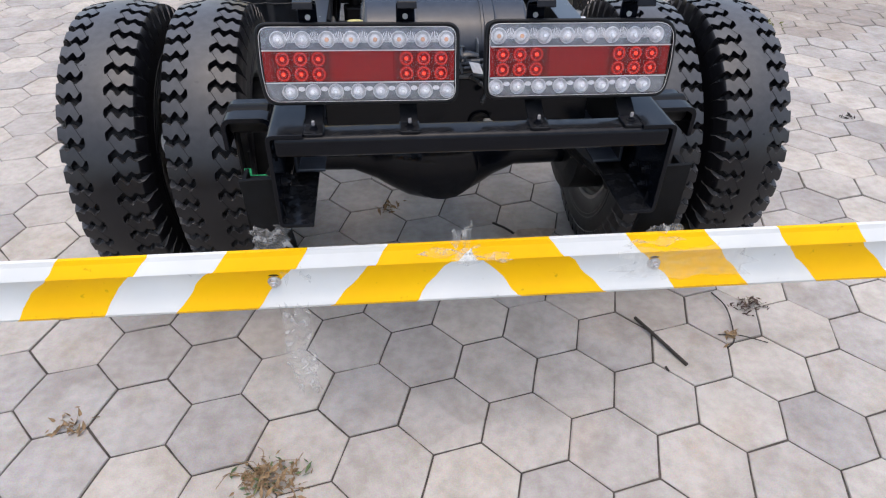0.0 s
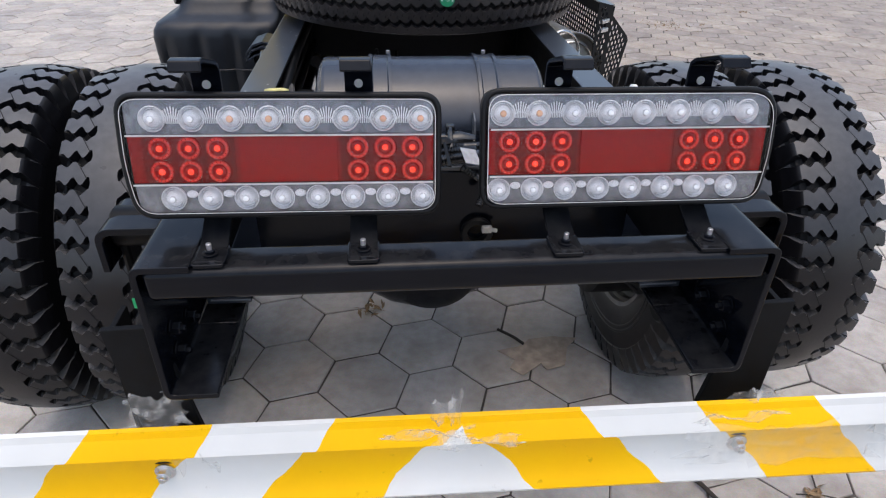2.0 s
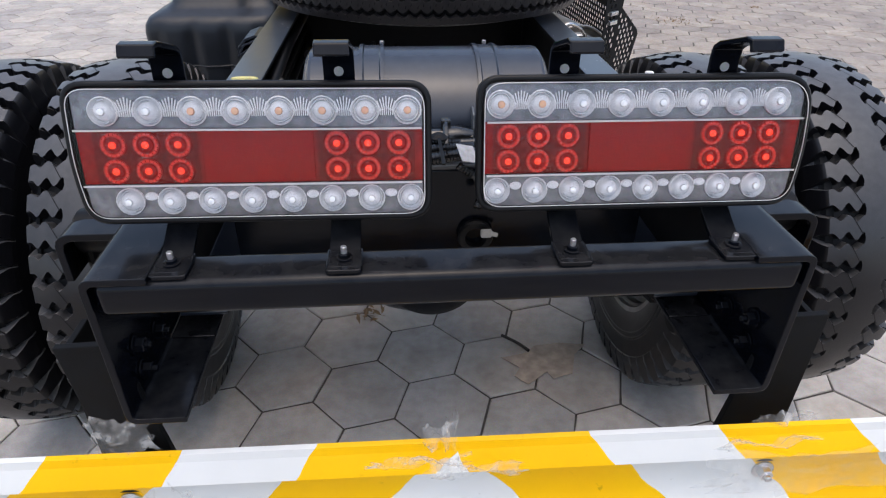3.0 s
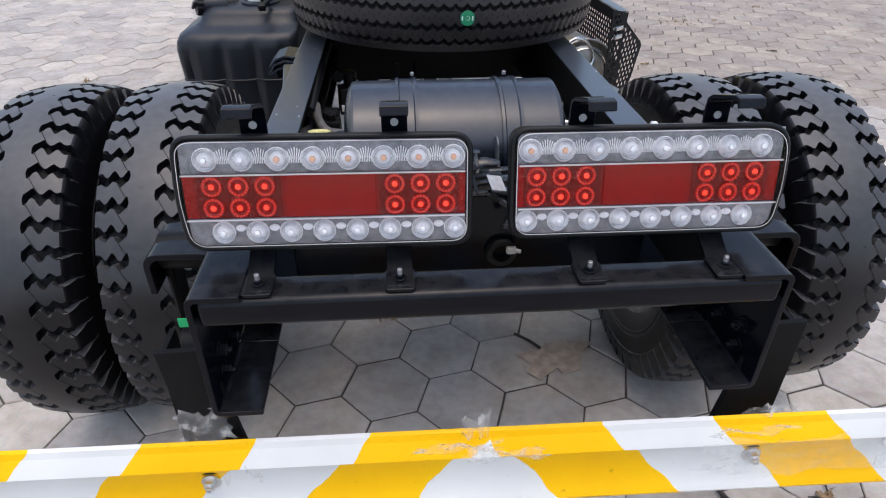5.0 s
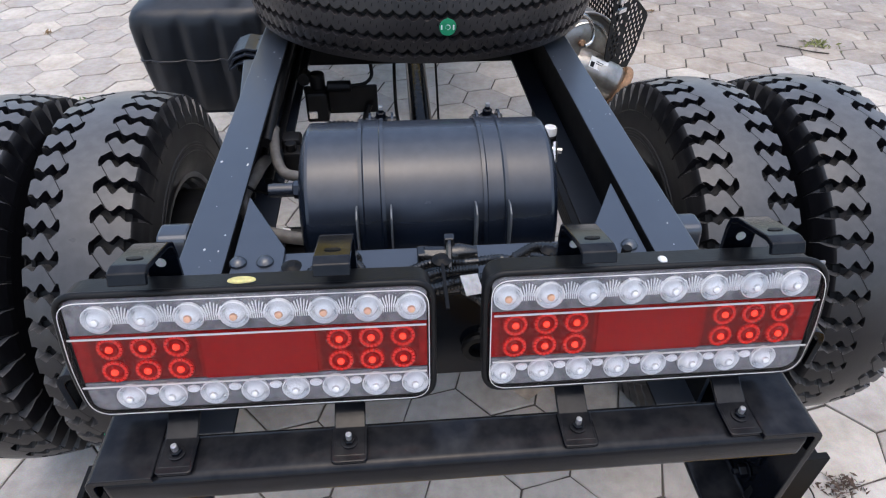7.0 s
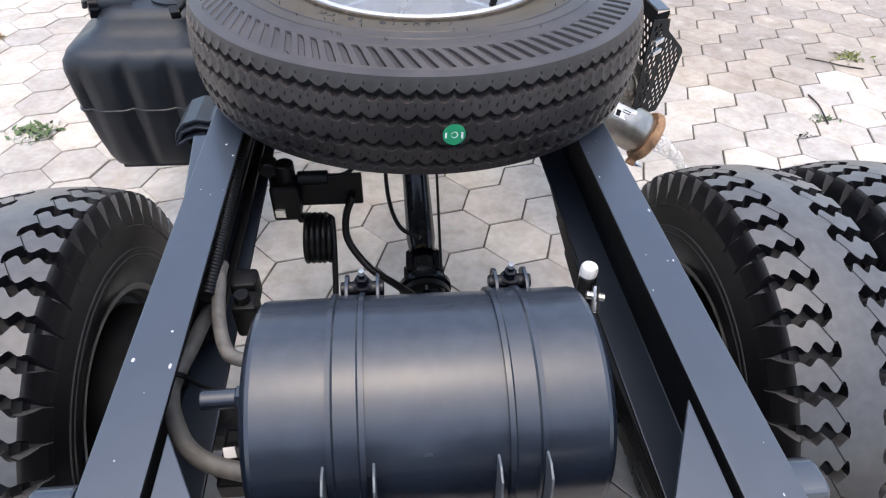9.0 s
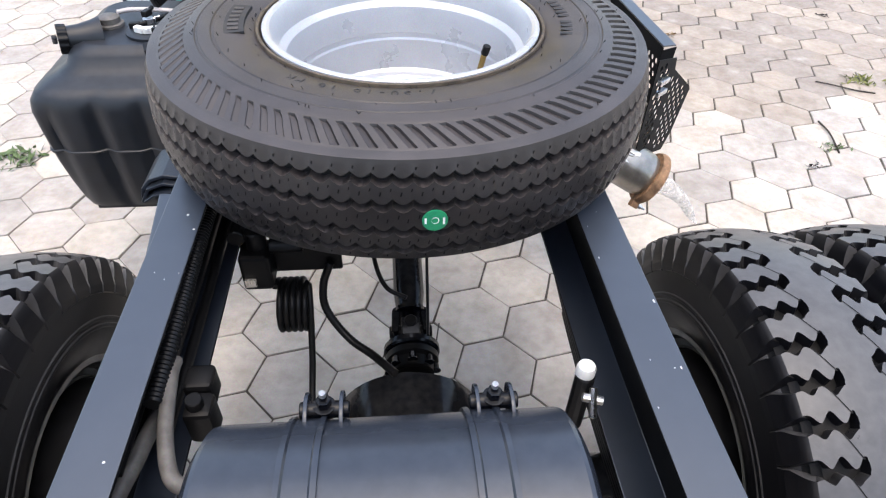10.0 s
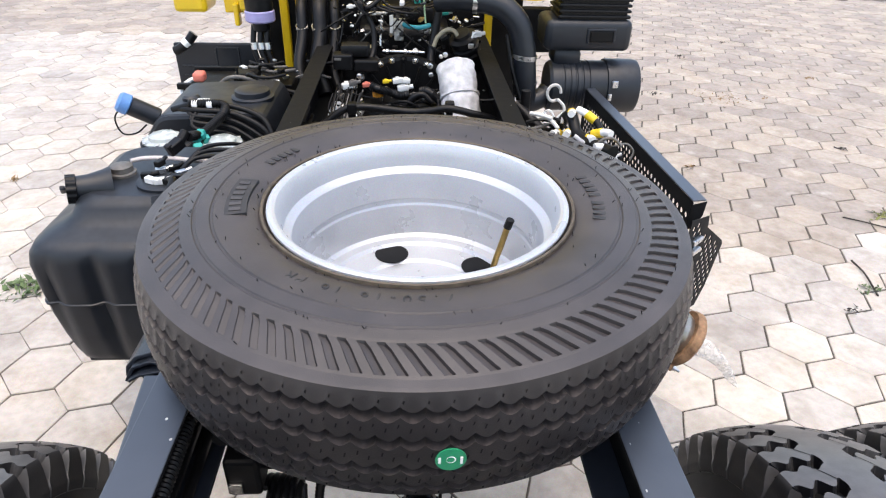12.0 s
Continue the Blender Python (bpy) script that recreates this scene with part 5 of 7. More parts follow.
def wiring_harness():
    """Conduits tied along the rear crossmember, with their plugs, ties and a tag."""
    h = part("wiring_harness", tube([(-0.262, 0.175, 0.772), (-0.225, 0.190, 0.790), (-0.190, 0.205, 0.795), (-0.160, 0.222, 0.797), (-0.130, 0.248, 0.802)], 0.0085, 10, 8, ribs=0.0016, pitch=0.0045), CONDUIT, TRUCK, "tangled black wiring harness tied to the crossmember")
    runs = (
        ([(-0.205, 0.205, 0.796), (-0.165, 0.232, 0.805), (-0.130, 0.226, 0.806), (-0.128, 0.200, 0.800), (-0.165, 0.190, 0.796), (-0.205, 0.188, 0.793)], 0.0065),
        ([(-0.125, 0.196, 0.795), (-0.08, 0.215, 0.797), (-0.045, 0.232, 0.798), (0.0, 0.232, 0.797), (0.035, 0.236, 0.797), (0.055, 0.230, 0.798)], 0.0060),
        ([(-0.118, 0.186, 0.792), (-0.075, 0.200, 0.795), (-0.035, 0.216, 0.796), (0.01, 0.220, 0.797)], 0.0068),
        ([(-0.115, 0.178, 0.790), (-0.060, 0.186, 0.794), (-0.010, 0.200, 0.795), (0.030, 0.206, 0.795)], 0.0075),
        ([(0.055, 0.232, 0.800), (0.085, 0.244, 0.806), (0.115, 0.232, 0.806), (0.112, 0.210, 0.803), (0.085, 0.198, 0.800), (0.060, 0.206, 0.800), (0.052, 0.230, 0.802)], 0.0072),
        ([(0.075, 0.236, 0.800), (0.110, 0.226, 0.802), (0.140, 0.224, 0.802), (0.165, 0.205, 0.800), (0.180, 0.185, 0.795)], 0.0062),
        ([(0.12, 0.214, 0.800), (0.150, 0.195, 0.798), (0.185, 0.175, 0.790), (0.205, 0.170, 0.785)], 0.0075),
        ([(-0.01, 0.205, 0.78), (0.02, 0.19, 0.76), (0.01, 0.17, 0.74)], 0.0055),
    )
    for pts, r in runs:
        part("conduit", tube(pts, r * 0.82, 10, 8, ribs=r * 0.20, pitch=0.0042), CONDUIT, h)
    part("plug", join(rod((-0.052, 0.248, 0.798), (-0.010, 0.246, 0.798), 0.011, 10), box(-0.060, -0.045, 0.238, 0.258, 0.790, 0.806, 0.003), rod((-0.01, 0.246, 0.798), (0.012, 0.244, 0.798), 0.008, 10), moved(spin([(0, 0.011), (0.012, 0.013), (0.026, 0.010), (0.034, 0.0075)], "x", 16), Matrix.Translation((-0.022, 0.246, 0.800)))), CONDUIT, h)
    for x, y in ((-0.205, 0.215), (-0.032, 0.215), (0.098, 0.225)):
        part("clip", join(moved(spin([(0, 0.011), (0.002, 0.012), (0.004, 0.008), (0.006, 0.005)], "z", 12), Matrix.Translation((x, y + 0.012, 0.806))), box(x - 0.002, x + 0.002, y - 0.07, y + 0.02, 0.8075, 0.8095, 0.0005)), DARK, h, "black cable tie and clip")
    part("connector", join(moved(box(-0.022, 0.022, -0.010, 0.010, -0.008, 0.008, 0.002), pose(0.205, 0.182, 0.797, 0, 0, -25)), moved(box(-0.014, 0.014, -0.012, 0.012, -0.009, 0.009, 0.002), pose(0.232, 0.172, 0.797, 0, 0, -25))), HOSE, h)
    part("connector", moved(box(-0.016, 0.016, -0.007, 0.007, -0.006, 0.006, 0.002), pose(0.210, 0.168, 0.806, 0, 10, -20)), GREY_HOSE, h, "grey plug")
    part("tag", moved(box(-0.013, 0.013, -0.0005, 0.0005, -0.012, 0.012, 0), pose(-0.001, 0.188, 0.802, -55, 20, 30)), surface("grey paper tag", (0.42, 0.42, 0.43), 0.6, vary=0.2, scale=120), h, "grey wiring tag")
    part("tie_strap", tube([(-0.021, 0.286, 0.788), (-0.021, 0.278, 0.800), (-0.021, 0.262, 0.812), (-0.022, 0.246, 0.815), (-0.023, 0.230, 0.808), (-0.023, 0.216, 0.796)], 0.0034, 6, 5), CONDUIT, h, "black cable tie")
    part("tie_head", box(-0.027, -0.015, 0.250, 0.262, 0.811, 0.819, 0.0015), CONDUIT, h)
    part("fuse_pod", moved(join(box(-0.02, 0.02, -0.012, 0.012, -0.012, 0.012, 0.004), rod((0, 0, 0.01), (0, 0, 0.03), 0.006, 8)), pose(0.178, 0.205, 0.802)), DARK, h)
    for ob in [h] + list(h.children):
        ob.data.transform(Matrix.Translation((0, 0, -0.012 * K)))


wiring_harness()


# ---- side tanks ----
def rail_step():
    vinyl = surface("draped black vinyl", (0.016, 0.020, 0.028), 0.32, vary=0.3, scale=50, bump=0.4)
    mount = part("rubber_mount", strip([(-0.456, 0.664), (-0.452, 0.682), (-0.436, 0.700), (-0.412, 0.708), (-0.388, 0.704), (-0.366, 0.710), (-0.347, 0.710)], "y", 1.098, 1.190, 0.006), vinyl, TRUCK, "black vinyl draped over a mount beside the rail")
    part("fold", strip([(-0.455, 0.662), (-0.440, 0.688), (-0.412, 0.699), (-0.384, 0.693), (-0.347, 0.702)], "y", 1.088, 1.176, 0.005), vinyl, mount)
    part("tuck", strip([(-0.448, 0.668), (-0.430, 0.680), (-0.400, 0.686), (-0.372, 0.680), (-0.347, 0.690)], "y", 1.080, 1.160, 0.004), vinyl, mount)
    part("core", box(-0.440, -0.350, 1.10, 1.18, 0.650, 0.682, 0.008, 2), DARK, mount)
    part("side_plate", prism([(-0.346, 0.861), (-0.346, 1.062), (-0.411, 1.062), (-0.387, 0.861)], "z", 0.62, 0.700, 0.003), RAIL_PAINT, TRUCK, "folded plate bolted beside the rail")
    part("side_bracket", box(0.291, 0.32, 0.88, 0.93, 0.62, 0.70, 0.006), DARK, TRUCK)


rail_step()


def fuel_tank():
    """A blow-moulded tank: stacked rounded sections with soft upright flutes, a raised deck, a seam and fittings."""
    x0, x1, y0, y1, z0, z1 = -0.780, -0.400, 1.470, 1.90, 0.384, 0.694
    rows = [(0.384, 0.050, 0.030), (0.390, 0.034, 0.014), (0.410, 0.026, 0.006), (0.460, 0.018, 0.002), (0.520, 0.010, 0.0), (0.547, 0.007, 0.0), (0.549, 0.004, -0.003), (0.552, 0.004, -0.003), (0.554, 0.006, 0.0), (0.600, 0.002, 0.0), (0.645, 0.0, 0.0), (0.668, 0.004, 0.004), (0.684, 0.014, 0.014), (0.693, 0.030, 0.032),
            (0.700, 0.052, 0.066), (0.712, 0.066, 0.088), (0.730, 0.074, 0.098), (0.742, 0.084, 0.108), (0.748, 0.100, 0.125)]
    bm, rings = bmesh.new(), []
    for z, dx, dy in rows:
        ring = []
        outline = rounded([(x0 + dx, y0 + dy), (x1, y0 + dy), (x1, y1 - 0.3 * dy), (x0 + dx, y1 - 0.3 * dy)], [0.055, 0.055, 0.05, 0.055], 7)
        pts = []
        for i, p in enumerate(outline):
            q = outline[(i + 1) % len(outline)]
            d = (Vector(q) - Vector(p)).length
            m = 24 if i in (7, 31) else 1
            pts += [Vector(p).lerp(Vector(q), k / m) for k in range(m)]
        for p in pts:
            side = min(1.0, max(0.0, (z - 0.39) / 0.03)) * min(1.0, max(0.0, (0.690 - z) / 0.05))
            front = 1.0 if p.y < y0 + dy + 0.03 else 0.0
            left = 1.0 if p.x < x0 + dx + 0.03 else 0.0
            f = max(0.0, math.sin((p.x - x0 - 0.02) / 0.098 * 2 * math.pi)) ** 2 if front else 0.0
            g = max(0.0, math.sin((p.y - y0) / 0.12 * 2 * math.pi)) ** 2 if left and not front else 0.0
            ring.append(bm.verts.new((p.x + 0.009 * g * side, p.y + 0.012 * f * side, z)))
        rings.append(ring)
    for r0, r1 in zip(rings, rings[1:]):
        for i in range(len(r0)):
            j = (i + 1) % len(r0)
            bm.faces.new((r0[i], r0[j], r1[j], r1[i]))
    bm.faces.new(rings[0][::-1])
    bm.faces.new(rings[-1])
    bmesh.ops.recalc_face_normals(bm, faces=bm.faces[:])
    tank = part("fuel_tank", smooth(bm, 40), PLASTIC, TRUCK, "black moulded plastic fuel tank")
    part("base_tray", box(x0 + 0.06, x1, y0 + 0.02, y1, z0 - 0.006, z0 + 0.006, 0.003), PLASTIC, tank)
    part("filler_neck", moved(spin([(0.03, 0.044), (0.045, 0.038), (0.075, 0.030), (0.10, 0.028)], "z", 26), Matrix.Translation((-0.620, 1.676, 0.737)) @ Vector((-0.9, -0.45, 0.10)).to_track_quat("Z", "Y").to_matrix().to_4x4()), PLASTIC, tank)
    turn = Vector((-0.9, -0.42, 0.12)).to_track_quat("Z", "Y").to_matrix().to_4x4()
    rim = [((0.0330 if k % 4 < 2 else 0.0355) * math.cos(2 * math.pi * k / 48), (0.0330 if k % 4 < 2 else 0.0355) * math.sin(2 * math.pi * k / 48)) for k in range(48)]
    cap = prism([(0.9 * u, 0.9 * v) for u, v in rim], "z", 0, 0.020, 0.0012)
    part("cap", moved(cap, Matrix.Translation((-0.708, 1.630, 0.748)) @ turn), HOSE, tank, "ribbed black filler cap")
    part("grip", moved(box(-0.022, 0.022, -0.005, 0.005, 0.021, 0.032, 0.003), Matrix.Translation((-0.708, 1.630, 0.748)) @ turn @ pose(0, 0, 0, 0, 0, 35)), PLASTIC, tank)
    vent = part("vent_cap", moved(spin([(0, 0.030), (0.006, 0.030), (0.008, 0.024), (0.020, 0.024), (0.023, 0.018), (0.026, 0.010), (0.026, 0.0001)], "z", 22), Matrix.Translation((-0.639, 1.706, 0.748))), GREY_HOSE, tank, "grey plastic vent cap")
    part("vent_pipe", tube([(-0.625, 1.728, 0.770), (-0.60, 1.748, 0.768), (-0.548, 1.758, 0.764), (-0.50, 1.748, 0.764), (-0.435, 1.744, 0.762)], 0.0055, 8, 6), surface("milky nylon pipe", (0.48, 0.43, 0.41), 0.4, vary=0.15), vent, "milky nylon breather pipe")
    sender = part("fuel_sender", moved(spin([(0, 0.062), (0.006, 0.062), (0.008, 0.056), (0.009, 0.048), (0.009, 0.0001)], "z", 32), Matrix.Translation((-0.530, 1.668, 0.748))), PLASTIC, tank, "round sender plate with plugs")
    for x, y, z, turn_z, mat in ((-0.545, 1.690, 0.757, 20, STEEL), (-0.545, 1.690, 0.775, 70, HOSE), (-0.531, 1.636, 0.757, 10, WHITE), (-0.552, 1.640, 0.757, -30, WHITE), (-0.497, 1.676, 0.757, 40, STEEL), (-0.515, 1.640, 0.757, 80, HOSE), (-0.500, 1.655, 0.757, 0, HOSE), (-0.520, 1.700, 0.757, 50, DARK), (-0.570, 1.668, 0.755, 5, DARK)):
        part("fitting", moved(join(box(-0.012, 0.012, -0.007, 0.007, 0, 0.014, 0.002), rod((0.008, 0, 0.008), (0.026, 0.003, 0.011), 0.005, 10)), pose(x, y, z, 0, 0, turn_z)), mat, sender)
    plug = part("plug", moved(join(box(-0.018, 0.018, -0.013, 0.013, -0.012, 0.012, 0.003), box(-0.024, -0.010, -0.009, 0.009, -0.014, 0.016, 0.003), rod((0.014, 0, 0), (0.042, 0.004, 0.010), 0.011, 12)), pose(-0.535, 1.775, 0.788, 0, -20, 55)), HOSE, sender, "black quick connector")
    part("pipe", tube([(-0.512, 1.806, 0.798), (-0.506, 1.835, 0.790), (-0.500, 1.865, 0.776)], 0.011, 10, 5, ribs=0.0016), HOSE, sender)
    part("plug", moved(join(box(-0.010, 0.010, -0.018, 0.018, -0.009, 0.009, 0.003), box(-0.016, 0.016, -0.006, 0.008, -0.007, 0.007, 0.002)), pose(-0.503, 1.848, 0.784, 15, 0, -20)), TEAL, sender, "green pipe joint")
    part("pipe", tube([(-0.510, 1.640, 0.764), (-0.492, 1.610, 0.778), (-0.490, 1.575, 0.772), (-0.500, 1.548, 0.762)], 0.0075, 8, 6, ribs=0.0012), HOSE, sender, "corrugated lead")
    part("plug", moved(box(-0.011, 0.011, -0.016, 0.016, -0.009, 0.009, 0.003), pose(-0.505, 1.540, 0.760, 10, 0, 20)), HOSE, sender)
    for k in range(3):
        part("pipe", tube([(-0.50, 1.69 + 0.01 * k, 0.765), (-0.47, 1.71 + 0.03 * k, 0.785), (-0.42, 1.74 + 0.04 * k, 0.775), (-0.38, 1.76 + 0.05 * k, 0.75)], 0.0050, 8, 6), HOSE, sender)


stand(-0.013, -0.003, -0.014)
fuel_tank()

CLOUDY = surface("cloudy grey plastic bowl", (0.42, 0.46, 0.45), 0.25, vary=0.2, scale=40, coat=0.5)


def filter_bowl(x, y, z, r):
    f = part("fuel_filter", moved(spin([(-0.16, r * 0.7), (-0.15, r * 0.92), (-0.02, r), (0.0, r * 1.12), (0.010, r * 1.12), (0.014, r * 0.95)], "z", 30), Matrix.Translation((x, y, z))), DARK, TRUCK, "round filter with a cloudy cover")
    part("cover", moved(spin([(0.010, r * 1.02), (0.016, r * 1.02), (0.018, r * 0.72), (0.026, r * 0.68), (0.030, r * 0.55), (0.031, 0.0001)], "z", 30), Matrix.Translation((x, y, z))), CLOUDY, f, "cloudy plastic cover")
    for k in range(8):
        a = 2 * math.pi * k / 8
        part("screw", moved(spin([(0, 0.005), (0.004, 0.005), (0.005, 0.003)], "z", 10), Matrix.Translation((x + r * 0.98 * math.cos(a), y + r * 0.98 * math.sin(a), z + 0.015))), STEEL, f)


stand(0.015, 0, -0.012)
filter_bowl(-0.662, 1.960, 0.712, 0.054)
filter_bowl(-0.508, 1.950, 0.706, 0.050)
part("connector", join(moved(box(-0.012, 0.012, -0.02, 0.02, -0.012, 0.012, 0.003), pose(-0.570, 1.925, 0.722, 20, 0, 40)), moved(box(-0.009, 0.009, -0.014, 0.014, -0.009, 0.009, 0.002), pose(-0.552, 1.95, 0.735, 20, 0, 40))), TEAL, TRUCK, "green plug on a pipe")
corrugated([(-0.60, 1.86, 0.735), (-0.585, 1.91, 0.725), (-0.555, 1.96, 0.745), (-0.52, 2.03, 0.77), (-0.53, 2.07, 0.785), (-0.62, 2.07, 0.785)], 0.011, TRUCK)


def reagent_tank():
    outline = rounded([(-0.792, 0.50), (-0.792, 0.640), (-0.715, 0.752), (-0.420, 0.765), (-0.395, 0.70), (-0.395, 0.50)], [0.02, 0.02, 0.03, 0.03, 0.02, 0.02], 4)
    tank = part("reagent_tank", prism(outline, "y", 2.08, 2.40, 0.012), PLASTIC, TRUCK, "black plastic reagent tank with a blue cap")
    a, b = Vector((-0.735, 2.14, 0.725)), Vector((-0.800, 2.12, 0.768))
    part("neck", rod(a, b, 0.027, 20), PLASTIC, tank)
    turn = (b - a).to_track_quat("Z", "Y").to_matrix().to_4x4()
    part("cap", moved(spin([(0, 0.025), (0.003, 0.030), (0.026, 0.029), (0.033, 0.023), (0.035, 0.0001)], "z", 16), Matrix.Translation(b) @ turn), BLUE, tank, "bright blue cap")
    part("cap_strap", tube([tuple(b + Vector((-0.02, 0, 0.0))), (-0.845, 2.11, 0.735), (-0.835, 2.11, 0.690), (-0.795, 2.11, 0.690), (-0.765, 2.12, 0.712)], 0.0025, 6, 6), HOSE, tank)
    part("pump_unit", moved(spin([(0, 0.062), (0.012, 0.062), (0.016, 0.052), (0.030, 0.050), (0.034, 0.040), (0.034, 0.0001)], "z", 28), Matrix.Translation((-0.478, 2.22, 0.755))), PLASTIC, tank)
    part("vent", moved(spin([(0, 0.026), (0.010, 0.026), (0.016, 0.018), (0.016, 0.0001)], "z", 18), Matrix.Translation((-0.66, 2.22, 0.752))), PLASTIC, tank)
    for k in range(5):
        part("pipe", tube([(-0.67 + 0.02 * k, 2.085 - 0.004 * k, 0.770 + 0.004 * k), (-0.60, 2.07 - 0.012 * k, 0.79 - 0.012 * k), (-0.50, 2.07 - 0.012 * k, 0.785 - 0.016 * k), (-0.42, 2.06 - 0.016 * k, 0.755 - 0.022 * k), (-0.385, 2.03, 0.70 - 0.02 * k)], 0.0085 if k < 2 else 0.0055, 8, 6), HOSE, tank)
    for x, z in ((-0.60, 0.797), (-0.56, 0.796)):
        part("band", moved(spin([(-0.007, 0.0105), (-0.007, 0.0125), (0.007, 0.0125), (0.007, 0.0105)], "x", 14, closed=True), Matrix.Translation((x, 2.07, z - 0.007))), WHITE, tank, "white marking band")
    part("label", box(-0.63, -0.595, 2.16, 2.19, 0.7655, 0.767, 0), WHITE, tank, "white paper label")


stand(0.013, 0, -0.018)
reagent_tank()


def battery_box():
    b = part("battery", box(-0.770, -0.405, 2.47, 2.68, 0.55, 0.722, 0.006), DARK, TRUCK, "black battery in its carrier with a red terminal cover")
    part("hold_down", join(box(-0.780, -0.40, 2.455, 2.475, 0.715, 0.735, 0.003), box(-0.780, -0.40, 2.655, 2.675, 0.715, 0.735, 0.003), rod((-0.575, 2.46, 0.72), (-0.575, 2.46, 0.79), 0.004, 8)), DARK, b)
    part("terminal_cover", box(-0.728, -0.690, 2.465, 2.51, 0.735, 0.768, 0.010, 3), RED_PLASTIC, b, "red rubber terminal cover")
    part("cable", tube([(-0.70, 2.49, 0.75), (-0.74, 2.48, 0.74), (-0.77, 2.47, 0.71), (-0.75, 2.44, 0.66)], 0.007, 8, 5), WHITE, b)
    part("cable", tube([(-0.56, 2.50, 0.745), (-0.53, 2.47, 0.765), (-0.49, 2.45, 0.74), (-0.44, 2.43, 0.73), (-0.36, 2.40, 0.72)], 0.008, 8, 5), HOSE, b)
    part("terminal_block", box(-0.60, -0.52, 2.49, 2.56, 0.722, 0.760, 0.006), DARK, b)
    rng = random.Random(17)
    for k in range(22):
        x, y, z = rng.uniform(-0.60, -0.37), rng.uniform(2.42, 2.66), rng.uniform(0.735, 0.775)
        if k % 2:
            span, bow = rng.uniform(-0.14, 0.14), rng.uniform(0.0, 0.04)
            part("lead", tube([(x + span * q, y - 0.04 * math.sin(math.pi * q), z + bow * math.sin(math.pi * q)) for q in (0, 0.33, 0.67, 1)], rng.uniform(0.003, 0.007), 8, 5), HOSE if k % 3 else GREY_HOSE, b)
        else:
            w = rng.uniform(0.006, 0.014)
            part("fitting", moved(box(-w, w, -w * 0.6, w * 0.6, -w * 0.5, w * 0.5, 0.002), pose(x, y, z, rng.uniform(-25, 25), 0, rng.uniform(0, 180))), rng.choice((DARK, HOSE, STEEL, WHITE, GALV)), b)
    part("white_plug", box(-0.475, -0.445, 2.455, 2.49, 0.722, 0.742, 0.003), WHITE, b)


stand(0.010, 0, -0.026)
battery_box()


def perforated(outline, holes, put, r=0.0070):
    """A thin sheet with round holes; put turns its two coordinates into a place."""
    bm = bmesh.new()

    def loop(points):
        vs = [bm.verts.new(put(u, z)) for u, z in points]
        return [bm.edges.new((vs[i], vs[(i + 1) % len(vs)])) for i in range(len(vs))]

    edges = loop(outline)
    for u, z in holes:
        edges += loop([(u + r * math.cos(2 * math.pi * k / 10), z + r * math.sin(2 * math.pi * k / 10)) for k in range(10)])
    bmesh.ops.triangle_fill(bm, use_beauty=True, use_dissolve=False, edges=edges)
    bmesh.ops.solidify(bm, geom=bm.faces[:], thickness=0.002)
    return bm


def inside_by(u, z, outline):
    """How far a point lies inside an outline (negative outside)."""
    inside, near = False, 1.0
    for (ua, za), (ub, zb) in zip(outline, outline[1:] + outline[:1]):
        if (za > z) != (zb > z) and u < ua + (z - za) / (zb - za) * (ub - ua):
            inside = not inside
        ab = Vector((ub - ua, zb - za))
        t = min(1, max(0, (Vector((u, z)) - Vector((ua, za))).dot(ab) / ab.length_squared))
        near = min(near, (Vector((u, z)) - Vector((ua, za)) - ab * t).length)
    return near if inside else -near


def heat_shield():
    """A guard of two perforated steel sheets: a side with a folded lip, and an end set slantwise to it."""
    ox, oy, c, sn = 0.700, 1.570, 0.73, 0.683
    outline = [(-0.170, 0.745), (-0.075, 0.722), (-0.066, 0.690), (0.058, 0.606), (0.070, 0.590), (0.030, 0.486), (-0.006, 0.446), (-0.100, 0.470), (-0.170, 0.520)]
    grid = [(-0.160 + 0.0235 * col + (0.01175 if row % 2 else 0), 0.460 + 0.0172 * row) for row in range(18) for col in range(13)]
    holes = [(u, z) for u, z in grid if inside_by(u, z, outline) > 0.0125 and not -0.098 < u < -0.072]
    shield = part("heat_shield", perforated(outline, holes, lambda u, z: (ox + c * u, oy + sn * u, z)), DULL_SHADE_PAINT, TRUCK, "black perforated steel heat shield")
    line = [(0.657, 1.622), (0.612, 2.46)]
    along = (Vector(line[1]) - Vector(line[0])).normalized()
    rows = [(0.02 + 0.0235 * col + (0.01175 if row % 2 else 0), 0.485 + 0.0172 * row) for row in range(11) for col in range(34)]
    side = perforated([(0, 0.470), (0.839, 0.470), (0.839, 0.699), (0, 0.699)], rows, lambda u, z: (line[0][0] + along.x * u, line[0][1] + along.y * u, z))
    part("side_sheet", side, DULL_SHADE_PAINT, shield, "perforated black side sheet")
    lip = prism([(x, y) for x, y in line] + [(x + 0.034, y + 0.006) for x, y in line[::-1]], "z", 0.7005, 0.7035, 0.0008)
    part("lip", lip, RAIL_PAINT, shield, "broad folded upper lip")
    part("lip_end", prism([(0.656, 0.690), (0.692, 0.700), (0.690, 0.665), (0.676, 0.630), (0.656, 0.625)], "y", 1.624, 1.627, 0.0005), DULL_SHADE_PAINT, shield)
    for z in (0.655, 0.682):
        part("clip", moved(box(-0.020, 0.020, -0.006, 0.006, -0.006, 0.006, 0.002), pose(0.612, 1.480, z, 0, 0, 40)), STEEL, shield, "zinc clip")


stand()
heat_shield()


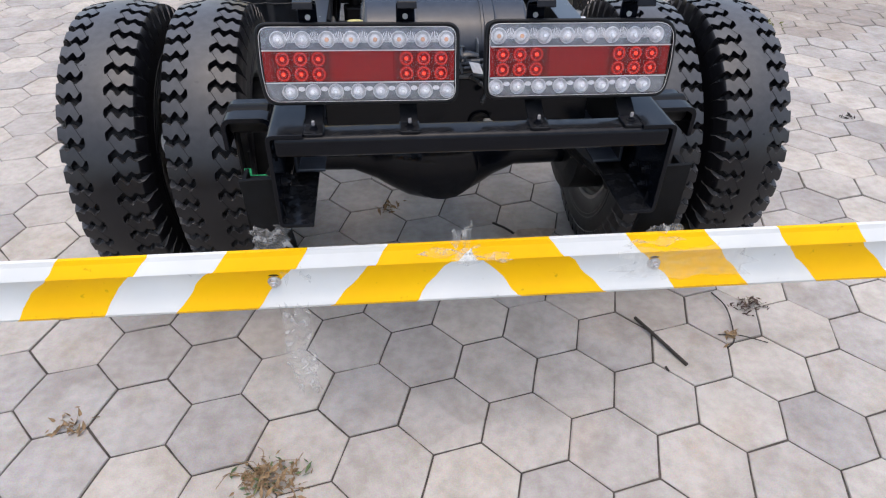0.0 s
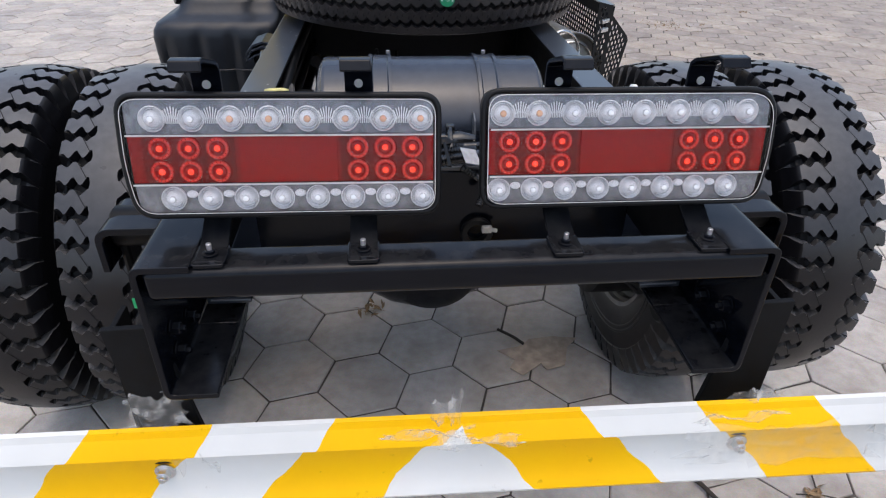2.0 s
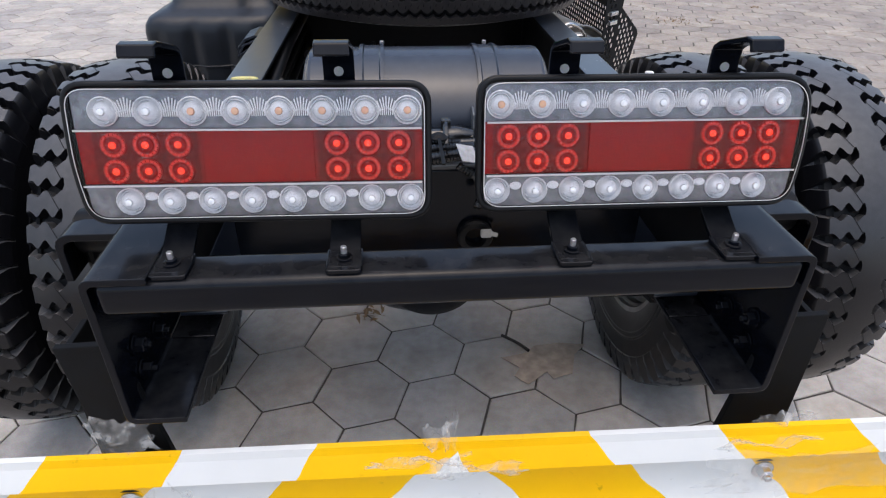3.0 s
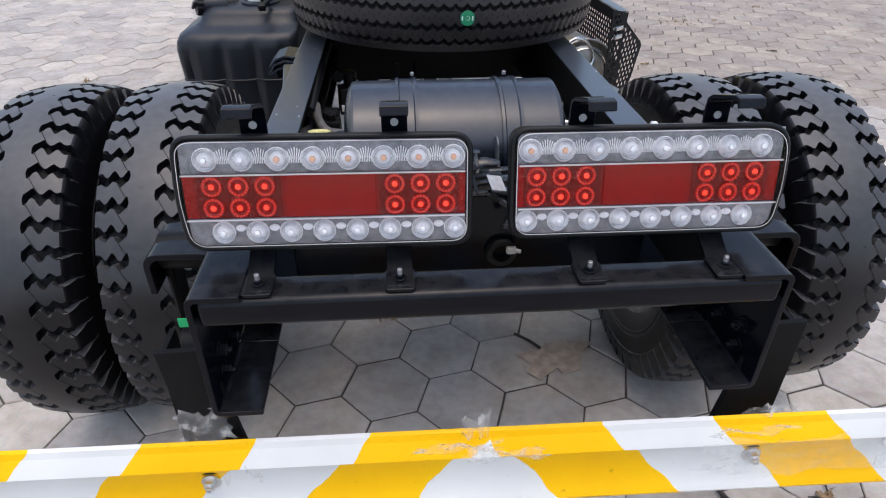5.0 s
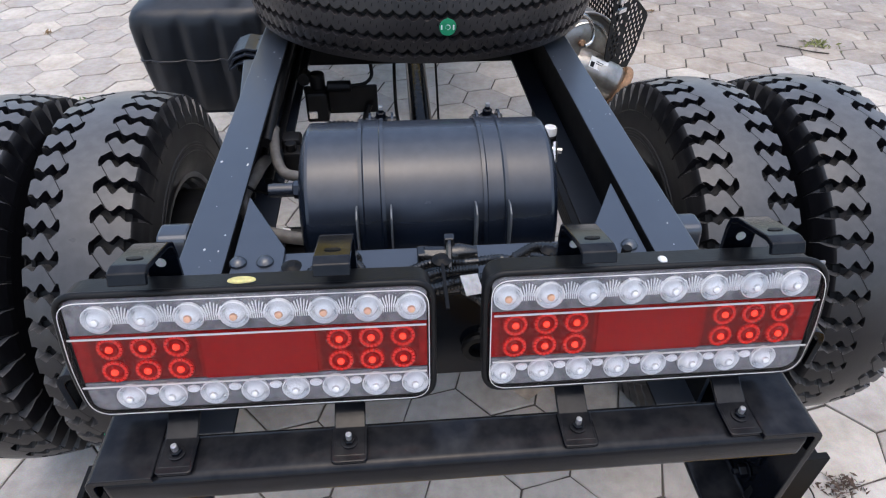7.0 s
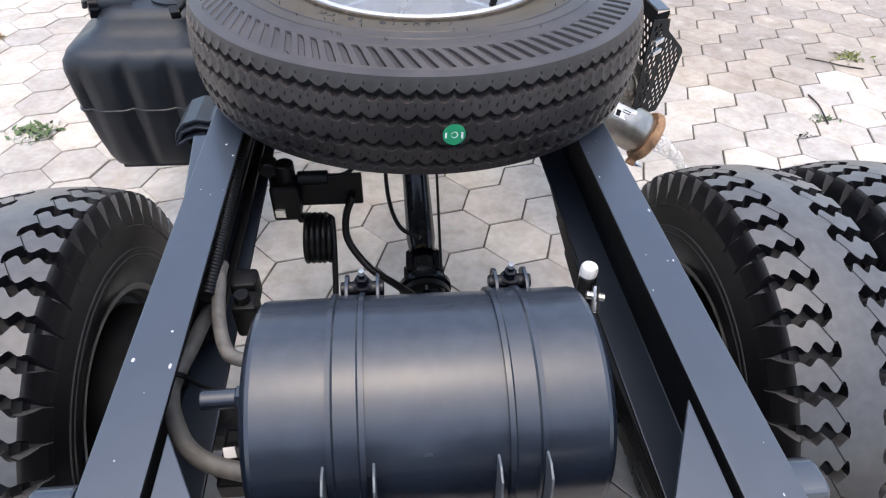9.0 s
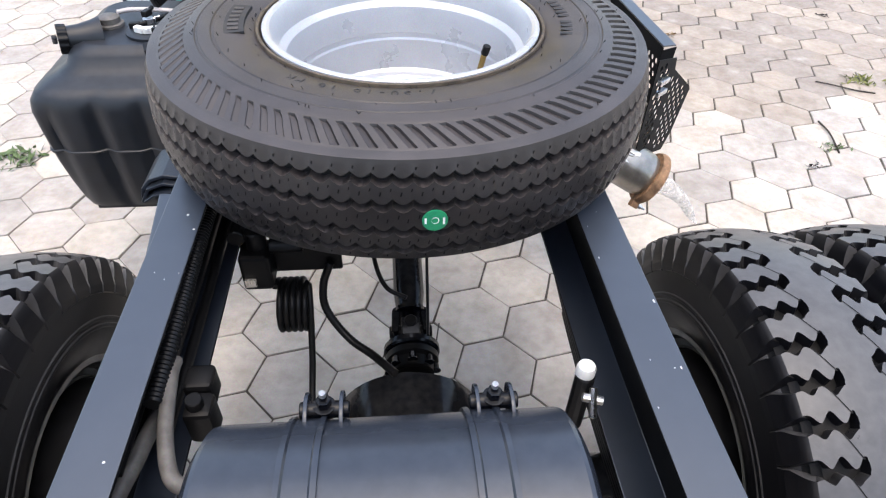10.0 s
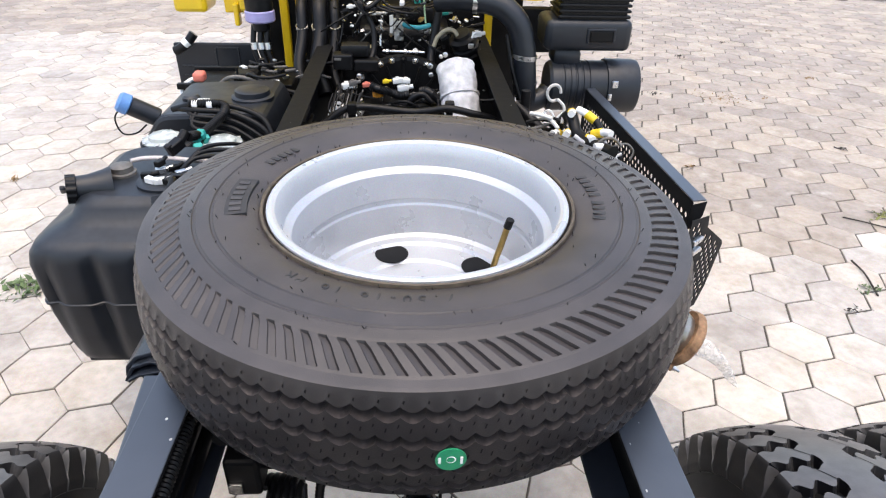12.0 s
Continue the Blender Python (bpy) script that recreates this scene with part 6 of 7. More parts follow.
def exhaust():
    """A steel drum beside the rail, its dished end, and the side outlet with a rusted clamp."""
    dull = surface("heat-tinted exhaust steel", (0.38, 0.35, 0.31), 0.33, metal=0.85, vary=0.35, scale=22, rough_vary=0.15)
    drum_at = Matrix.Translation((0.520, 1.455, 0.540)) @ Vector((0.10, -1.0, 0.06)).to_track_quat("Z", "Y").to_matrix().to_4x4()
    drum = part("exhaust_drum", moved(spin([(-0.62, 0.03), (-0.62, 0.100), (-0.60, 0.108), (-0.02, 0.108), (-0.012, 0.112), (0.0, 0.114), (0.004, 0.112), (0.004, 0.107), (-0.004, 0.104), (-0.006, 0.090), (0.004, 0.070), (0.010, 0.040), (0.011, 0.0001)], "z", 56), drum_at), dull, TRUCK, "dull steel exhaust drum with a dished end")
    part("end_ring", moved(spin([(0.002, 0.082), (0.005, 0.085), (0.008, 0.082), (0.005, 0.079)], "z", 48, closed=True), drum_at), GALV, drum)
    part("sensor_pipe", tube([(0.440, 1.40, 0.655), (0.470, 1.405, 0.668), (0.510, 1.420, 0.650), (0.535, 1.425, 0.610), (0.530, 1.415, 0.580), (0.510, 1.405, 0.572)], 0.0055, 10, 6), GALV, drum, "bent bare steel pipe")
    part("sensor_nut", moved(spin([(0, 0.011), (0.016, 0.011), (0.018, 0.008)], "z", 6), Matrix.Translation((0.505, 1.432, 0.570)) @ pose(0, 0, 0, 70, 0, 0)), RUST, drum, "rusted sensor fitting")
    a, b = Vector((0.520, 1.452, 0.492)), Vector((0.640, 1.418, 0.430))
    turn = (b - a).to_track_quat("Z", "Y").to_matrix().to_4x4()
    n = (b - a).length
    out = part("outlet", moved(spin([(-0.04, 0.02), (-0.03, 0.050), (0.0, 0.058), (n - 0.03, 0.058), (n - 0.01, 0.052), (n, 0.048)], "z", 40), Matrix.Translation(a) @ turn), dull, drum, "short steel outlet pipe")
    at = Matrix.Translation(b) @ turn
    part("flange", moved(join(spin([(-0.012, 0.050), (-0.012, 0.066), (-0.004, 0.070), (0.006, 0.070), (0.012, 0.064), (0.012, 0.046)], "z", 40, closed=True), moved(box(-0.012, 0.012, 0.060, 0.084, -0.010, 0.010, 0.003), pose(0, 0, 0, 0, 0, 150))), at), RUST, drum, "rusted clamp flange")
    part("bolt", moved(hexbolt((0, 0.074, 0.010), 0.007, 0.010), at @ pose(0, 0, 0, 0, 0, 150)), STEEL, drum)
    tip = part("outlet_pipe", tube([tuple(b), (0.690, 1.400, 0.410), (0.740, 1.392, 0.370), (0.785, 1.390, 0.300)], 0.030, 16, 8), film_material("milky plastic shroud", 0.30, 0.75), drum, "milky plastic sleeve on the outlet")
    for v in tip.data.vertices:
        f = min(1.0, max(0.0, (v.co.x / K - b.x) / (0.785 - b.x)))
        mid = Vector((b.x + (0.785 - b.x) * f, b.y - 0.028 * min(1.0, 1.4 * f), b.z - 0.130 * f * f)) * K
        v.co = mid + (v.co - mid) * (1.0 - 0.75 * f)
    part("label", moved(box(-0.030, 0.030, -0.0006, 0.0006, -0.017, 0.017, 0), Matrix.Translation((0.560, 1.401, 0.514)) @ pose(0, 0, 0, -38, 24, -6)), WHITE, drum, "white paper label with a printed code")
    for k, (u, w) in enumerate(((-0.020, 0.008), (-0.004, 0.018), (-0.004, 0.012))):
        part("print", moved(box(u - 0.006, u + 0.006 + 0.012 * (k > 0), -0.0012, -0.0006, -0.008 * (k == 0) - 0.001 + 0.006 * k - 0.006, 0.001 + 0.006 * k - 0.006 + 0.006 * (k == 0), 0), Matrix.Translation((0.560, 1.401, 0.514)) @ pose(0, 0, 0, -38, 24, -6)), DARK, drum)


stand(0.004, 0.055, -0.012)
exhaust()


# ---- engine bay behind the cab ----
def plug_at(x, y, z, turn, mat, owner, label="", size=1.0):
    bm = join(box(-0.016, 0.016, -0.009, 0.009, -0.009, 0.009, 0.003), rod((0.012, 0, 0), (0.030, 0, 0.001), 0.0065, 10), box(-0.006, 0.006, -0.005, 0.005, 0.008, 0.013, 0.001))
    part("plug", moved(bm, pose(x, y, z, 0, -6, turn) @ Matrix.Scale(size, 4)), mat, owner, label)


def engine():
    # the wide low box is an added filler that blocks sight of the ground
    block = part("gearbox", join(box(-0.27, 0.23, 2.12, 2.95, 0.39, 0.54, 0.03, 3), box(-0.16, 0.13, 2.40, 2.62, 0.40, 0.655, 0.03, 3), moved(spin([(-0.16, 0.07), (-0.14, 0.11), (0.0, 0.13), (0.05, 0.150)], "y", 32), Matrix.Translation((-0.015, 2.48, 0.51)))), DARK, TRUCK, "black gearbox under hoses and plugs")
    bell = part("bell_housing", moved(spin([(0, 0.02), (0.0, 0.200), (0.004, 0.214), (0.026, 0.216), (0.030, 0.195), (0.10, 0.185)], "y", 48), Matrix.Translation((-0.016, 2.56, 0.565))), DARK, block, "round cast bell housing")
    for k in range(13):
        a = radians(20 + 140 * k / 12)
        part("bolt", hexbolt((-0.016 + 0.204 * math.cos(a), 2.561, 0.565 + 0.204 * math.sin(a)), 0.008, 0.010, "-y", 0.004), GALV if k % 3 else DARK, bell)
    for k in range(7):
        a = radians(35 + 110 * k / 6)
        part("rib", moved(box(0.06, 0.190, -0.008, -0.001, -0.004, 0.004, 0.002), Matrix.Translation((-0.016, 2.561, 0.565)) @ pose(0, 0, 0, 0, -math.degrees(a), 0)), DARK, bell)
    eng = part("engine", join(box(-0.19, 0.16, 2.78, 3.45, 0.42, 0.83, 0.03, 3), box(-0.14, 0.10, 2.80, 3.40, 0.83, 0.90, 0.02, 3), box(-0.25, -0.15, 2.75, 3.0, 0.57, 0.75, 0.015, 2)), DARK, TRUCK, "black diesel engine")
    side = part("relay_box", join(box(-0.250, -0.185, 2.47, 2.53, 0.755, 0.805, 0.006, 2), box(-0.182, -0.100, 2.48, 2.53, 0.745, 0.785, 0.006, 2), box(-0.225, -0.13, 2.50, 2.56, 0.79, 0.83, 0.008, 2)), HOSE, eng, "black control box with leads")
    part("label", box(-0.245, -0.222, 2.4685, 2.4695, 0.788, 0.796, 0), GREY_HOSE, side)
    # bare steel coolant pipe with its down leg, and the pale valve beside it
    steel = part("coolant_pipe", tube([(-0.178, 2.72, 0.886), (-0.12, 2.718, 0.889), (-0.045, 2.72, 0.892)], 0.0065, 10, 5), surface("pale zinc pipe", (0.62, 0.60, 0.55), 0.35, metal=0.6, vary=0.2, scale=50), eng, "bare steel coolant pipe")
    part("down_leg", tube([(-0.092, 2.716, 0.888), (-0.094, 2.712, 0.86), (-0.099, 2.71, 0.822), (-0.100, 2.70, 0.78)], 0.0055, 10, 5), GALV, steel)
    part("end_leg", box(-0.066, -0.052, 2.705, 2.72, 0.822, 0.886, 0.003), WHITE, steel, "pale flat strap")
    valve = part("valve", join(box(-0.050, -0.016, 2.70, 2.73, 0.798, 0.868, 0.005, 2), box(-0.056, -0.010, 2.705, 2.725, 0.862, 0.874, 0.003)), surface("pale cast alloy", (0.55, 0.54, 0.50), 0.45, metal=0.5, vary=0.25, scale=60), eng, "pale alloy valve")
    for z in (0.815, 0.848):
        part("screw", hexbolt((-0.033, 2.699, z), 0.006, 0.006, "-y", 0.003), STEEL, valve)
    teal = part("teal_pipe", tube([(-0.022, 2.71, 0.857), (0.0, 2.70, 0.850), (0.04, 2.70, 0.846), (0.082, 2.71, 0.852)], 0.0085, 12, 6), surface("teal hose", (0.015, 0.27, 0.33), 0.4, vary=0.12), eng, "teal hose")
    part("teal_pipe", rod((0.122, 2.71, 0.894), (0.146, 2.71, 0.897), 0.0075, 12, 0.001), TEAL, eng, "green pipe joint")
    part("joint", rod((0.146, 2.71, 0.897), (0.160, 2.71, 0.899), 0.0055, 10), STEEL, eng)
    part("green_line", tube([(0.058, 2.70, 0.945), (0.060, 2.70, 0.90), (0.064, 2.70, 0.862)], 0.0032, 8, 4), surface("pale green line", (0.42, 0.60, 0.38), 0.4, vary=0.1), eng, "pale green plastic line")
    plug_at(0.035, 2.71, 0.934, 0, TEAL, eng, "green plug", 0.8)
    plug_at(0.046, 2.71, 0.871, 60, surface("brass fitting", (0.48, 0.33, 0.13), 0.4, metal=0.8, vary=0.2), eng, "brass fitting", 0.7)
    plug_at(-0.080, 2.71, 0.917, 10, YELLOW_TAPE, eng, "yellow plug", 0.6)
    plug_at(-0.134, 2.71, 0.920, 70, WHITE, eng, "white plug", 0.8)
    plug_at(-0.205, 2.71, 0.912, 20, WHITE, eng, "white plug", 0.7)
    plug_at(-0.02, 2.72, 0.925, 85, WHITE, eng, "white plug", 0.9)
    part("rail_rod", rod((-0.092, 2.66, 0.772), (0.060, 2.66, 0.768), 0.0055, 10), GALV, eng, "bare steel rod")
    for x in (-0.075, -0.01, 0.03):
        part("nut", rod((x - 0.005, 2.66, 0.7715), (x + 0.005, 2.66, 0.7715), 0.009, 6), STEEL, eng)
    for pts, r in (([(0.110, 2.70, 0.96), (0.108, 2.69, 0.90), (0.098, 2.68, 0.84), (0.085, 2.66, 0.775), (0.080, 2.62, 0.72)], 0.015), ([(-0.176, 2.71, 0.93), (-0.150, 2.69, 0.895), (-0.125, 2.68, 0.85), (-0.120, 2.66, 0.80), (-0.128, 2.63, 0.76), (-0.150, 2.58, 0.73)], 0.010),
                   ([(-0.10, 2.72, 0.945), (-0.06, 2.70, 0.915), (0.0, 2.70, 0.912), (0.045, 2.71, 0.892)], 0.006), ([(-0.165, 2.70, 0.925), (-0.14, 2.68, 0.915), (-0.10, 2.70, 0.94)], 0.009)):
        part("hose", tube(pts, r, 12, 7), HOSE, eng, "black rubber hose")
    part("hose", tube([(0.090, 2.60, 0.805), (0.104, 2.60, 0.838), (0.135, 2.60, 0.862), (0.160, 2.60, 0.858), (0.172, 2.60, 0.843)], 0.0075, 10, 7), surface("tan rubber hose", (0.23, 0.21, 0.15), 0.6, vary=0.2, scale=80), eng, "tan rubber hose")
    # ribbed boot on its clutch cylinder
    boot = part("rubber_boot", moved(spin([(-0.055, 0.028), (-0.050, 0.046), (-0.036, 0.048), (-0.032, 0.040), (-0.022, 0.040), (-0.018, 0.049), (-0.006, 0.050), (-0.002, 0.042), (0.008, 0.042), (0.012, 0.050), (0.030, 0.050), (0.036, 0.034), (0.048, 0.030), (0.050, 0.001)], "z", 30), Matrix.Translation((0.205, 2.66, 0.800)) @ pose(0, 0, 0, 20, -22, 0)), HOSE, eng, "black ribbed rubber boot")
    part("clip", moved(box(-0.010, 0.010, -0.003, 0.003, -0.008, 0.008, 0.001), pose(0.222, 2.605, 0.806)), STEEL, boot)
    plug_at(0.240, 2.60, 0.848, 5, WHITE, eng, "white plug", 1.0)
    part("lead", tube([(0.222, 2.59, 0.838), (0.229, 2.59, 0.852), (0.245, 2.59, 0.858)], 0.004, 8, 5), WHITE, eng)
    # plugs and conduits over the gearbox
    for x, z, turn, mat, label, size in ((-0.075, 0.728, 0, YELLOW_TAPE, "yellow plug", 0.65), (-0.036, 0.731, 4, WHITE, "white plug", 1.0), (-0.008, 0.731, 184, WHITE, "white plug", 0.9), (-0.018, 0.707, 4, WHITE, "white plug", 1.15), (-0.205, 0.713, 20, WHITE, "white plug", 1.1), (-0.185, 0.722, 15, GREY_HOSE, "grey plug", 0.9),
                                         (-0.140, 0.716, 0, RED_PLASTIC, "red plug", 0.8), (-0.103, 0.684, 10, surface("orange plug", (0.62, 0.24, 0.02), 0.4, vary=0.1), "orange plug", 1.1), (-0.230, 0.675, 60, GREY_HOSE, "grey plug", 0.7), (0.075, 0.690, 30, HOSE, "", 1.0), (0.02, 0.675, 15, HOSE, "", 1.1)):
        plug_at(x, 2.44, z, turn, mat, eng, label, size)
    corrugated([(-0.125, 2.43, 0.716), (-0.100, 2.42, 0.708), (-0.061, 2.42, 0.698), (-0.030, 2.42, 0.686), (0.002, 2.42, 0.690)], 0.013, block)
    corrugated([(0.040, 2.42, 0.702), (0.062, 2.41, 0.706), (0.090, 2.40, 0.690), (0.115, 2.39, 0.660), (0.120, 2.38, 0.62)], 0.013, block)
    corrugated([(0.0, 2.40, 0.668), (0.02, 2.40, 0.690), (0.05, 2.40, 0.696), (0.08, 2.40, 0.672)], 0.010, block)
    for x, y, z, r in ((0.073, 2.45, 0.778, 0.010), (0.076, 2.45, 0.749, 0.008), (0.124, 2.48, 0.808, 0.009), (0.110, 2.48, 0.802, 0.007), (-0.165, 2.46, 0.74, 0.008)):
        part("screw", moved(spin([(0, r), (0.004, r), (0.006, r * 0.6), (0.006, 0.0001)], "y", 12), pose(x, y, z) @ Matrix.Diagonal((1, -1, 1, 1))), STEEL, block, "bare screw head")
    rng = random.Random(11)
    for k in range(210):
        upper = k % 3 > 0
        x, y = rng.uniform(-0.27, 0.26), rng.uniform(2.66, 2.76) if upper else rng.uniform(2.40, 2.50)
        z = rng.uniform(0.77, 0.96) if upper else rng.uniform(0.60, 0.70)
        w = rng.uniform(0.004, 0.013)
        kind = rng.randrange(3)
        bm = box(-w, w, -w * 0.6, w * 0.6, -w * 0.5, w * 0.5, 0.0015) if kind == 0 else rod((-w, 0, 0), (w, 0, w * 0.3), w * 0.4, 10) if kind == 1 else spin([(0, w * 0.7), (w * 0.5, w * 0.7), (w * 0.6, w * 0.4)], "z", 6)
        part("fitting", moved(bm, pose(x, y, z, rng.uniform(-30, 30), rng.uniform(-30, 30), rng.uniform(0, 180))), rng.choice((DARK, HOSE, PLASTIC, DARK, GALV, STEEL, WHITE)), eng if upper else block)
    for k in range(64):
        upper = k % 2 == 0
        x, y = rng.uniform(-0.26, 0.20), rng.uniform(2.66, 2.76) if upper else rng.uniform(2.36, 2.48)
        z = rng.uniform(0.74, 0.95) if upper else rng.uniform(0.62, 0.69)
        along, rise = rng.uniform(-0.14, 0.14), rng.uniform(-0.10, 0.10) if upper else rng.uniform(-0.03, 0.03)
        sag = rng.uniform(-0.04, 0.03)
        pts = [(x + along * t, y - 0.03 * math.sin(math.pi * t), z + rise * t + sag * math.sin(math.pi * t)) for t in (0, 0.25, 0.5, 0.75, 1)]
        part("lead", tube(pts, rng.uniform(0.0018, 0.0048), 8, 4), rng.choice((HOSE, HOSE, HOSE, DARK, DARK, HOSE, GREY_HOSE)), eng if upper else block)
    for k in range(16):
        x = -0.25 + 0.10 * rng.random()
        pts = [(x, 2.36 + 0.1 * rng.random(), 0.71), (x - 0.01, 2.30, 0.675), (x + rng.uniform(-0.03, 0.03), 2.24, 0.65)]
        part("lead", tube(pts, rng.uniform(0.002, 0.004), 8, 4), HOSE if k % 5 else GREY_HOSE, block)
    # pipe in wrinkled heat cloth, with a fold over its mouth
    rng = random.Random(5)
    wrap = []
    for k in range(25):
        d = 0.34 * k / 24
        wrap.append((d, 0.054 + 0.010 * d / 0.34 + rng.uniform(-0.0018, 0.0018) + (0.003 if k in (7, 8, 15, 16) else 0) - (0.002 if k in (9, 17) else 0)))
    wrap = [(0.0, 0.03)] + wrap + [(0.350, 0.060), (0.352, 0.030), (0.345, 0.001)]
    cloth = spin(wrap, "z", 40, smooth_angle=60)
    for v in cloth.verts:
        a = math.atan2(v.co.y, v.co.x)
        v.co += Vector((math.cos(a), math.sin(a), 0)) * (0.0022 * math.sin(5 * a + 40 * v.co.z) + 0.0012 * math.sin(11 * a - 60 * v.co.z))
    aim = Matrix.Translation((0.200, 2.22, 0.522)) @ Vector((-0.045, 0.24, 0.26)).to_track_quat("Z", "Y").to_matrix().to_4x4()
    pipe = part("wrapped_pipe", moved(cloth, aim), FOIL, TRUCK, "pipe wrapped in wrinkled grey heat cloth")
    for d, tilt in ((0.13, 6), (0.24, -5)):
        part("wrap_edge", moved(spin([(-0.004, 0.058 + 0.010 * d), (-0.003, 0.064 + 0.010 * d), (0.004, 0.064 + 0.010 * d), (0.006, 0.058 + 0.010 * d)], "z", 36, closed=True), aim @ pose(0, 0, d, tilt, 0, 0)), FOIL, pipe)
    conduit = part("conduit", tube([(-0.285, 2.17, 0.655), (-0.239, 2.19, 0.687), (-0.190, 2.20, 0.716), (-0.150, 2.20, 0.722), (-0.102, 2.20, 0.720), (0.004, 2.20, 0.708), (0.07, 2.19, 0.716), (0.122, 2.18, 0.726), (0.193, 2.18, 0.710), (0.254, 2.19, 0.690), (0.30, 2.17, 0.66)], 0.0115, 12, 7), HOSE, TRUCK, "thick black conduit across the frame")
    for x, z in ((-0.170, 0.720), (0.125, 0.725)):
        part("clip", join(box(x - 0.014, x + 0.014, 2.183, 2.214, z - 0.016, z + 0.016, 0.004), box(x - 0.010, x + 0.010, 2.19, 2.21, z - 0.10, z - 0.016, 0.002)), DARK, conduit, "black conduit clip")


stand()
engine()


def air_intake():
    stay = part("cab_stay", join(box(0.395, 0.640, 2.80, 2.815, 0.765, 0.925, 0.006), box(0.395, 0.640, 2.80, 2.86, 0.915, 0.925, 0.004)), DULL_SHADE_PAINT, TRUCK, "black pressed stay under the cab")
    for x in (0.44, 0.50, 0.56, 0.61):
        part("bolt", hexbolt((x, 2.80, 0.895), 0.009, 0.008, "-y", 0.004), GALV, stay)
    prof = [(0.490, 0.060), (0.490, 0.080), (0.500, 0.087)]
    for k in range(5):
        x = 0.535 + 0.022 * k
        prof += [(x, 0.087), (x + 0.002, 0.084), (x + 0.006, 0.084), (x + 0.008, 0.087)]
    prof += [(0.690, 0.087), (0.692, 0.093), (0.705, 0.094), (0.790, 0.094), (0.805, 0.090), (0.808, 0.080), (0.808, 0.030)]
    can = part("air_cleaner", moved(spin(prof, "x", 44, smooth_angle=20), Matrix.Translation((0, 2.55, 0.715))), PLASTIC, TRUCK, "ribbed black air cleaner canister")
    part("latch", box(0.700, 0.722, 2.452, 2.462, 0.735, 0.760, 0.003), STEEL, can, "zinc latch")
    part("latch", box(0.692, 0.706, 2.452, 2.462, 0.690, 0.715, 0.003), STEEL, can, "zinc latch")
    duct = part("intake_duct", join(box(0.462, 0.758, 2.50, 2.68, 0.845, 0.948, 0.022, 3), box(0.50, 0.60, 2.52, 2.62, 0.79, 0.85, 0.02, 2), box(0.60, 0.70, 2.494, 2.505, 0.872, 0.925, 0.006, 2)), PLASTIC, TRUCK, "black moulded intake duct")
    part("recess", box(0.610, 0.690, 2.4915, 2.4945, 0.880, 0.917, 0.004), DARK, duct)
    bellows = part("bellows", box(0.51, 0.735, 2.52, 2.66, 0.94, 1.085, 0.004), HOSE, duct, "ribbed rubber bellows")
    for k in range(7):
        part("fold", box(0.50, 0.745, 2.51, 2.67, 0.952 + 0.018 * k, 0.962 + 0.018 * k, 0.004), HOSE, bellows)
    hose = part("intake_hose", tube([(0.10, 2.62, 0.985), (0.20, 2.58, 0.995), (0.30, 2.55, 0.985), (0.365, 2.53, 0.935), (0.392, 2.52, 0.86), (0.402, 2.51, 0.78), (0.410, 2.51, 0.70)], 0.040, 20, 8), PLASTIC, TRUCK, "fat black rubber intake hose")
    for z, r in ((0.825, 0.0425), (0.735, 0.0425)):
        part("clamp", moved(spin([(-0.008, r - 0.002), (-0.008, r), (0.008, r), (0.008, r - 0.002)], "z", 28, closed=True), pose(0.399 if z > 0.8 else 0.407, 2.515, z, 0, 4, 0)), STEEL, hose, "steel hose clamp")
    part("clamp", moved(spin([(-0.008, 0.0405), (-0.008, 0.0425), (0.008, 0.0425), (0.008, 0.0405)], "x", 28, closed=True), pose(0.23, 2.572, 0.994, 0, 5, -10)), STEEL, hose, "steel hose clamp")
    part("elbow", tube([(0.41, 2.51, 0.70), (0.43, 2.515, 0.665), (0.48, 2.53, 0.68), (0.50, 2.54, 0.70)], 0.036, 16, 6), PLASTIC, hose)
    part("stay", tube([(0.33, 2.50, 0.90), (0.35, 2.47, 0.80), (0.375, 2.45, 0.72), (0.40, 2.44, 0.66)], 0.006, 8, 5), DARK, hose)


stand(0.0, 0, -0.029)
air_intake()


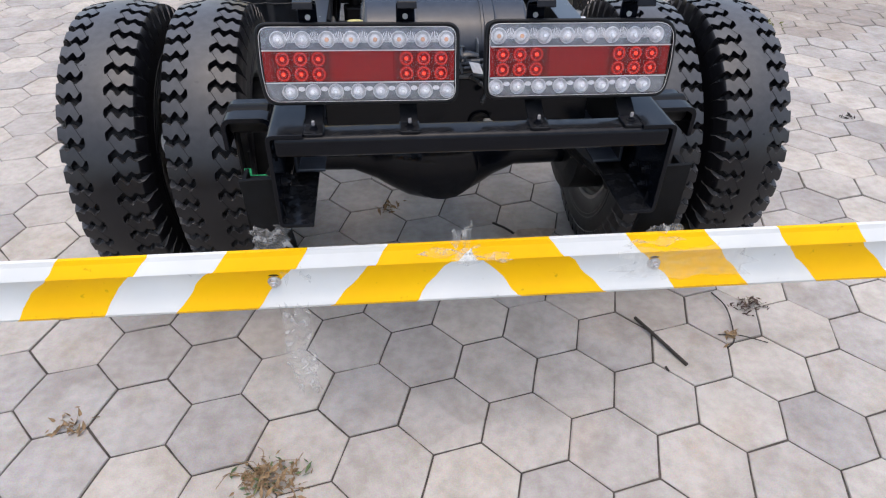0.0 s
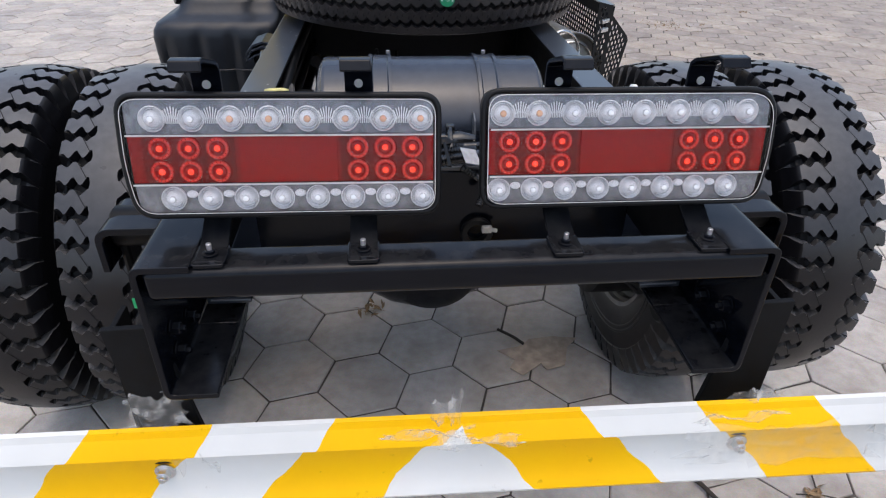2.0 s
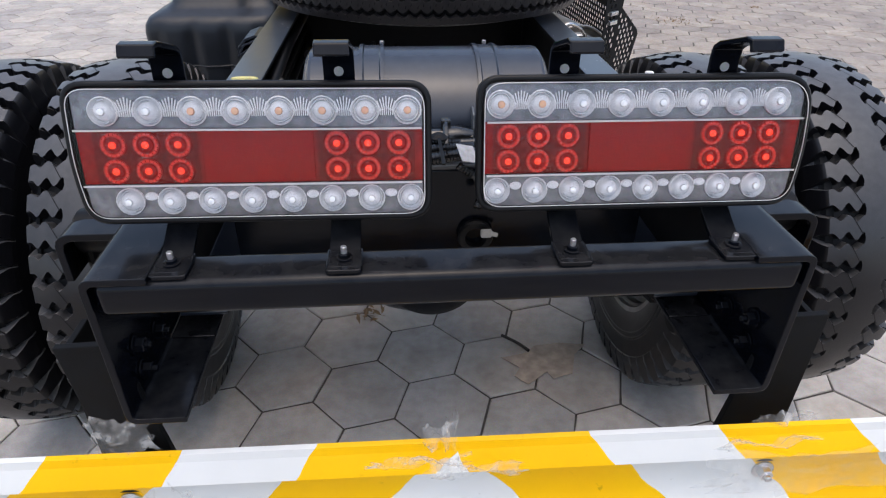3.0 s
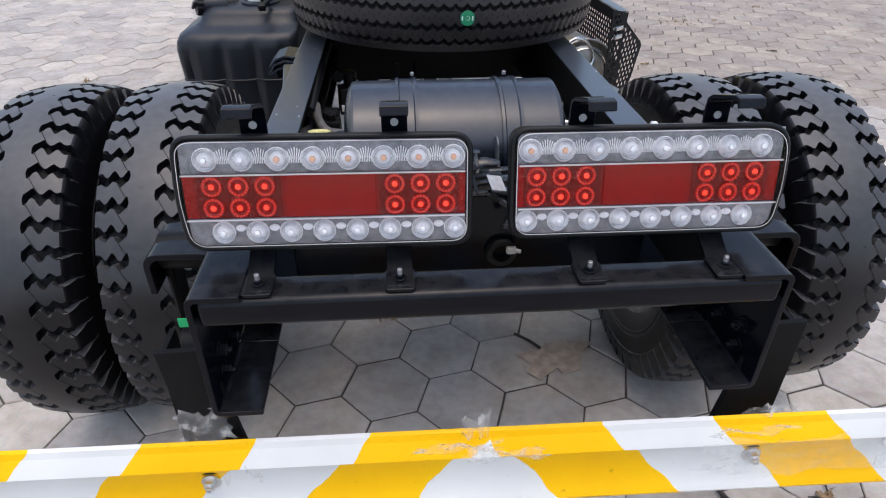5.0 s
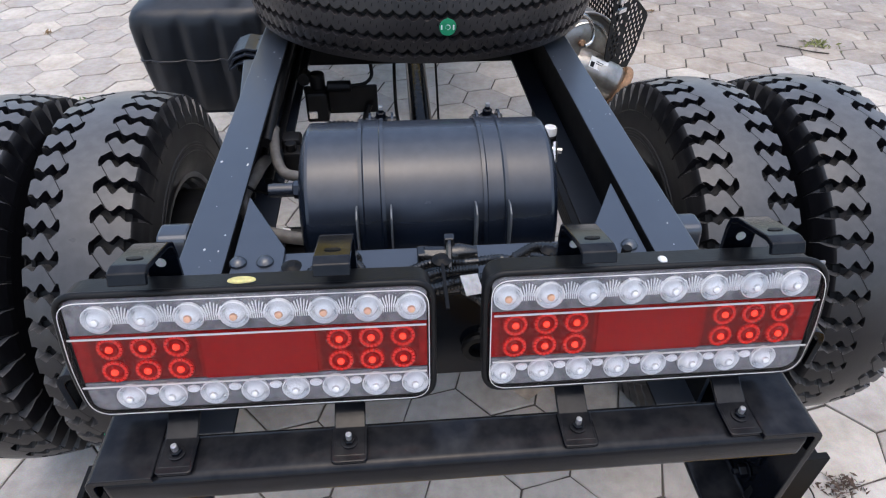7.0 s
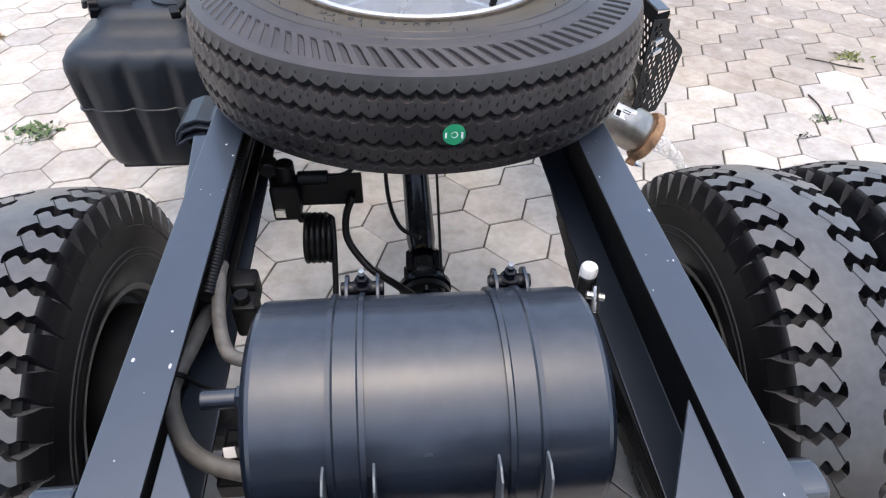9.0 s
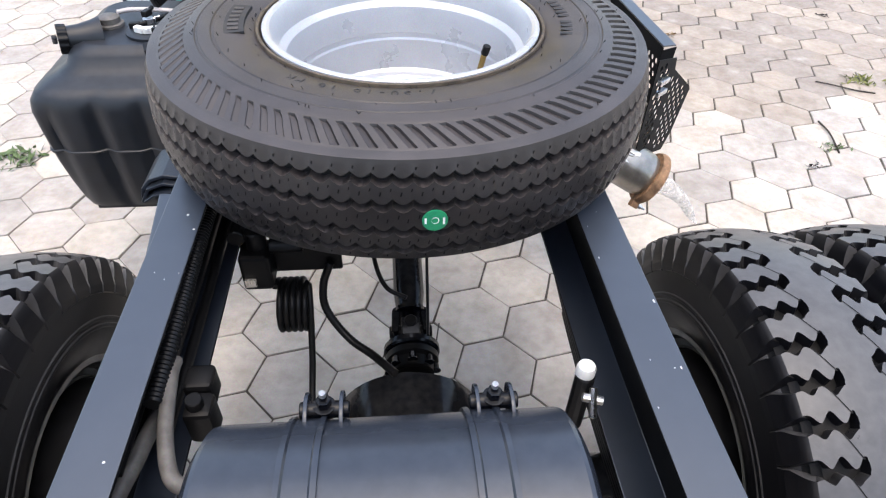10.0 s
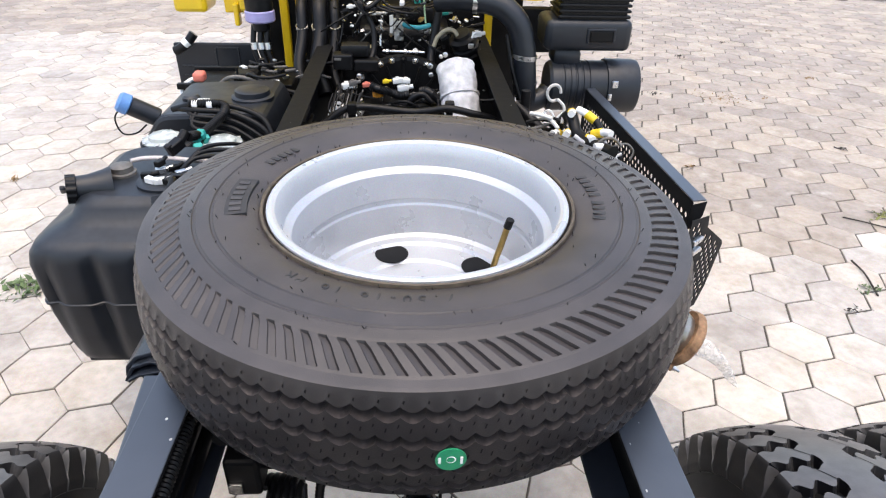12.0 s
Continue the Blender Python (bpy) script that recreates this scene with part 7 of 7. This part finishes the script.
def loose_cables():
    """The bundle of taped leads and pipes beside the rail."""
    rng = random.Random(21)
    top = part("main_lead", tube([(0.345, 2.30, 0.70), (0.431, 2.180, 0.649), (0.469, 2.100, 0.738), (0.482, 2.040, 0.704), (0.511, 1.960, 0.702), (0.539, 1.880, 0.713)], 0.017, 12, 6), HOSE, TRUCK, "tangle of taped leads beside the rail")
    for k in range(24):
        t = rng.random()
        base = Vector((0.40 + 0.16 * t, 2.16 - 0.28 * t, 0.722 - 0.015 * t))
        p = base + Vector((rng.uniform(-0.04, 0.03), rng.uniform(-0.04, 0.04), rng.uniform(-0.045, 0.005)))
        turn, bow, span = rng.uniform(-1.2, 0.6), rng.uniform(-0.025, 0.03), rng.uniform(0.04, 0.10)
        pts = [(p.x + span * (q - 0.5) * math.cos(turn), p.y + span * (q - 0.5) * math.sin(turn), min(0.765, p.z + bow * math.sin(math.pi * q))) for q in (0, 0.33, 0.67, 1)]
        part("lead", tube(pts, rng.uniform(0.003, 0.0065), 10, 5), rng.choice((WHITE, GREY_HOSE, HOSE, HOSE, HOSE, FOIL)), top)
    for (x, y, z), turn in (((0.474, 2.100, 0.743), 80), ((0.460, 2.060, 0.696), 75), ((0.501, 2.000, 0.704), 100), ((0.522, 2.060, 0.744), -40), ((0.540, 1.920, 0.705), 20), ((0.443, 2.100, 0.680), 60), ((0.522, 1.980, 0.727), 130)):
        at = pose(x, y, z, 0, 25, turn)
        part("taped_end", moved(rod((-0.016, 0, 0), (0.016, 0, 0), 0.0130, 14, 0.001), at), YELLOW_TAPE, top, "yellow taped end")
        part("lead_end", moved(tube([(-0.046, 0.004, -0.008), (-0.03, 0, -0.002), (-0.015, 0, 0)], 0.0105, 12, 4), at), WHITE, top, "white lead")
        part("lead_end", moved(tube([(0.012, 0, 0), (0.03, -0.002, -0.003), (0.045, -0.008, -0.012)], 0.0105, 12, 4), at), HOSE, top)
    c = Vector((0.426, 2.140, 0.789))
    loop = [(c.x + 0.020 * math.cos(2 * math.pi * k / 12), c.y, c.z + 0.024 * math.sin(2 * math.pi * k / 12)) for k in range(11)] + [(0.440, 2.130, 0.770), (0.456, 2.120, 0.751), (0.450, 2.100, 0.711)]
    part("loop", tube(loop, 0.0046, 10, 4), surface("pale nylon pipe", (0.46, 0.45, 0.43), 0.4, vary=0.15), top, "pale pipe bent into a loop")
    part("wire_loop", tube([(0.560, 1.940, 0.706), (0.597, 1.950, 0.709), (0.617, 1.940, 0.692), (0.608, 1.930, 0.668)], 0.0028, 8, 6), GREY_HOSE, top, "bent grey wire")
    part("post", rod((0.375, 2.28, 0.62), (0.372, 2.29, 0.75), 0.015, 14), HOSE, top)


stand()
loose_cables()


# ---- cab ----
def cab():
    wall = part("cab_floor", join(box(-0.86, 0.80, 2.96, 4.5, 0.985, 1.05, 0.02, 2), box(-0.86, 0.80, 2.96, 3.0, 1.04, 1.75, 0.015, 2)), YELLOW_CAB, TRUCK, "yellow cab floor and rear wall")
    for bounds in ((-0.87, -0.75, 2.84, 2.99, 0.890, 0.990, 0.015), (-0.62, -0.575, 2.80, 2.97, 0.905, 0.99, 0.01), (0.56, 0.66, 2.80, 2.96, 0.955, 1.0, 0.01), (0.30, 0.36, 2.82, 2.97, 0.90, 1.0, 0.01)):
        part("cab_mount", box(*bounds, 2), YELLOW_CAB, wall, "yellow cab bracket")
    ring = spin([(-0.008, 0.052), (-0.008, 0.074), (0.008, 0.074), (0.008, 0.052)], "y", 28, closed=True)
    part("cab_mount", moved(ring, Matrix.Translation((0.46, 2.80, 1.00)) @ Matrix.Diagonal((1.5, 1, 0.55, 1))), YELLOW_CAB, wall, "yellow pressed bracket with an oval hole")
    flap = part("mud_flap", box(-0.900, -0.590, 2.845, 2.860, 0.575, 0.780, 0.006, 2), PLASTIC, TRUCK, "black moulded mudguard panel with embossed lines")
    for x0, x1, z0, z1 in ((-0.88, -0.74, 0.690, 0.696), (-0.746, -0.740, 0.690, 0.76), (-0.74, -0.66, 0.76, 0.766), (-0.66, -0.654, 0.66, 0.766), (-0.88, -0.80, 0.655, 0.660), (-0.80, -0.795, 0.655, 0.685)):
        part("bead", box(x0, x1, 2.841, 2.846, z0, z1, 0.0015), PLASTIC, flap)
    part("handle", tube([(-0.80, 2.80, 0.825), (-0.83, 2.79, 0.79), (-0.862, 2.785, 0.77), (-0.875, 2.785, 0.765)], 0.017, 12, 5), HOSE, TRUCK, "black hose end")
    part("handle_band", rod((-0.822, 2.792, 0.800), (-0.838, 2.788, 0.786), 0.0185, 12), WHITE, TRUCK, "white band")
    res = part("reservoir", join(rod((-0.548, 2.80, 0.905), (-0.548, 2.80, 1.0), 0.050, 24), rod((-0.548, 2.80, 0.84), (-0.548, 2.80, 0.9), 0.032, 20)), HOSE, TRUCK, "reservoir with a lavender cap")
    part("cap", rod((-0.548, 2.80, 0.872), (-0.548, 2.80, 0.915), 0.054, 24, 0.006), LAVENDER, res, "lavender rubber cap")
    for x in (-0.575, -0.55, -0.525):
        part("pipe", tube([(x, 2.80, 0.86), (x - 0.006, 2.78, 0.78), (x + 0.02, 2.76, 0.70), (x + 0.03, 2.70, 0.66)], 0.0105, 10, 6), HOSE, res)
        part("band", rod((x - 0.004, 2.781, 0.80), (x - 0.002, 2.777, 0.775), 0.0125, 10), STEEL, res)
    for x, r in ((-0.40, 0.020), (-0.335, 0.028), (-0.28, 0.018)):
        part("hose", tube([(x, 2.95, 0.99), (x + 0.005, 2.80, 0.93), (x + 0.01, 2.74, 0.84), (x + 0.0, 2.66, 0.74), (x + 0.03, 2.6, 0.66)], r, 12, 6), HOSE, TRUCK, "black coolant hose")
        part("clamp", moved(spin([(-0.006, r), (-0.006, r + 0.002), (0.006, r + 0.002), (0.006, r)], "z", 18, closed=True), pose(x + 0.0085, 2.752, 0.865, 25, 0, 0)), STEEL, TRUCK, "steel hose clamp")
    for x0, x1, y, z0, z1 in ((-0.50, -0.47, 2.93, 0.62, 0.98), (-0.44, -0.42, 2.94, 0.70, 0.98), (0.30, 0.33, 2.93, 0.62, 0.98), (-0.70, -0.62, 2.90, 0.88, 0.98), (-0.66, -0.64, 2.86, 0.84, 0.92), (0.62, 0.74, 2.90, 0.93, 1.0), (0.10, 0.16, 2.95, 0.90, 0.98)):
        part("cab_bracket", box(x0, x1, y, y + 0.04, z0, z1, 0.006, 2), YELLOW_CAB, wall, "yellow cab bracket")
    # dark sheet added to close the view beneath the cab
    part("bulkhead", box(-0.60, 0.46, 3.0, 3.03, 0.50, 0.99, 0.006), DARK, TRUCK, "dark upright sheet added to fill the gap under the cab")


stand(0.005, 0, -0.033)
cab()


# ---- loose bits on the ground and the bar ----
stand()
DRY = surface("dry straw", (0.26, 0.17, 0.09), 0.9, vary=0.4, scale=80)
WEED = surface("weed leaf", (0.09, 0.14, 0.05), 0.6, vary=0.4, scale=90)
PAPER = surface("brown paper scrap", (0.42, 0.34, 0.27), 0.85, vary=0.25, scale=40)
TWIG = surface("dark twig", (0.035, 0.028, 0.022), 0.8, vary=0.4, scale=80)


def leaf_bits(bms, rng, at, spread, count, size, lift=0.03):
    for _ in range(count):
        x, y = rng.gauss(0, spread), rng.gauss(0, spread * 0.7)
        s = size * rng.uniform(0.5, 1.4)
        bm = bmesh.new()
        vs = [bm.verts.new(p) for p in ((-s, 0, 0), (-s * 0.2, s * 0.3, s * 0.15), (s, 0, s * 0.1), (-s * 0.1, -s * 0.3, s * 0.1))]
        bm.faces.new((vs[0], vs[1], vs[2]))
        bm.faces.new((vs[0], vs[2], vs[3]))
        bms.append(moved(bm, pose(at[0] + x, at[1] + y, 0.004 + lift * rng.random() * math.exp(-(x * x + y * y) / (spread * spread)), rng.uniform(-50, 50), rng.uniform(-50, 50), rng.uniform(0, 360))))


def litter(name, at, spread, count, size, mat, label, category, lift=0.03, seed=1):
    rng = random.Random(seed)
    bms = []
    leaf_bits(bms, rng, at, spread, count, size, lift)
    ob = thing(name, (at[0], at[1], 0), label, category)
    tagged(part("dry_scrap", join(*bms), mat, ob), kind="stuff")
    return ob


def grass_tuft(at, seed):
    g = litter("dry_grass_clump", at, 0.035, 130, 0.012, DRY, "clump of dry grass and roots lying on the pavers", "debris", 0.03, seed)
    rng = random.Random(seed + 50)
    bms = []
    leaf_bits(bms, rng, at, 0.045, 34, 0.012, 0.02)
    tagged(part("green_blades", join(*bms), WEED, g, "few green blades"), kind="stuff")
    straws = []
    for _ in range(26):
        a, l = rng.uniform(0, 6.28), rng.uniform(0.03, 0.09)
        p = Vector((at[0] + rng.gauss(0, 0.025), at[1] + rng.gauss(0, 0.02), 0.006))
        straws.append(tube([tuple(p), tuple(p + Vector((l * 0.5 * math.cos(a), l * 0.5 * math.sin(a), rng.uniform(0.004, 0.02)))), tuple(p + Vector((l * math.cos(a + 0.4), l * math.sin(a + 0.4), 0.002)))], 0.0008, 4, 3))
    tagged(part("straws", join(*straws), DRY, g), kind="stuff")


grass_tuft((-0.440, -0.105), 3)
litter("leaf_litter", (-0.915, 0.072), 0.022, 40, 0.012, DRY, "crumbled dry leaf on a paver", "debris", 0.012, 4)
litter("soil_clod", (0.880, 0.335), 0.022, 120, 0.008, surface("dark clod", (0.09, 0.06, 0.045), 0.95, vary=0.4, scale=90), "dark crumbly clod in a paver joint", "debris", 0.03, 5)
litter("leaf_litter", (-0.150, 0.915), 0.020, 26, 0.014, DRY, "curled dry leaf under the chassis", "debris", 0.015, 6)
litter("weed", (-1.396, 2.288), 0.050, 90, 0.020, WEED, "small green weed growing in a joint", "plant", 0.03, 7)
litter("weed", (1.754, 2.231), 0.025, 40, 0.012, WEED, "small green sprig lying on the pavers", "plant", 0.02, 8)
litter("weed", (2.230, 2.790), 0.050, 60, 0.018, surface("yellow weed", (0.16, 0.17, 0.05), 0.7, vary=0.3, scale=80), "yellowing weed in a joint", "plant", 0.02, 9)
for k, (x, y) in enumerate(((1.373, 0.655), (1.62, 2.10), (2.22, 4.48), (1.733, 4.597), (1.5, 3.35), (2.5, 3.6), (3.1, 5.0), (2.9, 6.1), (-1.9, 3.2), (1.95, 1.5), (0.775, 0.22), (2.3, 5.6), (3.6, 6.6))):
    litter("leaf_litter", (x, y), 0.020 if k not in (2,) else 0.12, 14 if k != 2 else 70, 0.014, TWIG if k % 2 else DRY, "scattered dry leaf bits on the pavers", "debris", 0.010, 20 + k)


def twig(points, r, label="thin dark twig lying on the pavers"):
    ob = thing("twig", (points[0][0], points[0][1], 0), label, "twig")
    part("stem", tube(points, r, 6, 5), TWIG, ob)


twig([(0.527, 0.312, 0.006), (0.560, 0.225, 0.010), (0.603, 0.130, 0.006)], 0.0048, "short dark stick lying on the pavers")
twig([(0.545, 0.130, 0.004), (0.548, 0.115, 0.004)], 0.003)
twig([(2.005, 2.795, 0.004), (2.06, 2.745, 0.010), (2.14, 2.70, 0.006), (2.225, 2.668, 0.004)], 0.0035)
twig([(1.817, 2.431, 0.004), (1.80, 2.32, 0.012), (1.767, 2.186, 0.004)], 0.0035)
twig([(0.795, 0.40, 0.004), (0.80, 0.32, 0.015), (0.775, 0.214, 0.004), (0.74, 0.18, 0.004)], 0.0018, "dry root lying across the pavers")
twig([(0.735, 0.23, 0.004), (0.79, 0.215, 0.012), (0.86, 0.19, 0.004)], 0.0015, "dry root lying across the pavers")
twig([(0.030, 1.17, 0.004), (0.075, 1.24, 0.010), (0.105, 1.38, 0.006)], 0.002)
twig([(0.20, 0.80, 0.005), (0.235, 0.765, 0.007), (0.26, 0.735, 0.005)], 0.004, "short dark stick under the chassis")


def paper_scrap():
    ob = thing("paper_scrap", (0.29, 0.68, 0), "torn brown paper scrap under the chassis", "paper")
    pts = [(0.185, 0.715), (0.255, 0.722), (0.275, 0.748), (0.345, 0.758), (0.410, 0.745), (0.375, 0.715), (0.350, 0.640), (0.300, 0.630), (0.290, 0.655), (0.235, 0.612), (0.205, 0.640), (0.225, 0.672)]
    bm = prism(pts, "z", 0.0035, 0.0047)
    for v in bm.verts:
        v.co.z += 0.004 * math.sin(40 * v.co.x) * math.sin(33 * v.co.y) + 0.003
    part("sheet", bm, PAPER, ob)


paper_scrap()

TAPE = film_material("clear packing film", 0.10, 0.50)


HAZE = film_material("stretched clear film", 0.10, 0.24)


def tape_scrap(cx, cy, cz, w, h, seed, tilt=0.0, mat=TAPE):
    """A torn, crumpled piece of clear film."""
    rng = random.Random(seed)
    bm = bmesh.new()
    nx, nz = 12, 8
    grid = []
    for i in range(nx + 1):
        col = []
        for j in range(nz + 1):
            u, v = i / nx - 0.5, j / nz - 0.5
            edge = 1 + (0.25 * rng.uniform(-1, 1) if abs(u) > 0.45 or abs(v) > 0.45 else 0)
            col.append(bm.verts.new((u * w * edge, 0.0025 * rng.uniform(-1, 1) + 0.004 * math.sin(9 * u + 5 * v + seed), v * h * edge)))
        grid.append(col)
    for i in range(nx):
        for j in range(nz):
            bm.faces.new((grid[i][j], grid[i + 1][j], grid[i + 1][j + 1], grid[i][j + 1]))
    ob = thing("packing_film", (cx, cy, cz), "crumpled clear packing film stuck to the hazard bar", "plastic film", group="film scraps on the bar")
    film = part("film", moved(smooth(bm, 20), pose(cx, cy, cz, tilt, 0, 0)), mat, ob)
    film.visible_shadow = False


tape_scrap(-0.055, -0.022, 0.537, 0.10, 0.045, 1, 30)
tape_scrap(-0.035, -0.010, 0.560, 0.028, 0.040, 2, 10)
tape_scrap(0.010, -0.026, 0.525, 0.10, 0.03, 3, 20)
tape_scrap(0.325, -0.030, 0.545, 0.10, 0.040, 4, 30)
tape_scrap(0.400, -0.034, 0.500, 0.26, 0.080, 9, 4, HAZE)
tape_scrap(-0.020, -0.012, 0.568, 0.012, 0.060, 10, 8)
tape_scrap(0.350, -0.012, 0.556, 0.060, 0.030, 5, 0)
tape_scrap(-0.370, 0.020, 0.555, 0.070, 0.045, 6, -20)
tape_scrap(-0.330, 0.012, 0.440, 0.06, 0.10, 7, 10)
tape_scrap(-0.345, -0.012, 0.300, 0.055, 0.25, 8, 4)
part("inspection_tag", join(box(-0.426, -0.412, 0.155, 0.1565, 0.606, 0.622, 0.001), box(-0.412, -0.385, 0.155, 0.156, 0.606, 0.608, 0)), surface("bright green tag", (0.01, 0.45, 0.16), 0.5, vary=0.1), TRUCK, "small green paper tag")


lay_near_pavers(PAVING, NEAR_PAVERS, PAVER_SHAPES)
